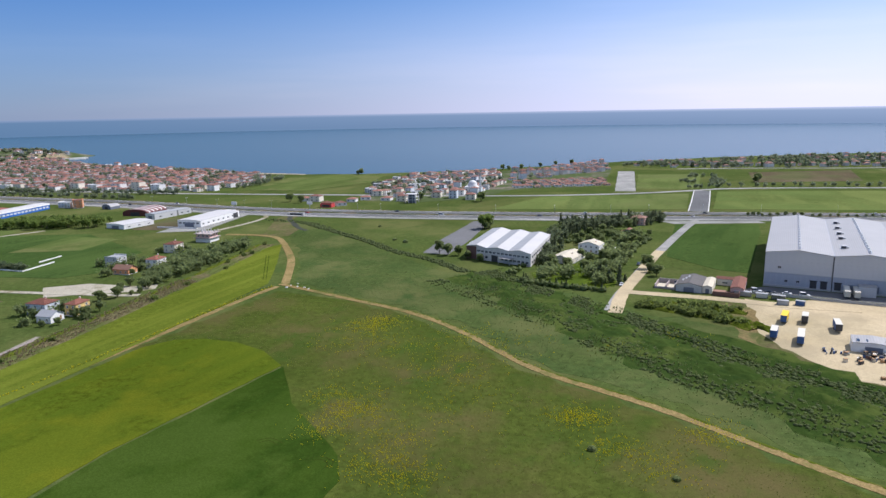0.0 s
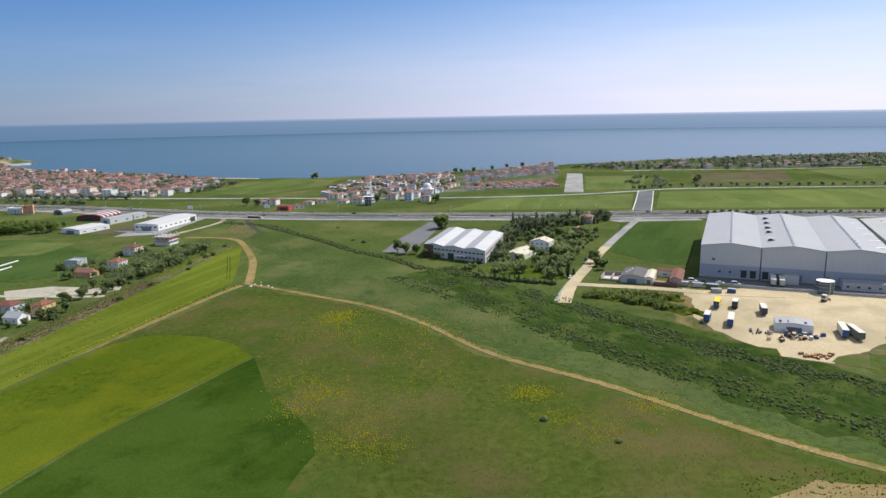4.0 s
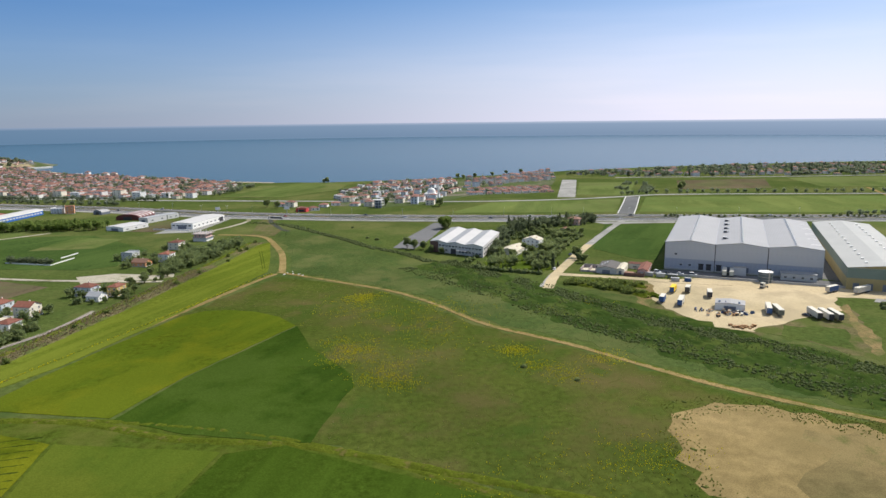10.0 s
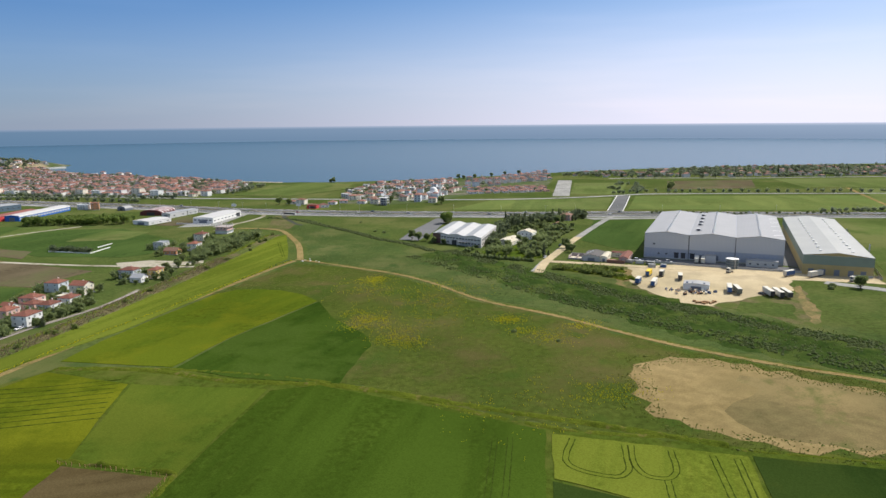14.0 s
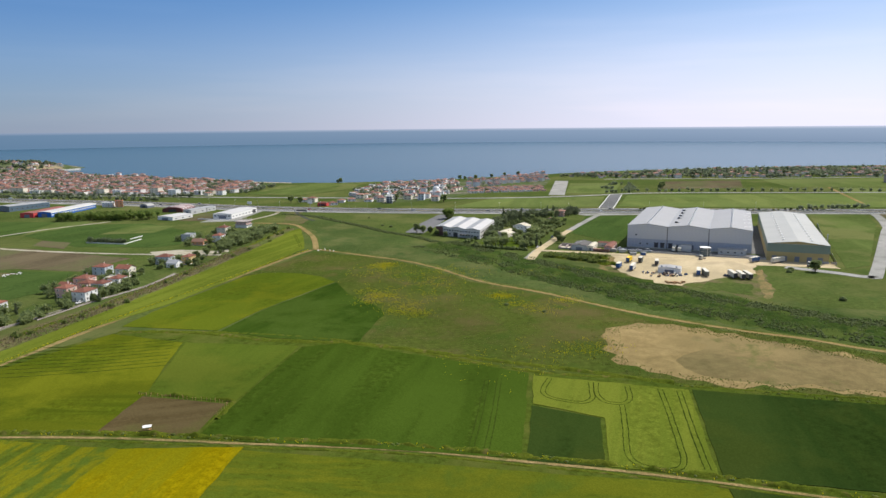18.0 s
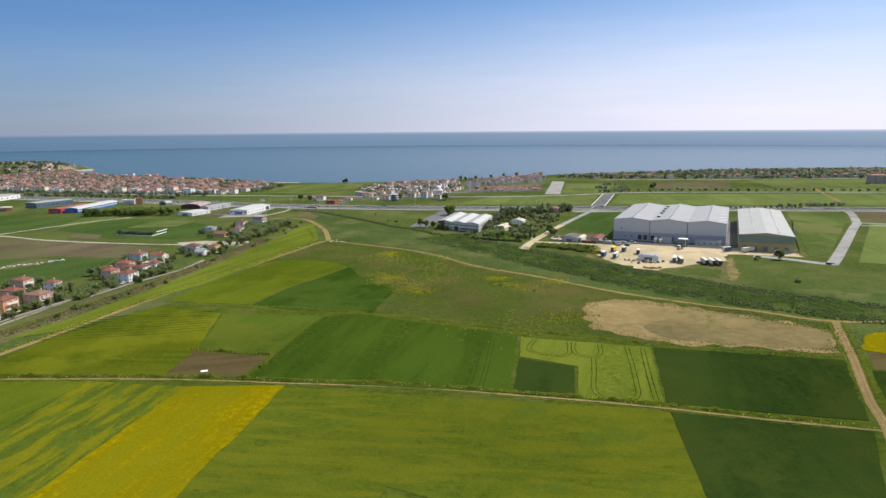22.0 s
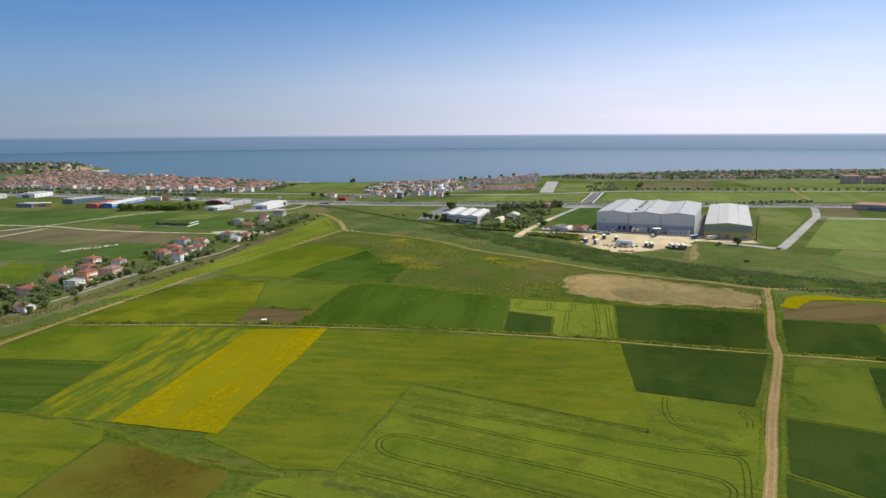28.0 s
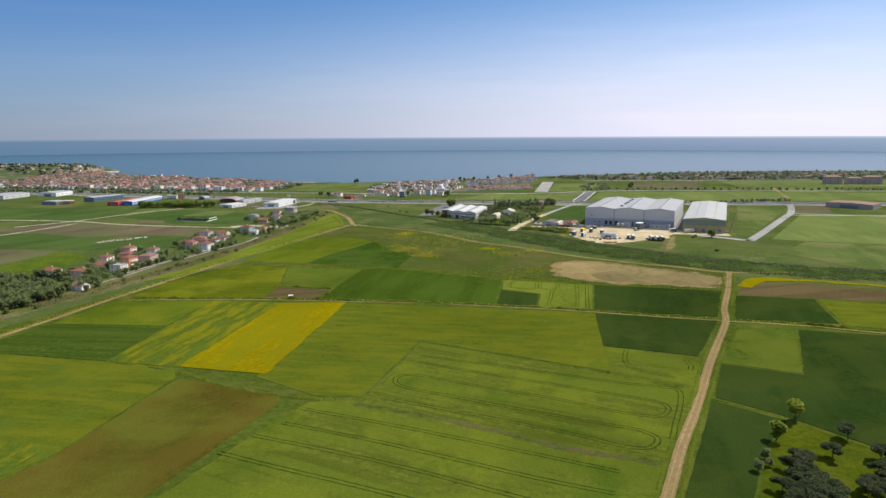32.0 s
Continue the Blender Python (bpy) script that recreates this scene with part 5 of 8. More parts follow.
for k in range(18):
    part("window_bay", box(16.06, 16.2, 1.2 + 4.9 * k, 4.6 + 4.9 * k, 1.6, 3.3), "pale_blue_wall", long_blue, "pale glazed window bay")
shed("factory", pose(-457, 606, 0, 0, 0, -7.5), 16, 62, 5.0, 0.8, "red_wall", "maroon_roof", "red-walled factory hall with red roof", 4, "factory")
arch_hall("hangar", pose(-352.8, 687.4, 0, 0, 0, -24), 12, 12, 5.2, "dark_panel", "white_sheet", "small hangar with a white barrel roof")
shed("shed", pose(-558.6, 627.2, 0, 0, 0, -14), 23.8, 19.6, 5, 0.5, "dark_panel", "grey_roof", "dark grey roadside workshop building", 3)
shed("workshop", pose(-536.2, 625.8, 0, 0, 0, 28), 22.4, 14, 4.5, 0.5, "orange_wall", "beige_roof", "row of tan workshops", 2)
shed("factory", pose(-520.8, 674.8, 0, 0, 0, -28), 22.4, 53.2, 6.5, 0.5, "glass_band", "grey_roof", "glazed blue-grey roadside showroom", 8)
shed("shed", pose(-637, 772.8, 0, 0, 0, -10), 30.8, 42, 6, 0.8, "white_wall", "white_sheet", "white hall beside the highway", 4)
shed("shed", pose(-700, 728, 0, 0, 0, -12), 36.4, 56, 6, 0.8, "grey_wall", "white_sheet", "pale hall beside the highway", 4)
shed("workshop", pose(534.8, 494.2, 0, 0, 0, -50), 56, 36.4, 6.0, 1.2, "taupe_wall", "brown_tile", "brown brick hall with dull red roof", 5, "factory")

# farm sheds beside the side road: a barn and an L-shaped red roof
def farmyard(u, v, turn=0.0):
    return pose(115.5, 340, 0, 0, 0, -26.6) @ pose(u, v, 0, 0, 0, turn)


barn = shed("barn", farmyard(1.5, 1.0), 12.6, 21.0, 3.6, 1.3, "grey_wall", "dark_roof", "old farm barn with a dark sheet roof", 3, "barn")
for k in range(3):
    part("roof_patch", box(2.0 + 1.1 * k, 2.9 + 1.1 * k, 6.0 + 3.5 * k, 10.0 + 3.5 * k, 4.35 + 0.2 * k, 4.5 + 0.2 * k), "grey_roof", barn, "paler patch of roof sheet")
shed("barn", farmyard(14.3, 2.0), 4.6, 19.5, 3.4, 0.7, "cream_wall", "beige_roof", "narrow farm shed with pale roof", 2, "barn")
shed("barn", farmyard(27.2, 4.0), 6.4, 24.0, 3.4, 1.1, "rose_wall", "red_tile", "low farm wing with red tile roof", 3, "barn")
shed("barn", farmyard(19.2, 27.5, -90), 5.6, 8.2, 3.3, 0.9, "cream_wall", "red_tile", "short farm wing with red tile roof", 1, "barn")
ruin = thing("farm_ruin", farmyard(19.4, -1.2), "roofless brown brick outbuilding with broken walls", "ruin")
for x0, x1, y0, y1, z in ((0, 12.5, 0, 0.35, 2.3), (0, 0.35, 0.35, 4.4, 2.0), (12.1, 12.5, 0.35, 4.6, 2.6), (0, 12.5, 4.6, 4.95, 1.7), (6.0, 6.3, 0.35, 4.6, 1.9)):
    part("wall", box(x0, x1, y0, y1, 0, z, bevel=0.05), "brown_wall", ruin)
part("roof", box(0.3, 5.9, 0.4, 4.6, 2.0, 2.15), "brown_tile", ruin, "sagging brown tile roof")
ruin = thing("farm_ruin", farmyard(-9.5, 2.5), "ruined stone farm building without a roof", "ruin")
for x0, x1, y0, y1, z in ((0, 10.4, 0, 0.4, 1.2), (0, 0.4, 0.4, 12, 2.2), (0.4, 10.4, 12, 12.4, 2.8), (5.6, 6.0, 0.4, 12, 2.4), (10.0, 10.4, 0.4, 12, 2.6)):
    part("wall", box(x0, x1, y0, y1, 0, z, bevel=0.06), "taupe_wall", ruin)
part("rubble_floor", box(0.5, 9.9, 0.5, 11.9, 0, 0.35, bevel=0.1), "beige_roof", ruin, "pale rubble heaped inside the walls")
yard_hut = shed("site_office", pose(155.4, 252, 0, 0, 0, -27) @ pose(0.6, -3.2, 0), 14.6, 9.4, 3.6, 0.6, "white_wall", "white_sheet", "white site hut with skylights in the yard", 2, "hut")
for k in range(4):
    part("skylight", box(1.6 + 3.2 * k, 2.6 + 3.2 * k, 1.0, 4.0, 4.12, 4.24), "glass_dark", yard_hut)

# ---- houses ----
def hip_roof(w, d, z, rise, over=0.3, thick=0.16):
    bm = bmesh.new()
    x0, x1, y0, y1 = -w / 2 - over, w / 2 + over, -d / 2 - over, d / 2 + over
    k = min(w, d) / 2 + over
    r0, r1 = ((x0 + k, 0), (x1 - k, 0)) if w >= d else ((0, y0 + k), (0, y1 - k))
    if math.dist(r0, r1) < 0.3:
        r0, r1 = ((-0.2, 0), (0.2, 0)) if w >= d else ((0, -0.2), (0, 0.2))
    c = [bm.verts.new((x, y, z)) for x, y in ((x0, y0), (x1, y0), (x1, y1), (x0, y1))]
    t = [bm.verts.new((x, y, z + thick)) for x, y in ((x0, y0), (x1, y0), (x1, y1), (x0, y1))]
    a, b = (bm.verts.new((*r, z + rise)) for r in (r0, r1))
    bm.faces.new(c[::-1])
    for i in range(4):
        bm.faces.new((c[i], c[(i + 1) % 4], t[(i + 1) % 4], t[i]))
    if w >= d:
        for q in ((t[0], t[1], b, a), (t[1], t[2], b), (t[2], t[3], a, b), (t[3], t[0], a)):
            bm.faces.new(q)
    else:
        for q in ((t[0], t[1], a), (t[1], t[2], b, a), (t[2], t[3], b), (t[3], t[0], a, b)):
            bm.faces.new(q)
    bmesh.ops.recalc_face_normals(bm, faces=bm.faces[:])
    return bm


def house(m, w, d, floors, wall, roof, label, kind="hip", balcony=True, seed=0, category="house", full=True, group="", name="house"):
    rnd = random.Random(seed)
    t = thing(name, m, label, category, group)
    h = 2.75 * floors + 0.2
    part("wall", box(-w / 2, w / 2, -d / 2, d / 2, 0, h), wall, t)
    if kind == "hip":
        part("roof", hip_roof(w, d, h, 0.9 + 0.11 * min(w, d)), roof, t)
    elif kind == "gable":
        bm = gable_prism(-w / 2, w / 2, -d / 2, d / 2, h, 2.2, over=0.4)
        part("roof", bm, roof, t)
        part("gable", gable_wall(-w / 2 + 0.05, w / 2 - 0.05, -d / 2 + 0.02, d / 2 - 0.02, h - 0.2, h - 0.02, 2.0), wall, t)
    else:
        part("roof", box(-w / 2 - 0.15, w / 2 + 0.15, -d / 2 - 0.15, d / 2 + 0.15, h, h + 0.22), roof, t, "flat concrete roof")
        for sx in (-1, 1):
            part("parapet", box(sx * w / 2 - 0.12, sx * w / 2 + 0.12, -d / 2, d / 2, h + 0.22, h + 0.8), wall, t)
    if not full:
        for fl in range(floors):
            for x in (-w * 0.25, w * 0.25):
                part("window", box(x - 0.65, x + 0.65, -d / 2 - 0.06, -d / 2 + 0.05, 0.9 + 2.85 * fl, 2.3 + 2.85 * fl), "glass_dark", t)
        return t
    part("plinth", box(-w / 2 - 0.06, w / 2 + 0.06, -d / 2 - 0.06, d / 2 + 0.06, 0, 0.45), "grey_wall", t)
    nx, ny = max(2, int(w / 3.2)), max(2, int(d / 3.4))
    for fl in range(floors):
        z = 0.95 + 2.85 * fl
        for i in range(nx):
            x = -w / 2 + w * (i + 0.5) / nx
            if fl == 0 and i == nx // 2:
                door = part("door", box(x - 0.5, x + 0.5, -d / 2 - 0.07, -d / 2 + 0.02, 0.45, 2.5), "timber", t, "brown wooden entrance door")
                part("handle", box(x + 0.32, x + 0.38, -d / 2 - 0.12, -d / 2 - 0.07, 1.35, 1.5), "steel", door)
                continue
            window_on(t, x, -d / 2, z, 1.25, 1.35, "front")
        for i in range(ny):
            y = -d / 2 + d * (i + 0.5) / ny
            window_on(t, -w / 2, y, z, 1.1, 1.3, "left")
            if i % 2 == 0:
                window_on(t, w / 2, y, z, 1.1, 1.3, "right")
        if balcony and fl > 0:
            b = part("balcony", box(-w * 0.32, w * 0.32, -d / 2 - 1.3, -d / 2, 2.85 * fl + 0.1, 2.85 * fl + 0.28), "white_wall", t)
            part("railing", box(-w * 0.32, w * 0.32, -d / 2 - 1.3, -d / 2 - 1.2, 2.85 * fl + 0.28, 2.85 * fl + 1.15), rnd.choice(("white_wall", "cream_wall", "steel")), b)
    if kind != "flat":
        c = part("chimney", box(w * 0.2, w * 0.2 + 0.6, -0.3, 0.3, h + 0.5, h + 2.1, bevel=0.04), "rose_wall", t, "brick chimney")
        part("chimney_cap", box(w * 0.2 - 0.1, w * 0.2 + 0.7, -0.4, 0.4, h + 2.1, h + 2.22), "kerb_stone", c)
    return t


ROW = 76  # heading of the row: fronts look to the fields
HOUSES = [
    (-191.1, 463.4, ROW, 10, 9, 2, "cream_wall", "red_tile", "hip", "cream two-storey house with red tile roof"),
    (-182.7, 414.4, ROW, 9.5, 8, 2, "white_wall", "red_tile", "hip", "white two-storey house with red tile roof"),
    (-211.4, 421.4, ROW, 9, 9, 2, "grey_wall", "grey_roof", "flat", "grey flat-roofed concrete house"),
    (-195.3, 399, ROW, 8, 11, 1, "orange_wall", "brown_tile", "gable", "low orange-walled outbuilding with brown roof"),
    (-196.7, 316.4, ROW, 9, 11, 2, "pale_blue_wall", "red_tile", "hip", "pale blue two-storey house with red roof"),
    (-186.2, 303.8, ROW, 8, 8, 1, "white_wall", "grey_roof", "gable", "small white house with grey gabled roof"),
    (-179.2, 315, ROW, 9, 6.5, 2, "ochre_wall", "red_tile", "hip", "ochre-yellow house with red roof"),
    (-228.2, 282.8, ROW, 9, 10, 2, "pale_blue_wall", "red_tile", "hip", "pale blue-grey house with red roof"),
    (-209.3, 274.4, ROW, 9, 10, 2, "cream_wall", "red_tile", "gable", "tan house with red gabled roof"),
    (-224, 246.4, ROW, 9, 10, 2, "rose_wall", "red_tile", "hip", "rose-pink house with red roof"),
    (-212.8, 257.6, ROW, 7, 6, 1, "white_wall", "beige_roof", "flat", "white flat-roofed garden annex"),
    (-206.5, 230.3, ROW, 9, 8, 2, "white_wall", "red_tile", "hip", "white terraced house with red roof"),
    (-202.4, 243.9, ROW, 9, 8, 2, "white_wall", "red_tile", "hip", "white terraced house with red roof"),
    (-207.9, 210, ROW, 11, 9, 2, "white_wall", "red_tile", "hip", "white corner house with red roof"),
    (-223.3, 219.8, ROW, 9, 8, 2, "rose_wall", "red_tile", "hip", "rose house with a red tiled roof"),
    (-268.1, 194.6, ROW, 9, 9, 2, "rose_wall", "red_tile", "hip", "brick-red house with new red roof"),
    (-244.3, 184.8, ROW, 7, 8, 2, "white_wall", "red_tile", "hip", "small white house with red roof"),
    (-237.3, 154, ROW, 11, 11, 2, "rose_wall", "brown_tile", "hip", "rose house with faded tile roof"),
    (-242.9, 130.2, ROW, 11, 8, 3, "orange_wall", "red_tile", "hip", "three-storey orange house with balconies"),
    (-243.6, 113.4, ROW, 9, 9, 2, "cream_wall", "grey_roof", "flat", "cream flat-roofed house beside the lane"),
    (-257.6, 163.8, ROW, 8, 11, 2, "rose_wall", "red_tile", "hip", "old rose house with brown-red roof"),
    (-285.6, 99.4, ROW, 10, 12, 2, "grey_wall", "red_tile", "hip", "grey house with orange-red roof"),
    (-261.8, 95.2, ROW, 9, 12, 2, "rose_wall", "red_tile", "hip", "pinkish house with red roof among trees"),
    (-246.4, 58.8, ROW, 8, 8, 1, "white_wall", "brown_tile", "gable", "low house hidden among trees"),
    (-268, 150, ROW, 9, 8, 2, "cream_wall", "red_tile", "hip", "cream house with a red tiled roof"),
    (-256, 118, ROW, 12, 8, 2, "white_wall", "red_tile", "gable", "long white house with a red gabled roof"),
    (-262, 130, ROW, 7, 7, 1, "grey_wall", "red_tile", "gable", "low grey annex with a red roof"),
    (-231, 236, ROW, 8, 7, 1, "white_wall", "red_tile", "gable", "low white annex with a red roof"),
    (-216, 232, ROW, 8, 8, 2, "rose_wall", "red_tile", "hip", "pink terraced house with a red roof"),
    (-383.6, 700, 20, 9, 9, 3, "orange_wall", "red_tile", "flat", "orange three-storey house with a flat roof"),
    (-397.6, 704.2, -10, 14, 9, 2, "white_wall", "grey_roof", "flat", "white two-storey block with flat grey roof"),
    (94.5, 440, -30, 14, 11, 2, "white_wall", "beige_roof", "gable", "white villa with a beige gabled roof"),
    (75, 417, -32, 14, 23, 1, "cream_wall", "beige_roof", "gable", "low hall with wide beige roof"),
    (112, 432.6, -30, 8, 5, 1, "white_wall", "beige_roof", "flat", "small white garden building"),
    (134.4, 497, -30, 12, 7, 1, "white_wall", "maroon_roof", "gable", "low white house with maroon roof"),
    (155.4, 546, -30, 11, 9, 2, "rose_wall", "brown_tile", "hip", "brick house among dark pines"),
]
for i, (x, y, rz, w, d, fl, wall, roof, kind, label) in enumerate(HOUSES):
    house(pose(x, y, 0, 0, 0, rz), w, d, fl, wall, roof, label, kind, balcony=fl > 1 and i % 3 == 0, seed=i, group="houses of the village row" if rz == ROW else "")

# unfinished house: three slabs on columns with rows of starter bars on top
t = thing("unfinished_house", pose(-180.6, 501.2, 0, 0, 0, ROW), "unfinished brick house with open roof deck and columns", "house")
part("wall", box(-6, 6, -6, 6, 0, 3.0), "white_wall", t)
part("wall", box(-5.6, 5.6, -5.6, 5.6, 3.3, 6.2), "rose_wall", t, "red brick upper storey")
for z in (3.0, 6.2):
    part("floor_slab", box(-7, 7, -7, 7, z, z + 0.3), "taupe_wall", t)
for x in (-5.5, -1.8, 1.8, 5.5):
    for y in (-5.5, 0, 5.5):
        part("column", box(x - 0.2, x + 0.2, y - 0.2, y + 0.2, 6.5, 8.6), "grey_wall", t)
for x in (-3.5, 0, 3.5):
    window_on(t, x, -5.6, 4.1, 1.5, 1.3, "front")
    window_on(t, -5.6, x, 4.1, 1.5, 1.3, "left")

# ---- town houses ----
rnd = random.Random(11)
walls = ["white_wall", "cream_wall", "cream_wall", "rose_wall", "white_wall", "grey_wall", "pale_blue_wall", "white_wall"]
VARIANTS = []
for i in range(10):
    w, d, fl = rnd.uniform(8, 12), rnd.uniform(8, 10.5), (1, 2, 2, 1, 1, 2, 3, 1, 2, 2)[i]
    flat = i in (5,)
    wall = walls[i % 8]
    roof = "grey_roof" if flat else ("brown_tile" if i in (3, 8) else "town_tile")
    label = "%s walled %s-storey town house with %s roof" % (wall.split("_wall")[0].replace("_", " "), ("one", "two", "three")[fl - 1], "flat grey" if flat else "faded brown tile" if "brown" in roof else "red tile")
    VARIANTS.append((house(pose(-700 + 16 * i, 1250, 0), w, d, fl, wall, roof, label, "flat" if flat else "hip", seed=i, full=False, group="houses of the seaside town"), w, d))


FREE, PLOTS = [], []


def settle(poly, heading, gap_x, gap_y, fill, picks, seed, z=0.0):
    """Rows of houses in an area of the plan; empty plots are kept for trees."""
    r = random.Random(seed)
    cx, cy = sum(p[0] for p in poly) / len(poly), sum(p[1] for p in poly) / len(poly)
    a = radians(heading)
    made = 0
    for i in range(-60, 61):
        for j in range(-60, 61):
            u, v = i * gap_x + r.uniform(-1.5, 1.5), j * gap_y + r.uniform(-1.5, 1.5)
            x, y = cx + u * math.cos(a) - v * math.sin(a), cy + u * math.sin(a) + v * math.cos(a)
            if not inside((x, y), poly):
                continue
            if r.random() > fill:
                FREE.append((x, y))
                continue
            PLOTS.append((x, y, r.choice(picks), heading + r.choice((0, 0, 0, 90)) + r.uniform(-4, 4)))
            made += 1
    return made


settle([(-312.2, 828.8), (-260.4, 901.6), (-260.4, 1008), (-350, 1089.2), (-509.6, 1201.2), (-635.6, 1260), (-784, 1393), (-848.4, 1512), (-924, 1526), (-868, 980), (-728, 957.6), (-498.4, 870.8)], -32, 10.2, 12.8, 0.70, (0, 1, 2, 3, 4, 5, 7, 8, 9), 3)
settle([(-86.8, 756), (-98, 840), (-86.8, 897.4), (-53.2, 1001), (70, 1033.2), (78.4, 896), (56, 828.8), (30.8, 763), (-35, 742)], -20, 12.5, 14.5, 0.66, (0, 1, 2, 3, 5, 5, 6, 7, 8), 5)
settle([(84, 903), (103.6, 1043), (268.8, 1159.2), (240.8, 1019.2)], 30, 14.5, 19, 0.85, (0, 2, 6, 9, 0), 6)
settle([(78.4, 809.2), (197.4, 831.6), (210, 907.2), (88.2, 886.2)], 8, 12.5, 15, 0.92, (4, 4, 3), 7)
settle([(274.4, 1106), (366.8, 1052.8), (462, 1043), (578.2, 1036), (784, 1022), (924, 1008), (1120, 994), (1120, 1232), (896, 1246), (728, 1246), (504, 1201.2), (336, 1150.8)], 12, 19, 24, 0.62, (1, 3, 4, 7, 8), 8)
# the nearer houses stand as things of their own, the farther ones are joined
PLOTS.sort(key=lambda q: math.hypot(q[0] + 28, q[1] + 140))
for x, y, k, rz in PLOTS[:170]:
    r_ = random.Random(int(x * 7 + y))
    copy_thing(VARIANTS[k][0], pose(x, y, 0, 0, 0, rz) @ Matrix.Diagonal((r_.uniform(0.7, 1.05), r_.uniform(0.7, 1.0), r_.uniform(0.7, 1.0), 1)))
far_walls, far_roofs = bmesh.new(), bmesh.new()
for x, y, k, rz in PLOTS[170:]:
    src, w, d = VARIANTS[k]
    for child in src.children:
        if child.name.startswith(("wall", "roof")):
            target = far_walls if child.name.startswith("wall") else far_roofs
            first = len(target.verts)
            target.from_mesh(child.data)
            target.verts.ensure_lookup_table()
            r_ = random.Random(int(x * 7 + y))
            m = pose(x, y, 0, 0, 0, rz) @ Matrix.Diagonal((r_.uniform(0.65, 1.1), r_.uniform(0.65, 1.0), r_.uniform(0.7, 1.0), 1))
            for q in target.verts[first:]:
                q.co = m @ q.co
tagged(obj("far_house_walls", far_walls, "far_wall"), "pale walls of the distant town houses", "houses", kind="stuff")
tagged(obj("far_house_roofs", far_roofs, "far_roof"), "red tile roofs of the distant town houses", "houses", kind="stuff")
for k, (x, y, v, rz) in enumerate(((-154, 730.8, 4, 10), (-140, 723.8, 1, -20), (-123.2, 688.8, 3, 15), (-109.2, 688.8, 4, 30), (-100.8, 716.8, 0, -10), (-88.2, 730.8, 7, 5), (-78.4, 763, 9, 0), (-64.4, 722.4, 4, -15), (-47.6, 716.8, 2, -15), (-11.2, 742, 2, -12), (7, 733.6, 6, -12), (25.2, 719.6, 2, -12))):
    copy_thing(VARIANTS[v][0], pose(x, y, 0, 0, 0, rz))
# taller pale blocks along the inland edge of the town
BLOCKS = [house(pose(-420 + 30 * k, 868 - 12 * k, 0, 0, 0, -26), 15, 10, 3 + k % 2, ("white_wall", "cream_wall", "white_wall")[k], ("town_tile", "brown_tile", "grey_roof")[k], ("white three-storey block of flats with red tile roof", "cream four-storey block of flats with brown tile roof", "white three-storey block of flats with flat roof")[k], ("hip", "hip", "flat")[k], seed=70 + k, full=False, category="apartment block", group="blocks at the town edge", name="apartment_block") for k in range(3)]
r = random.Random(31)
for k, (x, y) in enumerate(curve_through([(-860, 992), (-730, 968), (-568, 900), (-482, 872), (-431, 860), (-361, 858), (-296, 842)], 26)):
    if r.random() < 0.8:
        copy_thing(BLOCKS[r.choice((0, 0, 1, 2))], pose(x + r.uniform(-5, 5), y + r.uniform(-5, 5), 0, 0, 0, r.uniform(-34, -14)) @ Matrix.Diagonal((r.uniform(0.7, 1.25), 0.9, r.uniform(0.55, 0.85), 1)))
shop = thing("shop", pose(-120.4, 677.6, 0, 0, 0, -15), "red-fronted roadside shop with a tiled roof", "shop")
part("wall", box(-6, 6, -4, 4, 0, 4.2), "red_wall", shop)
part("roof", hip_roof(12, 8, 4.2, 1.6), "red_tile", shop)
part("window", box(-4, 4, -4.08, -3.9, 0.6, 2.8), "glass_dark", shop)

# skeleton of a house under construction
t = thing("unfinished_house", pose(-36.4, 700, 0, 0, 0, -18), "grey concrete frame of an unfinished house", "house")
for z in (3.0, 6.0, 9.0):
    part("floor_slab", box(-6, 6, -5, 5, z, z + 0.3), "grey_wall", t)
for x in (-5.6, -2, 2, 5.6):
    for y in (-4.6, 4.6):
        part("column", box(x - 0.22, x + 0.22, y - 0.22, y + 0.22, 0, 9), "grey_wall", t)
part("wall", box(-3, 3, -2, 3, 0, 9), "dark_panel", t)

# mosque: prayer hall, dome on a drum, minaret with balcony and cone
t = thing("mosque", pose(29.4, 778.4, 0, 0, 0, -15), "white mosque with pale dome and slim minaret", "mosque")
part("wall", box(-8, 8, -8, 8, 0, 7.5), "white_wall", t)
part("drum", drum(5.6, 7.5, 9.0, 20), "white_wall", t)
bm = bmesh.new()
bmesh.ops.create_uvsphere(bm, u_segments=24, v_segments=12, radius=5.4)
bmesh.ops.bisect_plane(bm, geom=bm.verts[:] + bm.edges[:] + bm.faces[:], plane_co=(0, 0, 0), plane_no=(0, 0, 1), clear_inner=True)
bmesh.ops.translate(bm, vec=(0, 0, 9.0), verts=bm.verts)
part("dome", bm, "grey_panel", t, "pale lead dome", smooth=True)
part("finial", drum(0.12, 14.3, 16.2, 8, 0.02), "steel", t)
mi = part("minaret", drum(1.25, 0, 20, 14, 1.0, cx=10, cy=-5), "white_wall", t, "slim white minaret")
part("minaret_balcony", drum(1.7, 15.2, 15.9, 14, cx=10, cy=-5), "white_wall", mi)
part("minaret_cap", drum(1.15, 20, 25, 14, 0.03, cx=10, cy=-5), "grey_roof", mi, "grey conical cap")
for k in range(4):
    window_on(t, -5.4 + 3.6 * k, -8, 2.4, 1.3, 2.6, "front")

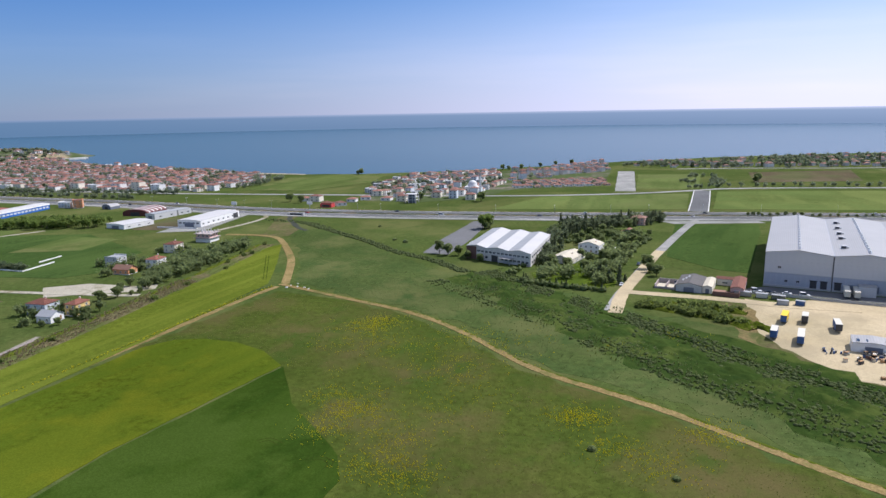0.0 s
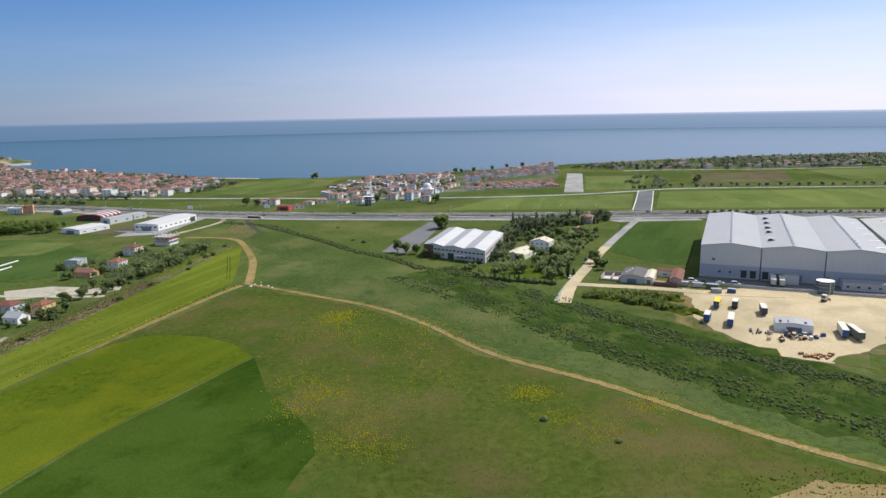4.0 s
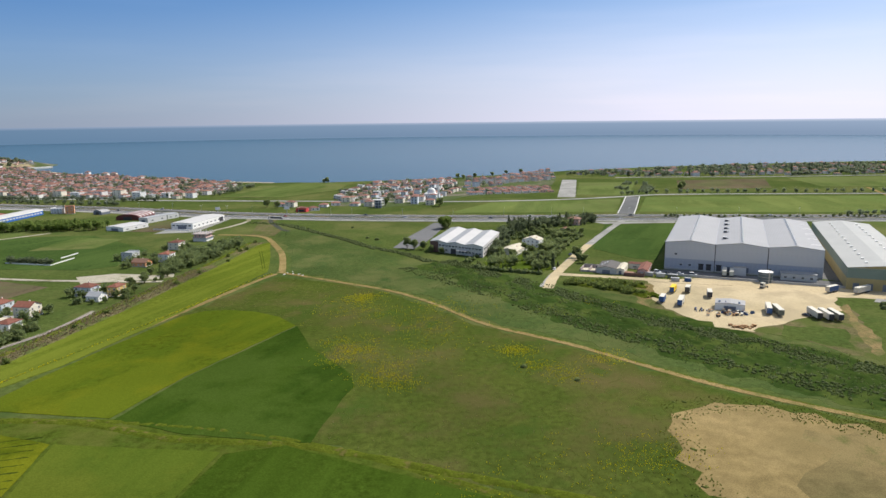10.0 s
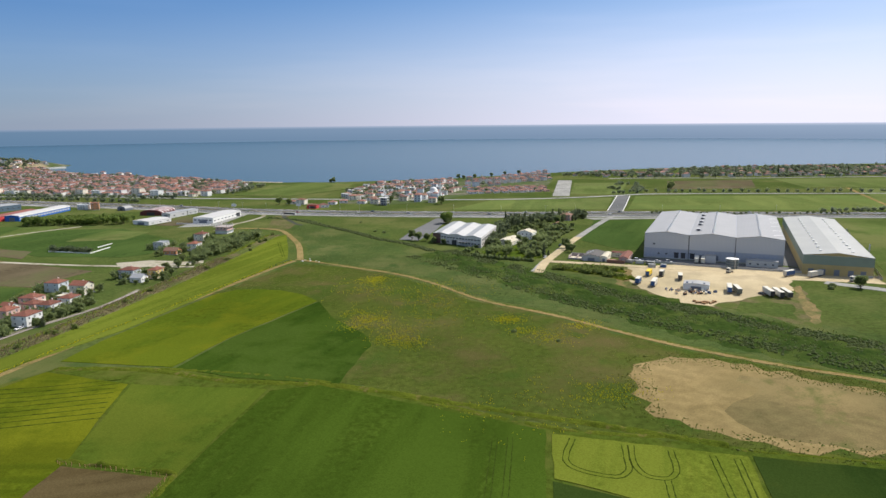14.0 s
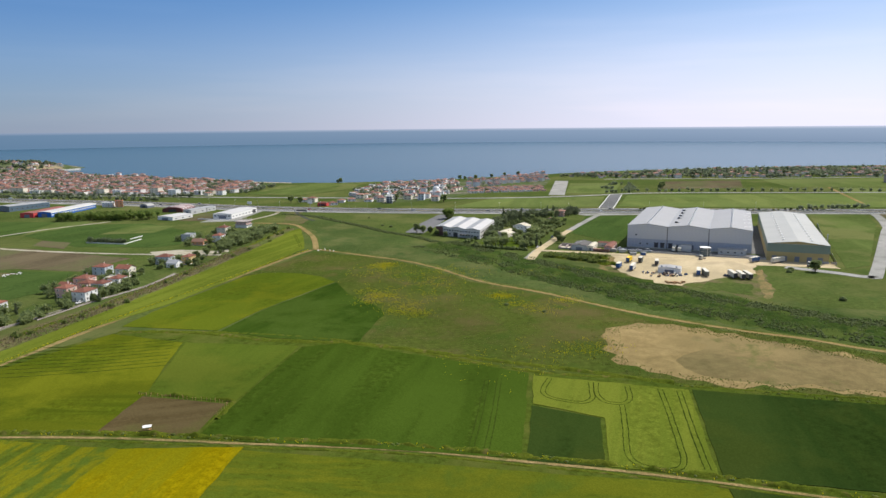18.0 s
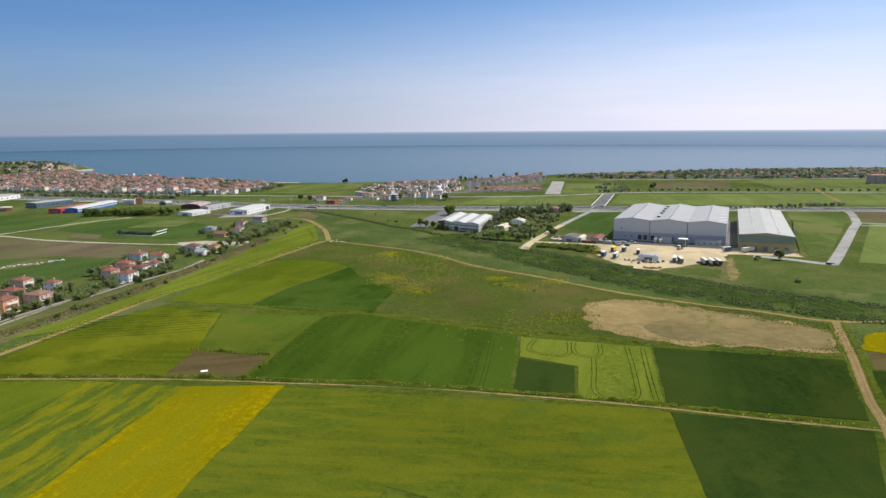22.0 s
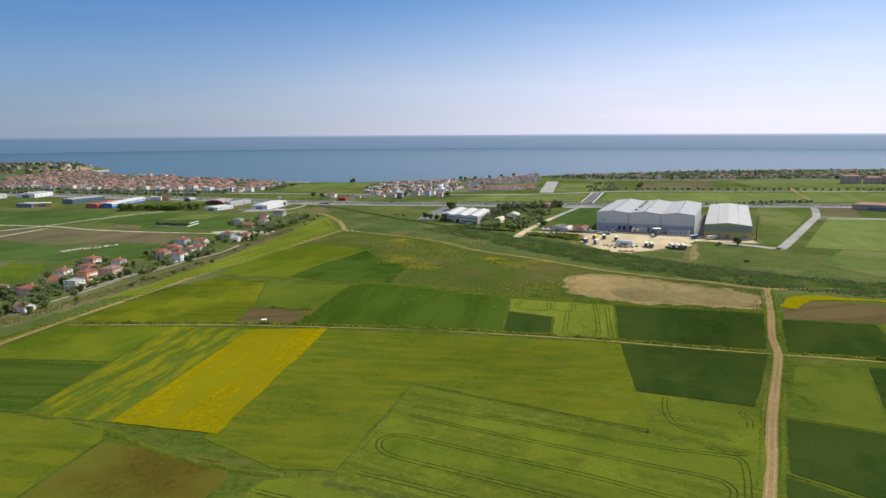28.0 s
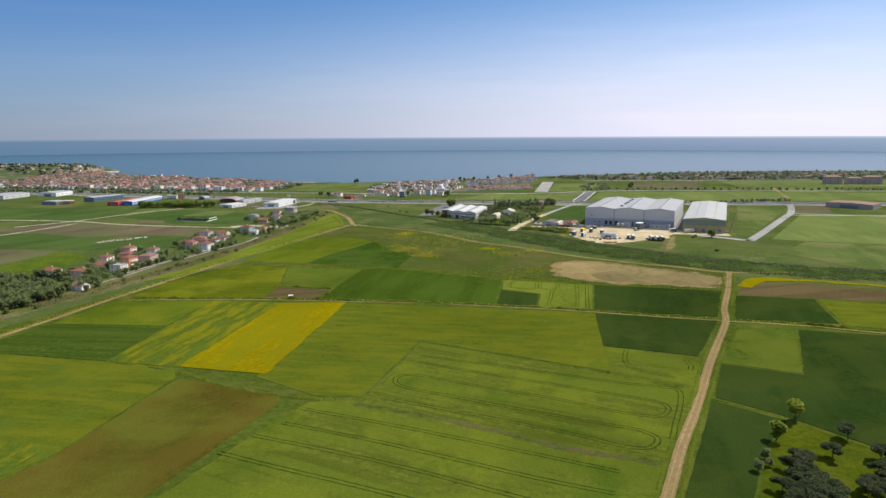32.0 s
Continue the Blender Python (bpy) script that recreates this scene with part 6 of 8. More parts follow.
for x, y, w, fl in ((800, 892, 30, 5), (838, 886, 26, 4), (872, 880, 32, 5)):
    house(pose(x, y, 0, 0, 0, -6), w, 15, fl, "taupe_wall", "brown_tile", "large brown brick apartment block near the coast", "hip", seed=fl, full=False, category="apartment block", group="coast apartment blocks", name="apartment_block")

# ---- plants ----
def soup(name, verts, faces, material, parent=None):
    """A mesh from arrays of corners (n, 3) and faces (k, 3 or 4)."""
    me = bpy.data.meshes.new(name)
    verts, faces = np.asarray(verts, np.float32), np.asarray(faces, np.int32)
    me.vertices.add(len(verts))
    me.vertices.foreach_set("co", verts.ravel())
    me.loops.add(faces.size)
    me.loops.foreach_set("vertex_index", faces.ravel())
    me.polygons.add(len(faces))
    me.polygons.foreach_set("loop_start", np.arange(0, faces.size, faces.shape[1], dtype=np.int32))
    me.update(calc_edges=True)
    for mat in (material if isinstance(material, (list, tuple)) else [material]):
        me.materials.append(MATS[mat])
    ob = new(name, me)
    if parent:
        ob.parent = parent
    return ob


def leaf_cards(centres, sizes, rng, upright=0.0):
    """Small bent leaf sprays, one quad each, turned at random."""
    n = len(centres)
    a = rng.normal(size=(n, 3))
    a[:, 2] *= 1 - upright
    a /= np.linalg.norm(a, axis=1, keepdims=True)
    b = np.cross(a, rng.normal(size=(n, 3)))
    b /= np.linalg.norm(b, axis=1, keepdims=True) + 1e-9
    s = sizes[:, None]
    v = np.stack([centres - a * s - b * s * 0.5, centres + a * s * 0.2 - b * s * 0.75, centres + a * s + b * s * 0.4, centres - a * s * 0.1 + b * s * 0.8], 1).reshape(-1, 3)
    return v, np.arange(4 * n).reshape(n, 4)


def lumps(centres, radii, rng, squash=0.75, rough=0.28, fine=2):
    """Lumpy low-poly masses of foliage, one island each."""
    bm = bmesh.new()
    bmesh.ops.create_icosphere(bm, subdivisions=fine, radius=1)
    base = np.array([v.co[:] for v in bm.verts])
    tri = np.array([[v.index for v in f.verts] for f in bm.faces])
    bm.free()
    vs, fs = [], []
    for k, (c, r) in enumerate(zip(centres, radii)):
        w = 1 + rng.uniform(-rough, rough, size=(len(base), 1))
        vs.append(np.asarray(c) + base * w * np.asarray((r, r, r * squash)))
        fs.append(tri + len(base) * k)
    return np.concatenate(vs), np.concatenate(fs)


def tree(name, m, height, spread, trunk_h, leaf, label, shape="round", cards=420, seed=0, category="tree", leaf_size=0.42):
    rng = np.random.default_rng(seed)
    t = thing(name, m, label, category)
    bm = drum(0.035 * height, 0, trunk_h + 0.4 * (height - trunk_h), 8, 0.012 * height)
    for k in range(5):
        a, z = 2 * math.pi * k / 5 + rng.uniform(-0.4, 0.4), trunk_h * rng.uniform(0.75, 1.15)
        limb = drum(0.014 * height, 0, spread * 0.75, 5, 0.004 * height)
        bmesh.ops.transform(limb, matrix=pose(0, 0, z) @ Matrix.Rotation(a, 4, "Z") @ Matrix.Rotation(radians(52), 4, "Y"), verts=limb.verts)
        me = bpy.data.meshes.new("limb")
        limb.to_mesh(me)
        limb.free()
        bm.from_mesh(me)
        bpy.data.meshes.remove(me)
    part("trunk", bm, "bark", t)
    ch = height - trunk_h
    lobes = []
    if shape == "round":
        for k in range(9):
            a, rr = rng.uniform(0, 2 * math.pi), spread * rng.uniform(0.2, 0.62)
            lobes.append((rr * math.cos(a), rr * math.sin(a), trunk_h + ch * rng.uniform(0.25, 0.78), spread * rng.uniform(0.34, 0.52)))
        lobes.append((0, 0, trunk_h + ch * 0.72, spread * 0.5))
    elif shape == "umbrella":
        for k in range(12):
            a, rr = rng.uniform(0, 2 * math.pi), spread * math.sqrt(rng.uniform(0.0, 0.62))
            lobes.append((rr * math.cos(a), rr * math.sin(a), trunk_h + ch * (0.62 - 0.35 * (rr / spread) ** 2), spread * rng.uniform(0.28, 0.4)))
    else:
        for k in range(9):
            f = k / 8
            lobes.append((rng.uniform(-0.1, 0.1) * spread, rng.uniform(-0.1, 0.1) * spread, trunk_h + ch * (0.06 + 0.86 * f), spread * (1.0 - 0.8 * f) * (0.55 if f < 0.1 else 0.9)))
    cen = np.array([l_[:3] for l_ in lobes])
    rad = np.array([l_[3] for l_ in lobes])
    sq = 0.62 if shape == "umbrella" else (1.5 if shape == "spire" else 0.85)
    v0, f0 = lumps(cen, rad * (0.85 if shape == "umbrella" else 0.62), rng, sq, 0.22)
    cards = cards * 2
    pick = rng.integers(0, len(lobes), cards)
    d = rng.normal(size=(cards, 3))
    d /= np.linalg.norm(d, axis=1, keepdims=True)
    d[:, 2] = np.where(rng.random(cards) < 0.7, np.abs(d[:, 2]), d[:, 2])
    pos = cen[pick] + d * rad[pick][:, None] * rng.uniform(0.55, 1.08, (cards, 1)) * np.array((1, 1, sq))
    v1, f1 = leaf_cards(pos, rng.uniform(0.6, 1.3, cards) * leaf_size, rng)
    tri = np.concatenate([f1[:, [0, 1, 2]], f1[:, [0, 2, 3]]])
    soup("crown", np.concatenate([v0, v1]), np.concatenate([f0, tri + len(v0)]), leaf, t)
    return t


BROAD = [tree("tree", pose(117, 372 + 9 * k, 0), *spec, "leaf", "leafy green broadleaf tree with low crown", seed=k, cards=620, leaf_size=0.5) for k, spec in enumerate(((7.0, 3.6, 0.9), (5.6, 3.1, 0.6), (8.6, 4.3, 1.3)))]
LIGHT = [tree("tree", pose(-380 + 30 * k, 571 + 6 * k, 0), *spec, "leaf_light", "light green young broadleaf tree", seed=20 + k, cards=700, leaf_size=0.36) for k, spec in enumerate(((6.6, 3.1, 1.2), (5.6, 2.9, 1.0)))]
SPRING = [tree("tree", pose(100.4 - 14.5 * k, -172.6 - 14.1 * k, 0), *spec, "leaf_spring", "yellow-green broadleaf tree in young leaf", seed=120 + k, cards=900, leaf_size=0.36) for k, spec in enumerate(((8.4, 4.0, 0.9), (7.0, 3.5, 0.8)))]
PINE = [tree("pine_tree", pose(109 - 12.8 * k, -188.3 - 11.9 * k, 0), *spec, "pine_needle", "dark umbrella-shaped stone pine", "umbrella", 1100, 40 + k, leaf_size=0.34) for k, spec in enumerate(((6.2, 4.2, 1.9), (5.4, 3.4, 1.8)))]
SPIRE = [tree("conifer", pose(84 + 4 * k, 367 - 5.6 * k, 0), *spec, "needle", "dark narrow conifer with dense needles", "spire", 320, 60 + k, leaf_size=0.36) for k, spec in enumerate(((8.5, 2.6, 0.3), (7.0, 2.3, 0.3), (11.0, 2.3, 0.5)))]


def plant(kinds, spots, seed, lo=0.8, hi=1.2, group=""):
    r = random.Random(seed)
    for x, y in spots:
        s_ = r.uniform(lo, hi)
        o = copy_thing(r.choice(kinds), pose(x, y, 0, 0, 0, r.uniform(0, 360)) @ Matrix.Diagonal((s_, s_, s_ * r.uniform(0.9, 1.12), 1)))
        if group:
            tagged(o, group=group)


def strewn(poly, count, seed):
    r, out = random.Random(seed), []
    xs, ys = [p[0] for p in poly], [p[1] for p in poly]
    while len(out) < count:
        p = (r.uniform(min(xs), max(xs)), r.uniform(min(ys), max(ys)))
        if inside(p, poly):
            out.append(p)
    return out


def along(points, gap, seed, wander=1.0):
    r = random.Random(seed)
    return [(p[0] + r.uniform(-wander, wander), p[1] + r.uniform(-wander, wander)) for p in curve_through(points, gap)]


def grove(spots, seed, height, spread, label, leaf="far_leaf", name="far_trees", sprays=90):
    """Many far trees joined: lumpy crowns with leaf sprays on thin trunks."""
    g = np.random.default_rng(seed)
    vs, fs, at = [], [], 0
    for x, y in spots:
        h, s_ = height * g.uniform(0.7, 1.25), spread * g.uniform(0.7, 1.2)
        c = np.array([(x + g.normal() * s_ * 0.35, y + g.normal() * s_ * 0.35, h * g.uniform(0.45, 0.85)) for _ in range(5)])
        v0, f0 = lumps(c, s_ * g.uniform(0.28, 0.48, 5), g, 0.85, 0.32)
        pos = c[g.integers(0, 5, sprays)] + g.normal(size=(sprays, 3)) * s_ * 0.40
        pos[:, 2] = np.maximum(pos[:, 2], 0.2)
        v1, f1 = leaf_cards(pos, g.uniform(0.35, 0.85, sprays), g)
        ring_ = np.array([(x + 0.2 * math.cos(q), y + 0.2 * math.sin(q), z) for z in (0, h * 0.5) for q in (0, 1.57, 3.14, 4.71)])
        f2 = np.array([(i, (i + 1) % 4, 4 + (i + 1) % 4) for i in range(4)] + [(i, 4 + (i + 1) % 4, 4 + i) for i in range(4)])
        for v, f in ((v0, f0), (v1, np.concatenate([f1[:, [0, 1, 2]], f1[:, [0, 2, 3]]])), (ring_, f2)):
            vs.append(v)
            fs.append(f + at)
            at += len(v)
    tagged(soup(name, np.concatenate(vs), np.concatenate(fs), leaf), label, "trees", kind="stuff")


# ---- low growth, uncounted ----
def stuff(name, verts, faces, mat, label, category):
    return tagged(soup(name, verts, faces, mat), label, category, kind="stuff")


def tufts(spots, rng, height, width, blades=5):
    """Upright blades that splay from a point, for grass, reeds and flowers."""
    spots = np.asarray(spots, float)
    n = len(spots) * blades
    base = np.repeat(np.c_[spots, np.zeros(len(spots))], blades, 0)
    ang, lean = rng.uniform(0, 2 * np.pi, n), rng.uniform(0.15, 0.75, n)
    h = rng.uniform(0.6, 1.25, n) * np.repeat(rng.uniform(0.7, 1.3, len(spots)), blades) * height
    d = np.c_[np.cos(ang), np.sin(ang), np.zeros(n)]
    side = np.c_[-d[:, 1], d[:, 0], np.zeros(n)] * width * 0.5
    tip = base + d * (lean * h)[:, None] + np.c_[np.zeros((n, 2)), h]
    mid = base + d * (lean * h * 0.35)[:, None] + np.c_[np.zeros((n, 2)), h * 0.6]
    v = np.stack([base - side * 0.6 + d * 0.02, base + side * 0.6, mid + side, tip, mid - side], 1).reshape(-1, 3)
    k = np.arange(n)[:, None] * 5
    f = np.concatenate([k + np.array([[0, 1, 2]]), k + np.array([[0, 2, 4]]), k + np.array([[4, 2, 3]])])
    return v, f


def belt(points, width, count, rng, power=1.0):
    """Spots spread along a line of the plan, thicker towards its middle."""
    line = np.array(curve_through(points, 3.0))
    i = rng.integers(0, len(line) - 1, count)
    d = line[i + 1] - line[i]
    nrm = np.c_[d[:, 1], -d[:, 0]] / (np.linalg.norm(d, axis=1, keepdims=True) + 1e-9)
    off = rng.uniform(-1, 1, count)
    off = np.sign(off) * np.abs(off) ** power * width / 2
    return line[i] + d * rng.random((count, 1)) + nrm * off[:, None]


rng = np.random.default_rng(5)

# pine grove in the bright grass, with a few light trees
plant(PINE, strewn([(76, -207), (83.5, -200.5), (89.5, -202.5), (83.5, -212), (86, -229), (65, -229), (70, -215)], 40, 61) + strewn([(100, -211), (109.5, -202), (116, -200), (130, -222), (92, -229), (92.5, -221)], 40, 62), 1, 0.72, 0.98, "pines of the grove")
plant(BROAD, [(75.2, -199.2), (69.4, -206.4), (74.2, -203.8)], 2, 0.42, 0.55)
# gardens and hedges round the villas
plant(BROAD, [(70, 390.6), (79.8, 386.4), (88.2, 392), (90, 380), (98, 414), (84, 420), (63, 403.2), (57.4, 386.4), (111, 424), (118, 450), (128.8, 469), (102, 408), (86, 368), (94, 390), (134.4, 484.4), (120.4, 483), (140, 520.8), (98, 420), (86.8, 406), (88, 374)], 3, 0.7, 1.1, "garden trees")
plant(SPIRE, along([(42, 366.8), (50.4, 355.6), (72, 345), (81, 341)], 2.6, 4, 0.5), 5, 0.32, 0.5, "hedge conifers")
plant(SPIRE, [(61.6, 420), (64.4, 431.2), (68.6, 443.8), (72.8, 455), (89.6, 375.2), (81.2, 366.8), (96.6, 361.2), (54.6, 406), (57.4, 414.4)], 6, 0.6, 0.9, "garden conifers")
plant(SPIRE, strewn([(86.8, 492.8), (92.4, 554.4), (187.6, 576.8), (176.4, 546), (137.2, 529.2)], 80, 7), 8, 0.55, 0.95, "pine belt by the highway")
plant(BROAD, strewn([(86.8, 462), (95.2, 504), (140, 525), (120.4, 473.2)], 33, 9), 10, 0.55, 0.85, "orchard trees")
plant(BROAD, along([(83, 354), (93, 378), (114, 430), (148, 492)], 9, 11, 1.0), 12, 0.45, 0.75, "trees along the side road")
plant(BROAD, [(30.8, 532), (33.6, 537.6), (29.4, 540.4), (0, 436.8), (-5.6, 442.4), (7, 435.4), (12.6, 422.8), (19.6, 417.2), (260.4, 240.8), (264.6, 246.4)], 13, 0.6, 1.0)
p = np.concatenate([belt([(40, 366), (50, 356), (72, 345), (81, 341)], 4.5, 240, rng), belt([(36, 382), (44, 398), (60, 440), (74, 470)], 5, 160, rng), belt([(84, 356), (96, 384), (118, 430), (146, 484)], 4, 170, rng), belt([(88, 470), (92, 540), (130, 565), (180, 574)], 16, 420, rng)])
p = p[::2]
v, f = lumps(np.c_[p, rng.uniform(0.5, 1.6, len(p))], rng.uniform(0.7, 1.4, len(p)), rng, 1.0, 0.35)
stuff("hedge", v, f, "leaf", "dense dark hedge round the villa gardens", "hedge")
grove(along([(-299, 421), (-280, 415), (-264, 410)], 2.2, 93, 0.8), 94, 3.4, 2.2, "dark clipped hedge behind the white field wall", "needle", "hedge_trees", 110)
# dense garden and bank growth, crowns grown into one another
grove(strewn([(-172, 366), (-164, 356), (-150, 420), (-140, 470), (-146, 492), (-160, 470), (-178, 425)], 85, 71), 72, 5.0, 3.0, "overgrown trees and scrub on the bank", "leaf", "bank_trees", 150)
grove([(x + dx, y + dy) for k, (x, y, *_r) in enumerate(HOUSES[:29]) for dx, dy in (((9, 3), (-9, -4), (8, -9)), ((8, 6), (-10, 3), (-7, -8)))[k % 2]], 73, 4.4, 2.7, "garden shrubs and fruit trees round the village houses", "leaf", "garden_trees", 150)
grove(strewn([(-262, 60), (-250, 50), (-226, 130), (-206, 190), (-186, 240), (-196, 252), (-216, 200), (-236, 150), (-250, 110)], 46, 91), 92, 3.6, 2.3, "garden trees and shrubs along the village lane", "leaf", "garden_trees", 150)
grove(strewn([(-318, 86), (-312, 26), (-266, -12), (-248, 30), (-240, 70), (-250, 88), (-256, 66), (-275, 60), (-292, 84)], 70, 74), 75, 6.0, 3.4, "dense dark trees at the end of the village", "leaf", "village_trees", 150)
grove(strewn([(-402, 562), (-300, 566), (-294, 588), (-330, 594), (-402, 584)], 80, 76), 77, 8.6, 2.9, "dense poplar clump on the plain", "leaf_light", "poplar_clump", 110)
grove(strewn([(48, 380), (52, 366), (82, 348), (88, 356), (98, 386), (118, 432), (142, 484), (134, 500), (108, 452), (100, 420), (94, 384), (76, 386), (60, 400)], 40, 78), 79, 5.0, 3.5, "garden trees round the villa and hall", "leaf", "garden_trees", 150)
grove(strewn([(56, 404), (62, 402), (76, 452), (90, 500), (80, 512), (66, 460)], 40, 80), 81, 5.6, 2.7, "dark garden trees beside the factory", "needle", "garden_trees", 150)
grove(strewn([(88, 512), (94, 552), (186, 575), (178, 550), (140, 532)], 90, 82), 83, 6.0, 2.6, "pine belt beside the highway", "needle", "pine_belt", 130)
grove(along([(446, 573), (484, 570), (530, 575)], 5, 84, 2), 85, 4.0, 2.6, "dark hedge trees along the highway")
grove(along([(-1000, 936), (-800, 884), (-640, 846), (-500, 812), (-360, 770)], 7, 86, 4), 87, 4.5, 3.0, "scrub along the highway embankment")
plant(LIGHT, [(31, 536), (33, 540), (28, 534)], 88, 1.7, 2.1)
# village row
plant(BROAD, [(x + dx, y + dy) for (x, y, *_r) in HOUSES[:24] for dx, dy in ((7.5, -7), (-8, 6))], 14, 0.42, 0.78, "village garden trees")
plant(BROAD, strewn([(-190.4, 287), (-176.4, 301), (-165.2, 350), (-145.6, 420), (-156.8, 448), (-179.2, 420), (-182, 336)], 26, 15), 16, 0.45, 0.85, "trees of the overgrown bank")
plant(BROAD, strewn([(-315, 84), (-310.8, 28), (-263.2, -2.8), (-246.4, 56), (-235.2, 86.8), (-254.8, 126)], 78, 17), 18, 0.6, 1.0, "trees round the end of the village")
plant(SPIRE, [(-280, 70), (-274.4, 58.8), (-288.4, 81.2), (-200.2, 221.2), (-197.4, 204.4), (-231, 179.2), (-221.2, 203)], 19, 0.5, 0.8)
plant(LIGHT, along([(-399, 567), (-366.8, 571.2), (-336, 576.8), (-299.6, 574)], 4.5, 20, 2.5) + along([(-396.2, 575.4), (-364, 579.6), (-333.2, 585.2)], 4.5, 21, 2.5), 22, 1.0, 1.4, "poplar row on the plain")
grove(along([(-532, 845.6), (-420, 820.4), (-322, 803.6)], 6, 23, 2) + along([(-896, 966), (-700, 910), (-532, 848.4)], 7, 24, 3), 25, 6.5, 3.4, "trees between highway and seaside town")
grove(along([(-266, 861), (-249.2, 917), (-238, 980)], 5, 26, 4) + FREE, 27, 6.0, 3.0, "garden trees between the town houses")
grove(along([(280, 784), (364, 792.4), (560, 767.2), (784, 730.8)], 11, 28, 2) + strewn([(322, 784), (364, 896), (336, 952), (287, 840)], 28, 29), 30, 5.0, 2.8, "roadside trees beyond the highway")
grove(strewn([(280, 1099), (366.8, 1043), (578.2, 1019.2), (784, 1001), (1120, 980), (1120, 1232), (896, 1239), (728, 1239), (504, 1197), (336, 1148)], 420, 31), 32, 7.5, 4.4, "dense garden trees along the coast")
plant(SPIRE, strewn([(280, 1099), (366.8, 1043), (784, 1001), (1120, 980), (896, 1239), (504, 1197)], 18, 33), 34, 1.1, 1.5, "coast cypresses")
plant(BROAD, [(-128.8, 1029), (-134.4, 1026.2), (380.8, 840), (386.4, 845.6), (86.8, 1064), (98, 1072.4), (117.6, 1078), (154, 1120), (182, 1141), (210, 1150.8), (-42, 728), (-28, 716.8), (35, 700), (-154, 711.2), (-168, 721)], 35, 1.0, 1.5)
plant(BROAD, along([(257.6, 576.8), (350, 562.8), (462, 551.6)], 6, 36, 1.0), 37, 0.35, 0.55, "highway hedge")


DITCH = [(-123, 578), (-86, 528), (-59, 490), (-35, 450), (-12, 425), (10, 388)]
YARD_EDGE = [(128.8, 274.4), (130.2, 253.4), (140, 219.8), (155.4, 210), (180.6, 222.6), (219.8, 238), (232.4, 266), (145.6, 329)]
g = np.random.default_rng(23)


def patchy(spots, size, least, seed):
    """Of these spots, the ones that lie in the thicker patches."""
    return spots[[noise.noise(Vector((q[0] * size, q[1] * size, seed))) > least and not inside(q, YARD_EDGE) for q in spots]]


p = patchy(np.concatenate([belt(REEDS, 48, 9000, g), belt([(x + 10, y + 9) for x, y in REEDS], 14, 3600, g)]), 0.06, -0.12, 3)
v, f = lumps(np.c_[p, np.full(len(p), 0.15)], g.uniform(0.35, 1.0, len(p)), g, 0.7, 0.4, 1)
stuff("reed_clumps", v, f, "reed", "rounded dark clumps of reeds and brambles", "reeds")
p = patchy(belt(REEDS, 48, 7000, g), 0.045, -0.1, 8)
v, f = tufts(p, g, 0.9, 0.34, 5)
stuff("reeds", v, f, "reed", "tall dark green reeds along the brook", "reeds")
p = patchy(belt(REEDS, 56, 1300, g), 0.05, 0.12, 15)
v, f = tufts(p, g, 0.8, 0.32, 6)
stuff("pale_weeds", v, f, "grass", "pale yellow-green weeds among the reeds", "weeds")
p = np.concatenate([belt(DITCH, 7, 900, g), belt([(-160, 600), (-123, 578), (-100, 548)], 10, 160, g)])
v, f = lumps(np.c_[p, np.full(len(p), 0.1)], g.uniform(0.5, 1.2, len(p)), g, 0.85, 0.4, 1)
stuff("ditch_growth", v, f, "reed", "dark rank growth in the ditch", "reeds")
for k, (pts, w, h) in enumerate((([(92.4, 316), (109.2, 302), (124, 288), (130, 276)], 9, 1.9), ([(108, 318), (122, 308), (136, 298)], 6, 1.6), ([(118, 296), (132, 284), (136, 272)], 5, 2.0))):
    berm("bushes", pts, w, h, "weed_green", "rounded bushes below the gravel road", "bushes", 40 + k, 0.8, 12, 1.1)
g = np.random.default_rng(17)
p = np.concatenate([belt([(92.4, 316), (109.2, 302), (128.8, 284)], 9, 46, g), belt([(112, 316), (134, 298)], 6, 22, g)])
grove([tuple(q) for q in p], 18, 1.7, 1.8, "loose bushes below the gravel road", "shrub", "bush_clump", 120)
# weeds on the bank below the village
BANK = [(-260.4, -14), (-232.4, 56), (-207.2, 126), (-182, 210), (-162.4, 301), (-145.6, 385), (-131.6, 483)]
for k, (off, w, h) in enumerate(((-5, 3.5, 0.8), (0, 3, 0.6), (4.5, 3, 0.7))):
    berm("bank_weeds", [(x + off, y) for x, y in BANK], w, h, ("weed_green", "weedy_bank", "weedy_bank")[k], "weedy scrub on the bank", "weeds", 50 + k, 1.2, 7, 1.2)
g = np.random.default_rng(19)
grove([tuple(q) for q in belt(BANK, 13, 22, g)], 20, 1.6, 1.5, "single bushes on the bank", "shrub", "bush_clump", 80)
p = belt([(-252, 14), (-224, 84), (-196, 161), (-170.8, 266), (-148.4, 378)], 13, 3600, rng)
v, f = tufts(p, rng, 0.8, 0.3, 6)
stuff("dry_weeds", v, f, "dry_weed", "dry brown weeds on the bank", "weeds")
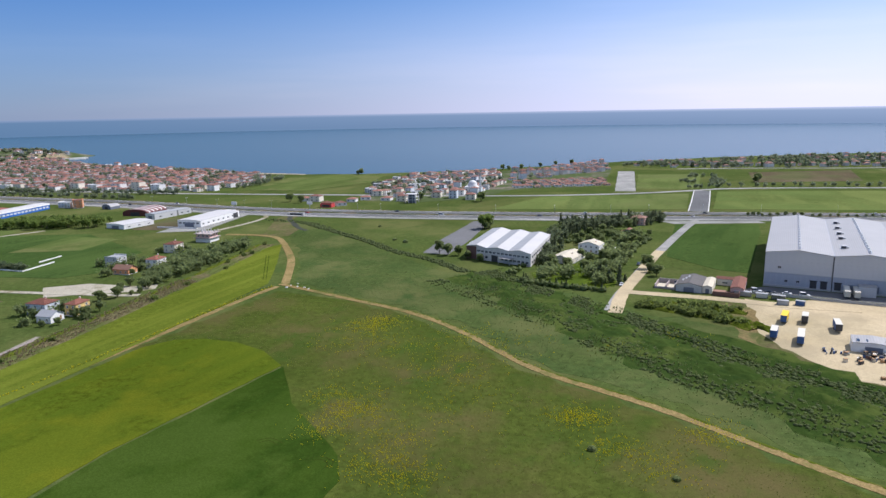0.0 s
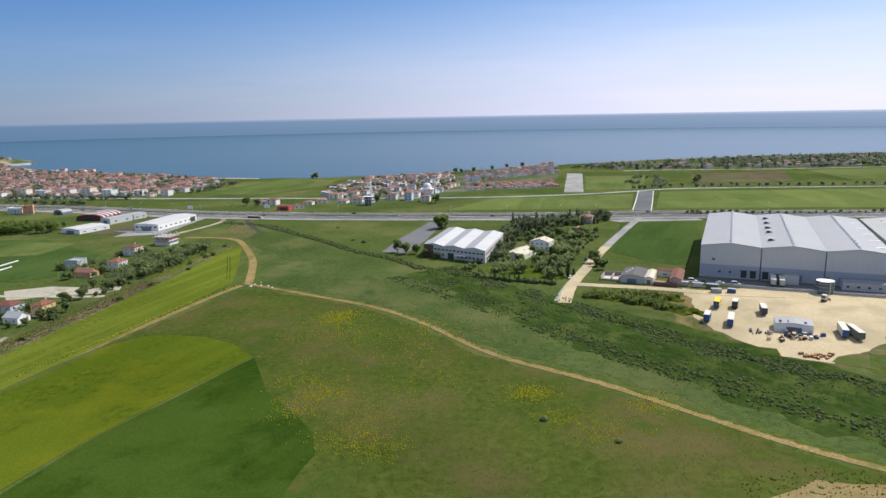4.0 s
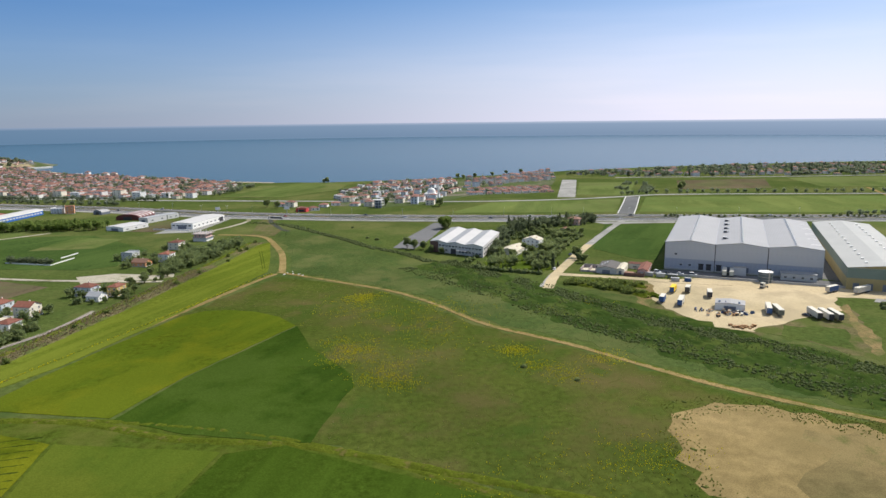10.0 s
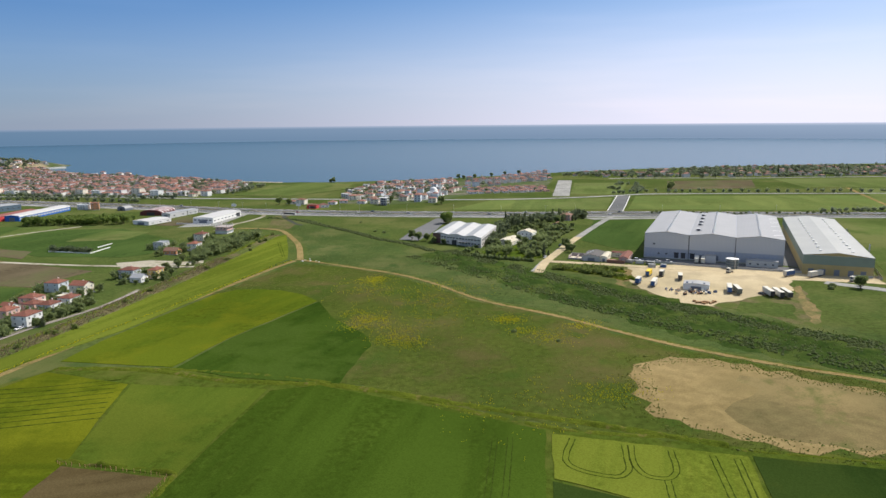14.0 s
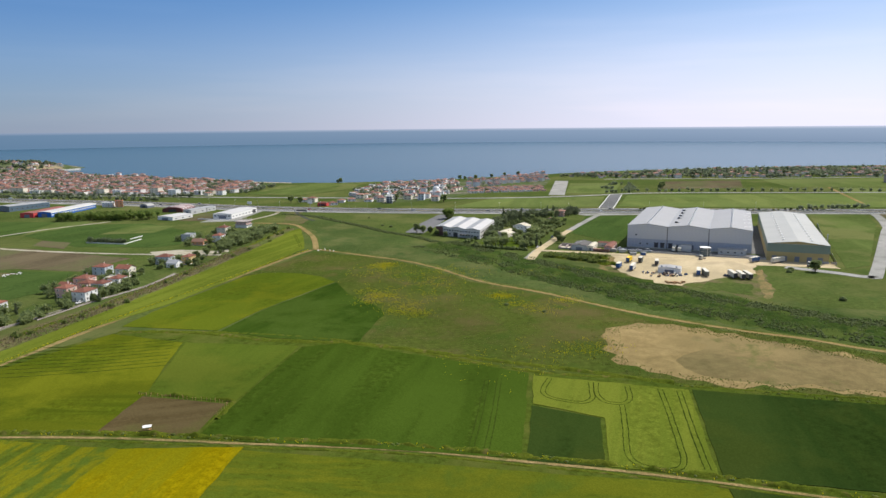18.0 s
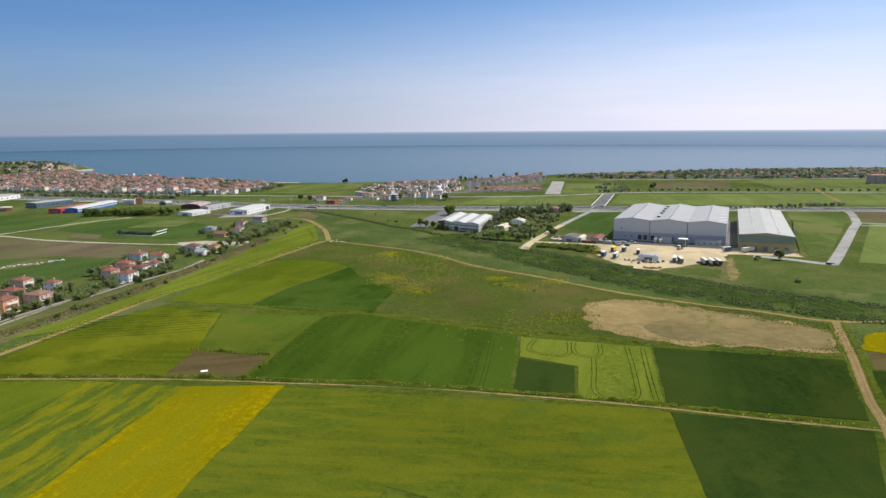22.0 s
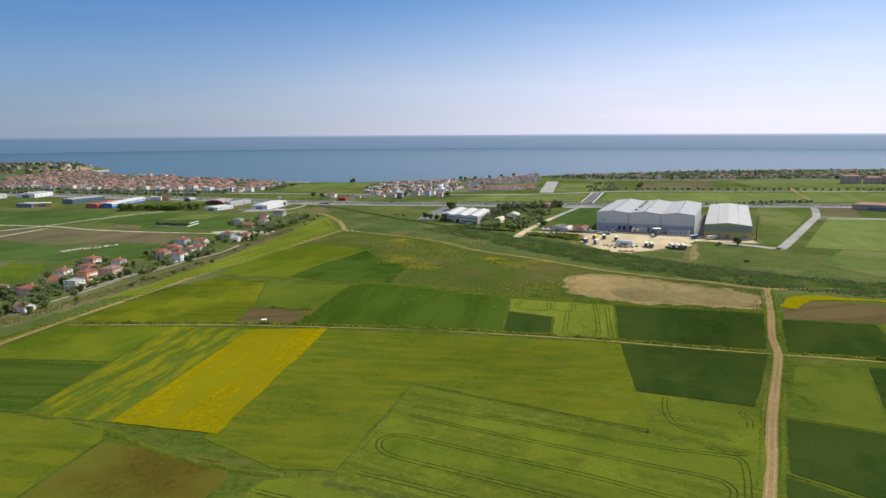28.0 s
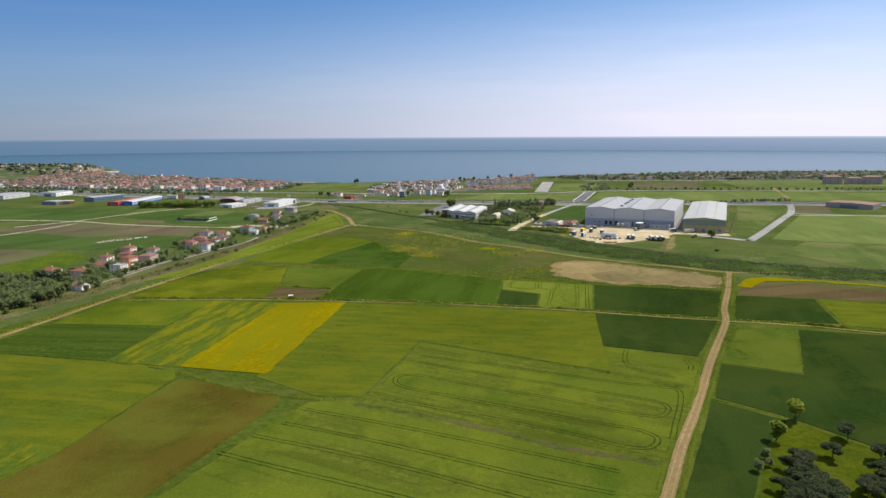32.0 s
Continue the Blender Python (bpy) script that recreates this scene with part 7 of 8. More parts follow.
# hedge of weeds along the field paths
PATH = ROADS[5][1]
for k, piece in enumerate((PATH[:3] + [(148, -50)], [(122, -41)] + PATH[4:])):
    berm("hedge", [(x, y + 3.6) for x, y in piece], 3.4, 1.25, "weed_green", "low weedy hedge along the field path", "hedge", 11 + k, 1.0, 8, 1.0)
    berm("hedge", [(x, y - 2.4) for x, y in piece], 1.4, 0.45, "weed_green", "low grass edge of the field path", "hedge", 13 + k, 1.0, 5, 0.9)
p = belt([(x, y + 3.5) for x, y in [(118, -40)] + PATH[4:]], 2.4, 200, rng)
v, f = lumps(np.c_[p, np.full(len(p), 0.1)], rng.uniform(0.25, 0.7, len(p)), rng, 0.6, 0.35)
stuff("bushes", v, f, "shrub", "small bushes along the field path", "bushes")
p = np.concatenate([belt([(x, y + 3.0) for x, y in PATH], 3.0, 260, rng), belt([(x - 2.8, y) for x, y in ROADS[0][1]], 1.4, 800, rng)])
v, f = tufts(p, rng, 0.55, 0.22, 6)
stuff("flowers", v, f, "flower_yellow", "yellow wild flowers along the tracks", "flowers")
MARGINS = [([(-120.4, 59), (-100.8, 53.5), (-84, 48.5), (-82, 44), (-84, 32)], 2.6, 1.1), ([(-160, 141), (-121, 136), (-84, 121), (-40, 112), (3, 92), (22, 83), (57, 67), (87, 52)], 4.5, 0.9), ([(-168, -89.6), (-133, -105), (-109.2, -123.2), (-84, -135.8), (-67.2, -141.4), (-50.4, -142.8)], 3.4, 0.7), ([(-50.4, -142.8), (-39.2, -112), (-28, -72.8)], 1.6, 0.4),
           ([(-25.2, -71.4), (14, -95.2), (50.4, -120.4)], 1.5, 0.4), ([(-161, 140), (-109.2, 135.8), (-42, 114.8), (33.6, 70), (77, 58.8)], 3.2, 0.45), ([(x + 4.6, y + 1.4) for x, y in ROADS[4][1][:4]], 1.8, 0.4), ([(x + 4.6, y + 1.4) for x, y in ROADS[4][1][5:]], 1.8, 0.4),
           ([(x - 4.4, y - 1.4) for x, y in ROADS[4][1][:4]], 1.8, 0.45), ([(x - 4.4, y - 1.4) for x, y in ROADS[4][1][5:]], 1.8, 0.45), ([(89.6, 49), (128.8, 37.8), (169.4, 26.6)], 1.8, 0.4), ([(79.8, -149.8), (99.4, -170.8), (117.6, -197.4), (165.2, -211.4)], 1.6, 0.4),
           ([(x - 2.8, y) for x, y in ROADS[0][1]], 1.8, 0.4), ([(-204, 30), (-162, 24)], 1.6, 0.4), ([(x, y + 2.6) for x, y in ROADS[3][1]], 1.8, 0.3)]
for k, (pts, w, h) in enumerate(MARGINS):
    berm("field_weeds", pts, w, h, "weed_green", "weeds growing along the field margins", "weeds", 20 + k, 1.2, 6, 0.9)
# rubble dumped along a field edge on the plain
g = np.random.default_rng(51)
p = belt([(-322, 258), (-312, 270), (-300, 276), (-288, 292)], 6, 70, g)
v, f = lumps(np.c_[p, np.full(len(p), 0.3)], g.uniform(0.3, 0.9, len(p)), g, 0.6, 0.35, 1)
stuff("rubble", v, f, "kerb_stone", "pale broken rubble along a field edge", "rubble")
# weeds creeping over the rim of the bare earth
RIM = next(q[1] for q in FIELDS if q[3] == "bare_soil")
p = np.concatenate([belt(RIM + RIM[:1], 14, 1500, g), belt(RIM[3:7], 16, 900, g)])
v, f = tufts(p, g, 0.32, 0.42, 5)
stuff("rim_weeds", v, f, "grass", "low green weeds round the bare earth", "weeds")
p = belt(RIM + RIM[:1], 13, 110, g)
v, f = lumps(np.c_[p, np.full(len(p), 0.02)], g.uniform(0.3, 1.0, len(p)), g, 0.25, 0.4, 1)
stuff("rim_weeds", v, f, "grass", "flat weed cushions round the bare earth", "weeds")
# meadow growth: grass tufts, flower clumps, single bushes
MEADOW = [(-86.8, 350), (-14, 299.6), (56, 196), (140, 112), (67.2, 133), (63, 84), (28, 75.6), (-36.4, 117.6), (-28, 168), (-58.8, 240.8), (-86.8, 274.4), (-126, 266)]
p = np.array(strewn(MEADOW, 6000, 40))
v, f = tufts(p, rng, 0.16, 0.40, 4)
stuff("grass_tufts", v, f, "grass", "uneven grass tufts across the meadow", "grass")
p = np.array(strewn(MEADOW, 1500, 41))
v, f = tufts(p, rng, 0.22, 0.25, 4)
stuff("dry_weeds", v, f, "dry_weed", "brown dry stalks in the meadow", "weeds")
p = np.array(strewn([(-84, 366.8), (-18.2, 315), (42, 231), (112, 156.8), (176.4, 109.2), (210, 128.8), (126, 210), (84, 273), (42, 333.2), (-18.2, 386.4), (-70, 462), (-117.6, 539), (-98, 434)], 3500, 42))
v, f = tufts(p, rng, 0.22, 0.45, 4)
stuff("grass_tufts", v, f, "reed", "taller grass on the damp meadow", "grass")
spots = []
for cx, cy, k, s_ in ((-30.8, 201.6, 60, 4.2), (-18.2, 168, 45, 4.2), (39.2, 194.6, 70, 3.6), (-35, 288.4, 60, 4.9), (-32.2, 296.8, 40, 4.2), (75.6, 182, 40, 4.2), (-37.8, 189, 30, 4.2), (-16.8, 182, 30, 5.6), (-39.2, 214.2, 30, 4.2), (-1.4, 238, 30, 7), (47.6, 175, 30, 4.2), (-12.6, 161, 30, 4.2), (56, 165.2, 30, 5.6), (0, 210, 40, 14), (-28, 266, 60, 12.6), (63, 98, 50, 7), (14, 266, 40, 11.2), (28, 84, 30, 14), (84, 266, 40, 8.4)):
    spots.append(np.array((cx, cy)) + rng.normal(size=(2 * k, 2)) * s_ * np.array((1.25, 1.0)))
p = np.concatenate(spots)
v, f = tufts(np.concatenate([p + rng.normal(size=p.shape) * q for q in (0.3, 0.9, 1.6, 2.6)]), rng, 0.34, 0.17, 5)
stuff("flowers", v, f, "flower_yellow", "clumps of yellow wild flowers in the meadow", "flowers")
for k, (x, y, r_, nm) in enumerate(((39.2, 174.3, 1.3, "leaf"), (57.4, 158.2, 1.1, "leaf"), (231, 166.6, 2.2, "leaf"), (242.2, 240.8, 2.0, "leaf"), (246.4, 246.4, 2.4, "leaf"), (-30.8, 483, 2.0, "leaf"), (-39.2, 492.8, 1.6, "leaf"), (-56, 553, 1.4, "leaf"))):
    c = np.array([(x, y, r_ * 0.45), (x + r_ * 0.5, y + 0.2, r_ * 0.35), (x - r_ * 0.5, y - 0.3, r_ * 0.4), (x, y + r_ * 0.4, r_ * 0.5)])
    v0, f0 = lumps(c, np.array((r_ * 0.7, r_ * 0.5, r_ * 0.5, r_ * 0.55)), rng, 0.8, 0.3)
    d = rng.normal(size=(160, 3))
    d = d / np.linalg.norm(d, axis=1, keepdims=True) * np.array((1, 1, 0.8)) * r_ * 0.95
    d[:, 2] = np.abs(d[:, 2])
    v1, f1 = leaf_cards(np.array((x, y, 0.15)) + d, rng.uniform(0.15, 0.3, 160), rng)
    tagged(soup("bush", np.concatenate([v0, v1]), np.concatenate([f0, f1[:, [0, 1, 2]] + len(v0), f1[:, [0, 2, 3]] + len(v0)]), nm), "single dark bush in open grass", "bush")

# headland beyond the bay: a low hill with a sandy cliff and houses
HILL_X, HILL_Y, HILL_RX, HILL_RY, HILL_H = -1080, 1560, 222, 150, 24


def hill(x, y):
    u, w = abs((x - HILL_X) / HILL_RX), abs((y - HILL_Y) / HILL_RY)
    return -4 + HILL_H * max(0, 1 - u**5) * max(0, 1 - w**2.5)


bm = bmesh.new()
bmesh.ops.create_grid(bm, x_segments=60, y_segments=40, size=1)
for q in bm.verts:
    x, y = q.co.x, q.co.y
    x, y = HILL_X + x * HILL_RX, HILL_Y + y * HILL_RY
    q.co = Vector((x, y, hill(x, y) * (0.9 + 0.25 * noise.noise(Vector((x * 0.012, y * 0.012, 2))))))
HEADLAND = obj("headland", bm, ["town_ground", "cliff_sand"], smooth=True)
for f in HEADLAND.data.polygons:
    f.material_index = 1 if f.center.x > HILL_X + 0.72 * HILL_RX and f.center.y < HILL_Y + 20 else 0
tagged(HEADLAND, "low green headland with a sandy cliff", "hill", kind="structure")
r = random.Random(4)
on_hill = []
for k in range(330):
    x, y = r.uniform(HILL_X - 200, HILL_X + 195), r.uniform(HILL_Y - 140, HILL_Y + 60)
    z = hill(x, y)
    if z > 3 and k < 150:
        copy_thing(VARIANTS[r.choice((0, 1, 3, 5, 7, 8))][0], pose(x, y, z * 0.92 - 1.6, 0, 0, r.uniform(0, 90)) @ Matrix.Diagonal((0.85, 0.85, 0.8, 1)))
    elif z > 2:
        on_hill.append((x, y, z * 0.92))
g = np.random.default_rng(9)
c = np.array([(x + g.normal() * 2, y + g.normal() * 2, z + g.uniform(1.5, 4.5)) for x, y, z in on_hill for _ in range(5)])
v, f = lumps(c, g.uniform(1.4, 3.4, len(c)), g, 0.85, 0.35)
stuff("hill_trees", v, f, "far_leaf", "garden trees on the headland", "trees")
tagged(obj("jetty", ribbon([(-872, 1528), (-850, 1545), (-832, 1580)], 7, -4, 0.8, 0.6, 6), "kerb_stone"), "pale stone breakwater", "breakwater", kind="structure")

# glowing haze painted over the far sea, past the last discernible water
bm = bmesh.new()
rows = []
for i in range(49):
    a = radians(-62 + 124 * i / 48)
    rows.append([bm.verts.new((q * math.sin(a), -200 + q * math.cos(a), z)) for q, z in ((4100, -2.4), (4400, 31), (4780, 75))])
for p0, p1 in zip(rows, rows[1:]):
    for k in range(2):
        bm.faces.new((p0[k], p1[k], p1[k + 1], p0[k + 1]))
tagged(obj("backdrop", bm, "far_water"), "glowing backdrop with painted haze at the horizon", "backdrop", kind="structure")


# ---- vehicles ----
def wheels(t, spots, r_, w_):
    for x, y in spots:
        bm = drum(r_, -w_ / 2, w_ / 2, 14)
        bmesh.ops.transform(bm, matrix=pose(x, y, r_, 0, 90, 0), verts=bm.verts)
        tyre = part("wheel", bm, "rubber", t)
        rim = drum(r_ * 0.55, -w_ / 2 - 0.02, w_ / 2 + 0.02, 10)
        bmesh.ops.transform(rim, matrix=pose(x, y, r_, 0, 90, 0), verts=rim.verts)
        part("rim", rim, "steel", tyre)


def trailer(m, length, body, front, label, category="trailer"):
    """A lorry trailer: its nose at -y. Box body, chassis, wheels, rear doors, landing legs."""
    t = thing("trailer", m, label, category, "trailers in the yard")
    part("box_body", box(-1.27, 1.27, 0.1, length, 1.15, 3.95, bevel=0.05), body, t)
    part("front_wall", box(-1.25, 1.25, 0.0, 0.1, 1.15, 3.92, bevel=0.03), front, t)
    part("roof", box(-1.28, 1.28, 0.05, length + 0.02, 3.95, 4.02), "canvas_white" if body != "canvas_yellow" else "canvas_yellow", t)
    part("chassis", box(-0.5, 0.5, 0.4, length - 0.2, 0.85, 1.15), "dark_metal", t)
    part("bumper", box(-1.2, 1.2, length - 0.1, length, 0.5, 0.7), "dark_metal", t)
    for x in (-0.9, 0.9):
        part("landing_leg", box(x - 0.08, x + 0.08, 1.6, 1.76, 0, 1.15), "dark_metal", t)
    for x in (-1.26, 1.26):
        part("side_rail", box(x - 0.03, x + 0.03, 0.2, length - 0.2, 1.05, 1.2), "steel", t)
    wheels(t, [(x, length - d_) for x in (-1.05, 1.05) for d_ in (1.6, 2.9, 4.2)], 0.5, 0.35)
    return t


def lorry(m, cab, label):
    t = thing("lorry_tractor", m, label, "lorry")
    part("cab", box(-1.22, 1.22, 0, 2.2, 0.9, 3.5, bevel=0.18), cab, t)
    part("windscreen", box(-1.05, 1.05, -0.03, 0.04, 2.0, 3.0), "glass_dark", t)
    part("bumper", box(-1.22, 1.22, -0.1, 0.2, 0.4, 0.95, bevel=0.05), "dark_metal", t)
    part("chassis", box(-0.5, 0.5, 0.4, 5.8, 0.6, 0.95), "dark_metal", t)
    part("fuel_tank", box(-1.15, -0.6, 2.6, 3.8, 0.5, 1.0, bevel=0.1), "steel", t)
    wheels(t, [(x, y) for x in (-1.05, 1.05) for y in (0.9, 4.6)], 0.5, 0.33)
    return t


def car(m, paint, label, van=False):
    t = thing("van" if van else "car", m, label, "van" if van else "car", "parked and passing cars")
    L, Hh = (4.9, 1.95) if van else (4.3, 1.42)
    bm = box(-0.87, 0.87, -L / 2, L / 2, 0.28, 0.85, bevel=0.12)
    part("body", bm, paint, t)
    cab = bmesh.new()
    lo = [(-0.82, -L * 0.22), (0.82, -L * 0.22), (0.82, L * (0.47 if van else 0.40)), (-0.82, L * (0.47 if van else 0.40))]
    hi = [(-0.68, -L * 0.08), (0.68, -L * 0.08), (0.68, L * (0.45 if van else 0.26)), (-0.68, L * (0.45 if van else 0.26))]
    a = [cab.verts.new((x, y, 0.84)) for x, y in lo]
    b = [cab.verts.new((x, y, Hh - 0.05)) for x, y in hi]
    for i in range(4):
        cab.faces.new((a[i], a[(i + 1) % 4], b[(i + 1) % 4], b[i]))
    cab.faces.new(b)
    cab.faces.new(a[::-1])
    part("cabin_glass", cab, "glass_dark", t)
    part("roof", box(-0.70, 0.70, -L * 0.08, L * (0.45 if van else 0.26), Hh - 0.06, Hh, bevel=0.02), paint, t)
    for x in (-0.6, 0.6):
        part("headlight", box(x - 0.17, x + 0.17, -L / 2 - 0.02, -L / 2 + 0.05, 0.55, 0.7), "white_wall", t)
        part("tail_light", box(x - 0.15, x + 0.15, L / 2 - 0.05, L / 2 + 0.02, 0.6, 0.75), "car_red", t)
    wheels(t, [(x, y) for x in (-0.8, 0.8) for y in (-L * 0.31, L * 0.31)], 0.32, 0.2)
    return t


trailer(pose(144.8, 282.8, 0, 0, 0, -32), 9, "canvas_yellow", "canvas_blue", "yellow curtain trailer with a dark blue front")
trailer(pose(153.4, 281.8, 0, 0, 0, -30), 7, "canvas_olive", "dark_metal", "dark olive trailer body parked in the yard")
trailer(pose(131, 262.9, 0, 0, 0, -30), 8.0, "canvas_blue", "canvas_blue", "small blue trailer body in the yard")
trailer(pose(138, 255.1, 0, 0, 0, -29), 12, "canvas_white", "canvas_blue", "white trailer with a blue front")
trailer(pose(161.3, 269.5, 0, 0, 0, -22), 9.0, "canvas_blue", "dark_metal", "dark blue trailer beside the site hut")
trailer(pose(176.8, 235.2, 0, 0, 0, -24), 12.5, "canvas_white", "canvas_blue", "white trailer with a blue front")
trailer(pose(181, 231.3, 0, 0, 0, -13), 12.5, "canvas_olive", "canvas_olive", "grey-olive curtain trailer in the yard")
trailer(pose(196.8, 224.4, 0, 0, 0, -8), 12.5, "canvas_white", "dark_metal", "white-roofed trailer with a dark front")
trailer(pose(200.9, 221.6, 0, 0, 0, -8), 12.5, "canvas_white", "dark_metal", "white-roofed trailer with a dark front")
trailer(pose(205.2, 220.6, 0, 0, 0, -8), 12.5, "canvas_olive", "dark_metal", "grey trailer with a dark front")
for x in (39.0, 43.2):
    trailer(pose(165.8, 347.9, 0, 0, 0, -26.6) @ pose(x - 1.4, -12.6, 0), 12.4, "canvas_white", "canvas_white", "white container trailer at a loading dock")
lorry(pose(201.6, 289.1, 0, 0, 0, -60), "canvas_white", "white lorry cab beside the fence")
lorry(pose(266, 257.6, 0, 0, 0, -62), "canvas_white", "white lorry cab on the forecourt")
trailer(pose(246.4, 270.2, 0, 0, 0, -64), 13, "canvas_white", "canvas_white", "white trailer parked along the green warehouse")
trailer(pose(232.4, 274.4, 0, 0, 0, -64), 9, "canvas_blue", "steel", "dark blue flat trailer beside the fence")
for k, (x, y, rz, paint, van) in enumerate(((92.4, 352.8, -25, "car_white", False), (114.8, 400.4, -27, "car_dark", False), (119, 406, -27, "car_white", False), (123.2, 352.8, 60, "car_white", True), (156.8, 336, 62, "car_white", True), (162.4, 333.2, 62, "car_dark", False),
                                            (169.4, 329.7, 62, "car_white", False), (176.4, 326.2, 62, "car_white", True), (194.6, 232.4, 30, "car_dark", False), (-228.9, 141.4, -15, "car_white", False), (-221.2, 165.2, -16, "car_dark", False), (-207.2, 200.2, -25, "car_white", False),
                                            (-5.6, 610.4, 78, "car_white", True), (-47.6, 634.2, -102, "car_dark", False), (81.2, 593.6, 81, "car_dark", False), (123.2, 604.8, -98, "car_white", False), (-133, 637, 68, "car_red", False), (-210, 660.8, 66, "car_white", False), (-287, 715.4, -115, "car_white", True),
                                            (226.8, 593.6, 80, "car_dark", False), (210, 576.8, 120, "car_white", False), (280, 564.2, 80, "car_dark", False), (364, 574, -98, "car_white", False), (-336, 714, 64, "car_dark", False), (-420, 763, -115, "car_white", False), (16.8, 476, -20, "car_white", False), (-4.2, 469, 60, "car_dark", False))):
    car(pose(x, y, 0.32 if y > 560 and k > 11 else 0.12, 0, 0, rz), paint, {"car_white": "white ", "car_dark": "dark ", "car_red": "red "}[paint] + ("delivery van on the road" if van else "car on the paved road"), van)

def container(m, length, paint, label):
    """A low steel box with corner posts, doors and a roof."""
    t = thing("container", m, label, "container", "containers by the warehouse")
    part("body", box(-1.1, 1.1, 0, length, 0.15, 2.3, bevel=0.04), paint, t)
    part("roof", box(-1.14, 1.14, -0.03, length + 0.03, 2.3, 2.38), "weathered_grey", t)
    for x in (-1.06, 1.06):
        for y in (0.06, length - 0.06):
            part("corner_post", box(x - 0.09, x + 0.09, y - 0.09, y + 0.09, 0, 2.36), "dark_metal", t)
    part("door", box(-0.95, 0.95, -0.05, 0.02, 0.3, 2.2), "dark_steel", t)
    return t


for x, y, rz, length, paint, label in ((150.5, 327, 62, 8.0, "dark_steel", "rusty grey open skip container by the fence"), (157, 323.5, 64, 5.5, "canvas_white", "white cabin container by the fence"), (163.5, 319.5, 60, 6.0, "canvas_olive", "dark olive container by the fence"),
                                      (161, 311, 68, 5.0, "weathered_grey", "grey container on the gravel edge"), (168, 309.5, 55, 4.0, "canvas_blue", "small blue container on the gravel edge")):
    container(pose(x, y, 0.06, 0, 0, rz), length, paint, label)

# clutter of the yard: timber stack, scrap crates, barrels
r = random.Random(8)
for k in range(26):
    w, d, h = r.uniform(1.0, 2.4), r.uniform(0.8, 1.5), r.uniform(0.5, 1.3)
    x, y = 153.3 + r.gauss(0, 2.6), 217.7 + r.gauss(0, 1.5)
    o = obj("timber_pallet", box(-w / 2, w / 2, -d / 2, d / 2, 0, 0.12), "timber")
    o.matrix_world = pose(x, y, 0.05, 0, 0, r.uniform(0, 180))
    tagged(o, "orange-brown timber pallet in a loose pile", "pallet", "pallets in the yard")
    for z in range(1, int(h / 0.14)):
        part("board", box(-w / 2, w / 2, -d / 2, d / 2, 0.14 * z, 0.14 * z + 0.1), "timber", o)
for k in range(34):
    x, y = r.gauss(159, 5), r.gauss(240, 2.6)
    if inside((x, y), [(155, 250), (169, 243), (174, 252), (160, 260)]):
        y -= 10
    w = r.uniform(0.7, 2.2)
    t = thing("crate", pose(x, y, 0.05, 0, 0, r.uniform(0, 90)), "dark weathered crate of scrap in the yard", "crate", "crates in the yard")
    part("box", box(-w / 2, w / 2, -0.6, 0.6, 0, r.uniform(0.6, 1.3), bevel=0.04), r.choice(("brown_wall", "dark_metal", "canvas_blue", "timber", "steel")), t)
    part("lid", box(-w / 2 - 0.04, w / 2 + 0.04, -0.64, 0.64, 1.3, 1.36), r.choice(("dark_metal", "timber", "canvas_white")), t)
for k in range(14):
    o = obj("barrel", drum(0.32, 0, 0.9, 12), r.choice(("canvas_blue", "steel", "dark_metal")))
    o.matrix_world = pose(146.3 + r.uniform(-3, 3), 249 + r.uniform(-3, 3), 0.05)
    tagged(o, "metal barrel standing in the yard", "barrel", "barrels in the yard")


def fence(points, height, gap, label, mat="steel", panel=0.04):
    """A fence of posts and panels along a line."""
    t = thing("fence", pose(0, 0, 0), label, "fence")
    pts = [np.array(q, float) for q in points]
    for p0, p1 in zip(pts, pts[1:]):
        k = max(1, int(np.linalg.norm(p1 - p0) / gap))
        ang = math.degrees(math.atan2(*(p1 - p0)[::-1]))
        step = np.linalg.norm(p1 - p0) / k
        for i in range(k):
            q = p0 + (p1 - p0) * i / k
            post = part("post", box(-0.08, 0.08, -0.08, 0.08, 0, height + 0.1), mat, t)
            post.matrix_local = pose(q[0], q[1], 0, 0, 0, ang)
            pan = part("panel", box(0.08, step - 0.08, -panel, panel, 0.15, height), mat, t)
            pan.matrix_local = pose(q[0], q[1], 0, 0, 0, ang)


fence([(145.6, 336), (183.4, 316.4), (254.8, 281.4), (285.6, 264.6)], 1.5, 4.0, "grey wall fence along the loading yard", "concrete_wall", 0.1)
fence([(287, 266), (288.4, 260.4), (338.8, 355.6), (392, 450.8)], 1.8, 8.0, "thin fence beside the green warehouse", "steel", 0.02)
fence([(-212.8, 165.2), (-201.6, 198.8), (-183.4, 238), (-176.4, 274.4)], 0.8, 5.0, "low grey garden wall below the houses", "taupe_wall", 0.1)
fence([(-238, 103.6), (-224, 151.2), (-212.8, 173.6)], 0.8, 5.0, "low grey garden wall below the houses", "taupe_wall", 0.1)
fence([(-300, 418), (-262, 406), (-257, 432)], 0.9, 5.0, "low white field wall round a hedge", "white_wall", 0.1)
fence([(-267, 432), (-263, 451)], 0.9, 5.0, "low white field wall", "white_wall", 0.1)
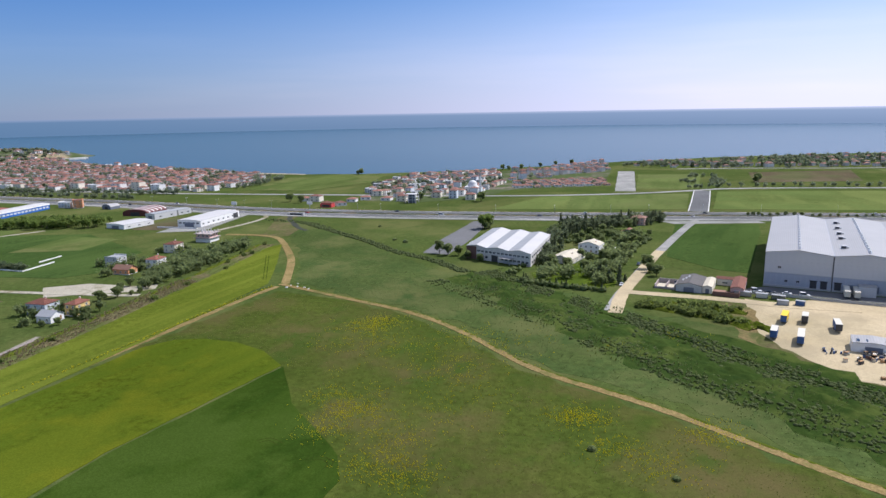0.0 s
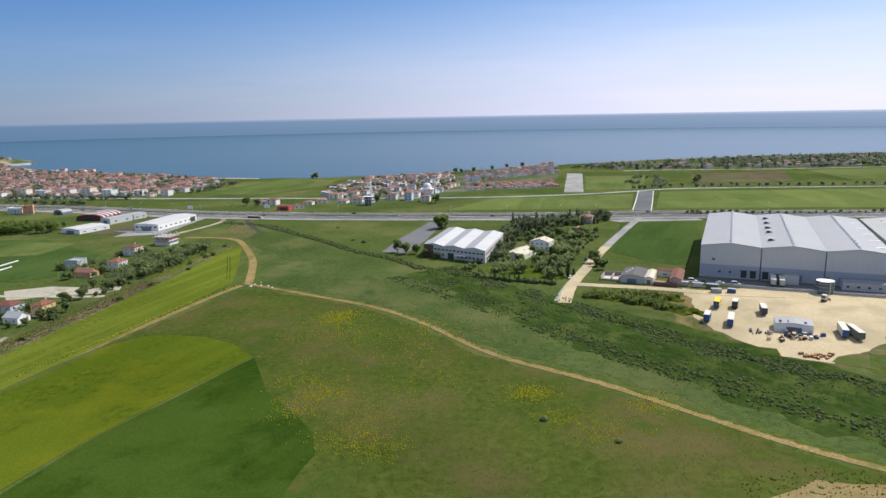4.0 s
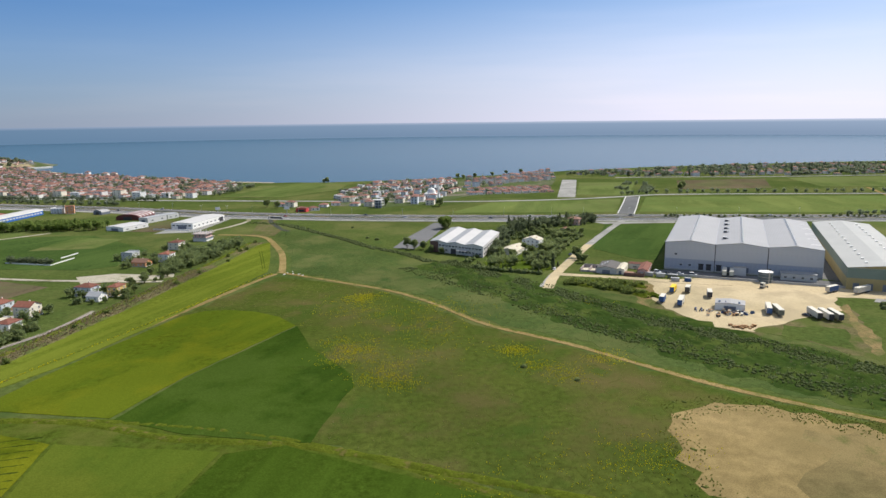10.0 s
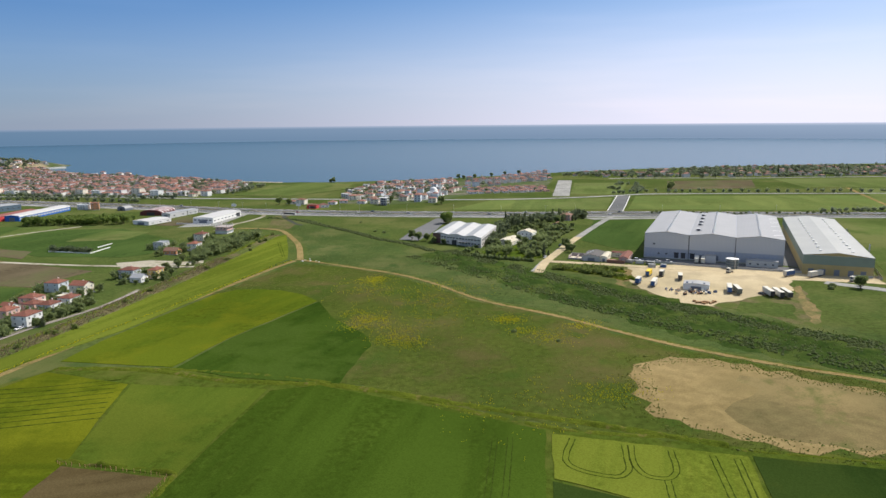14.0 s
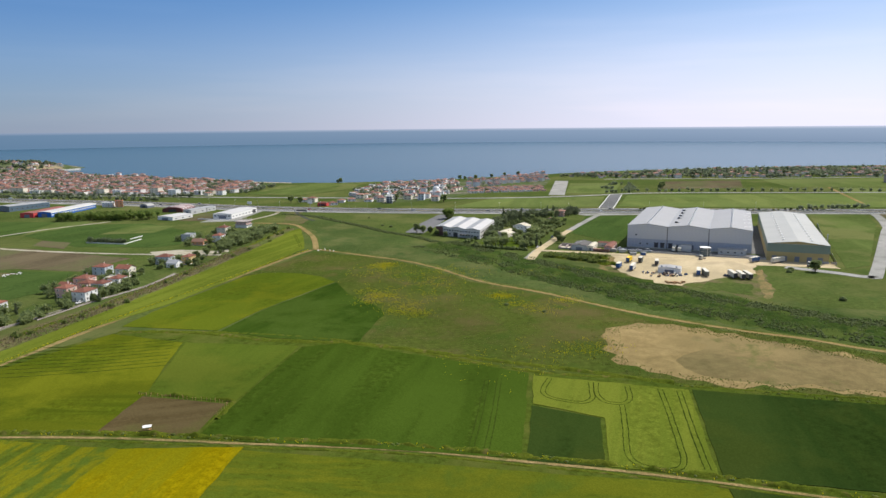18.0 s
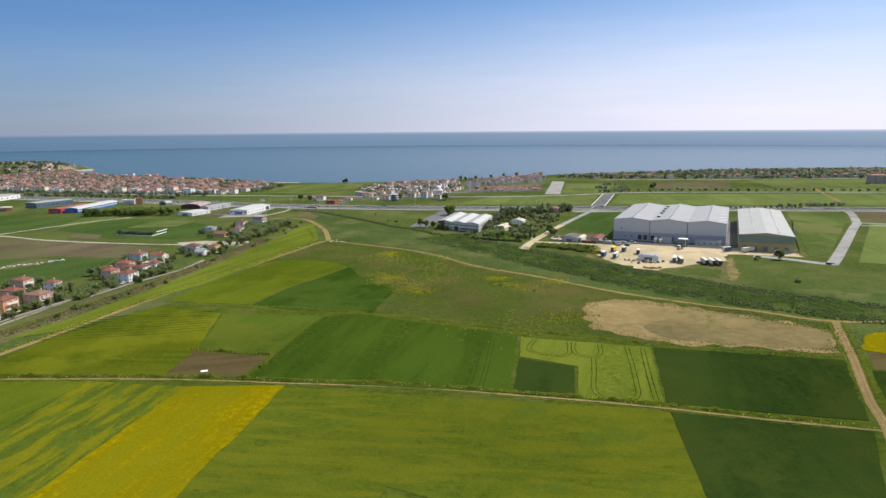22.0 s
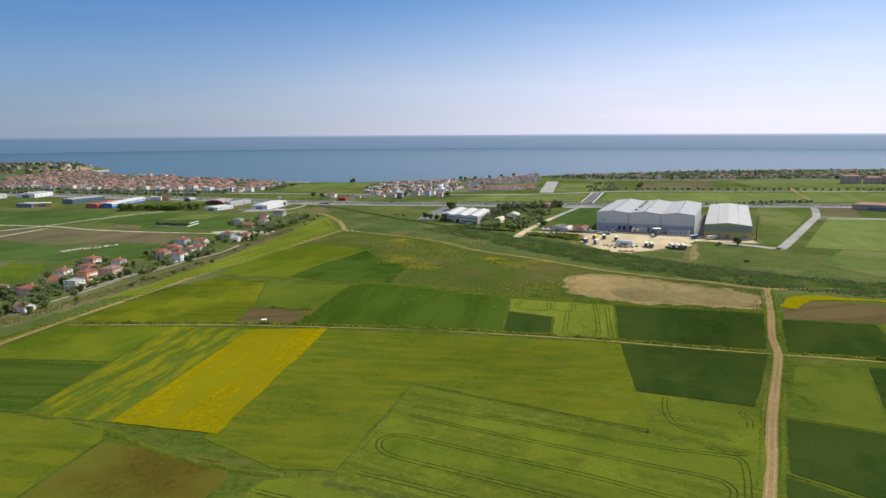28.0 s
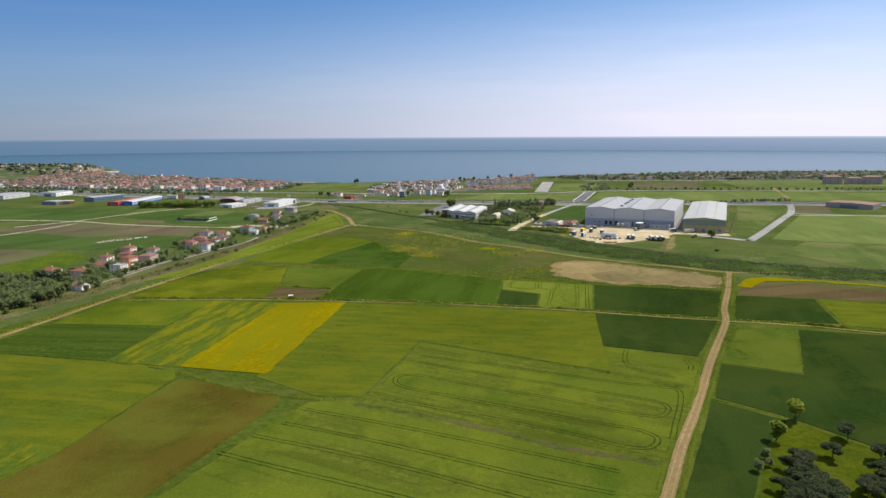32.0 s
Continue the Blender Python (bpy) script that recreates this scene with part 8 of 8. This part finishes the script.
# stakes along the edge of the ploughed plot
r = random.Random(44)
stake_line = [(-119.5, 56.5), (-110, 54), (-98, 50.5), (-86, 46.8), (-83.5, 44.5), (-85, 34)]
for k, (x, y) in enumerate(curve_through(stake_line, 1.7)):
    o = obj("stake", box(-0.07, 0.07, -0.07, 0.07, 0, r.uniform(0.9, 1.5), bevel=0.02), "timber")
    o.matrix_world = pose(x + r.uniform(-0.3, 0.3), y + r.uniform(-0.3, 0.3), 0.05, r.uniform(-6, 6), r.uniform(-6, 6), r.uniform(0, 90))
    tagged(o, "rough wooden stake at the edge of a ploughed plot", "stake", "stakes of the plot")
# white field hut and its bench on the ploughed plot
t = thing("field_hut", pose(-105, 24.5, 0.1, 0, 0, 15), "small white-roofed field shelter on bare soil", "hut")
part("roof", box(-1.4, 1.4, -1.0, 1.0, 1.5, 1.62, bevel=0.03), "white_wall", t)
for x in (-1.2, 1.2):
    for y in (-0.8, 0.8):
        part("post", box(x - 0.06, x + 0.06, y - 0.06, y + 0.06, 0, 1.5), "timber", t)
part("bench", box(-1.0, 1.0, -0.6, 0.2, 0.4, 0.5), "timber", t)
# lamp posts along the highway, and billboards
lamp = thing("street_lamp", pose(-84, 630, 0.3), "slim grey highway lamp post with two arms", "street lamp", "highway lamps")
part("pole", drum(0.12, 0, 9.5, 8, 0.07), "steel", lamp)
for s_ in (-1, 1):
    arm = part("arm", box(-0.05, 0.05, min(0, 2.2 * s_), max(0, 2.2 * s_), 9.4, 9.5), "steel", lamp)
    part("head", box(-0.15, 0.15, 2.2 * s_ - 0.35, 2.2 * s_ + 0.35, 9.3, 9.42, bevel=0.03), "white_wall", arm)
for x, y in curve_through(HIGHWAY[3:12], 45)[1:-1]:
    copy_thing(lamp, pose(x, y, 0.3, 0, 0, -15))
for x, y, rz in ((-210, 663.6, -20), (-553, 763, -20), (-134.4, 658, -20)):
    t = thing("billboard", pose(x, y, 0, 0, 0, rz), "white roadside billboard on a steel post", "billboard")
    part("post", drum(0.25, 0, 5.5, 8), "steel", t)
    part("board", box(-3, 3, -0.15, 0.15, 5.5, 8.5), "white_wall", t)
bridge = thing("culvert", pose(-140, 624.4, 0, 0, 0, -22), "concrete culvert under the highway embankment", "culvert")
# solid dark panel stands for the shade inside the culvert
part("shade_panel", box(-7, 7, -0.3, 0.3, 0, 1.7), "dark_metal", bridge, "dark panel painted as the shaded culvert mouth")
part("parapet", box(-9, 9, -0.5, 0.4, 1.7, 2.3), "concrete_wall", bridge)
for x in (-8, 8):
    part("wing_wall", box(x - 0.9, x + 0.9, -2.5, 0.3, 0, 1.9), "concrete_wall", bridge)
for k, (x, y) in enumerate(((-86.8, 362.6), (-82.6, 359.8), (-78.4, 357.7), (-84, 366.8), (-75.6, 354.2), (-88.2, 358.4))):
    c = np.array([(x, y, 0.1)])
    v, f = lumps(c, np.array([0.5 + 0.12 * (k % 3)]), rng, 0.6, 0.35)
    tagged(soup("rock", v, f, "kerb_stone"), "pale boulder dumped beside the track", "rock", "boulders by the track")
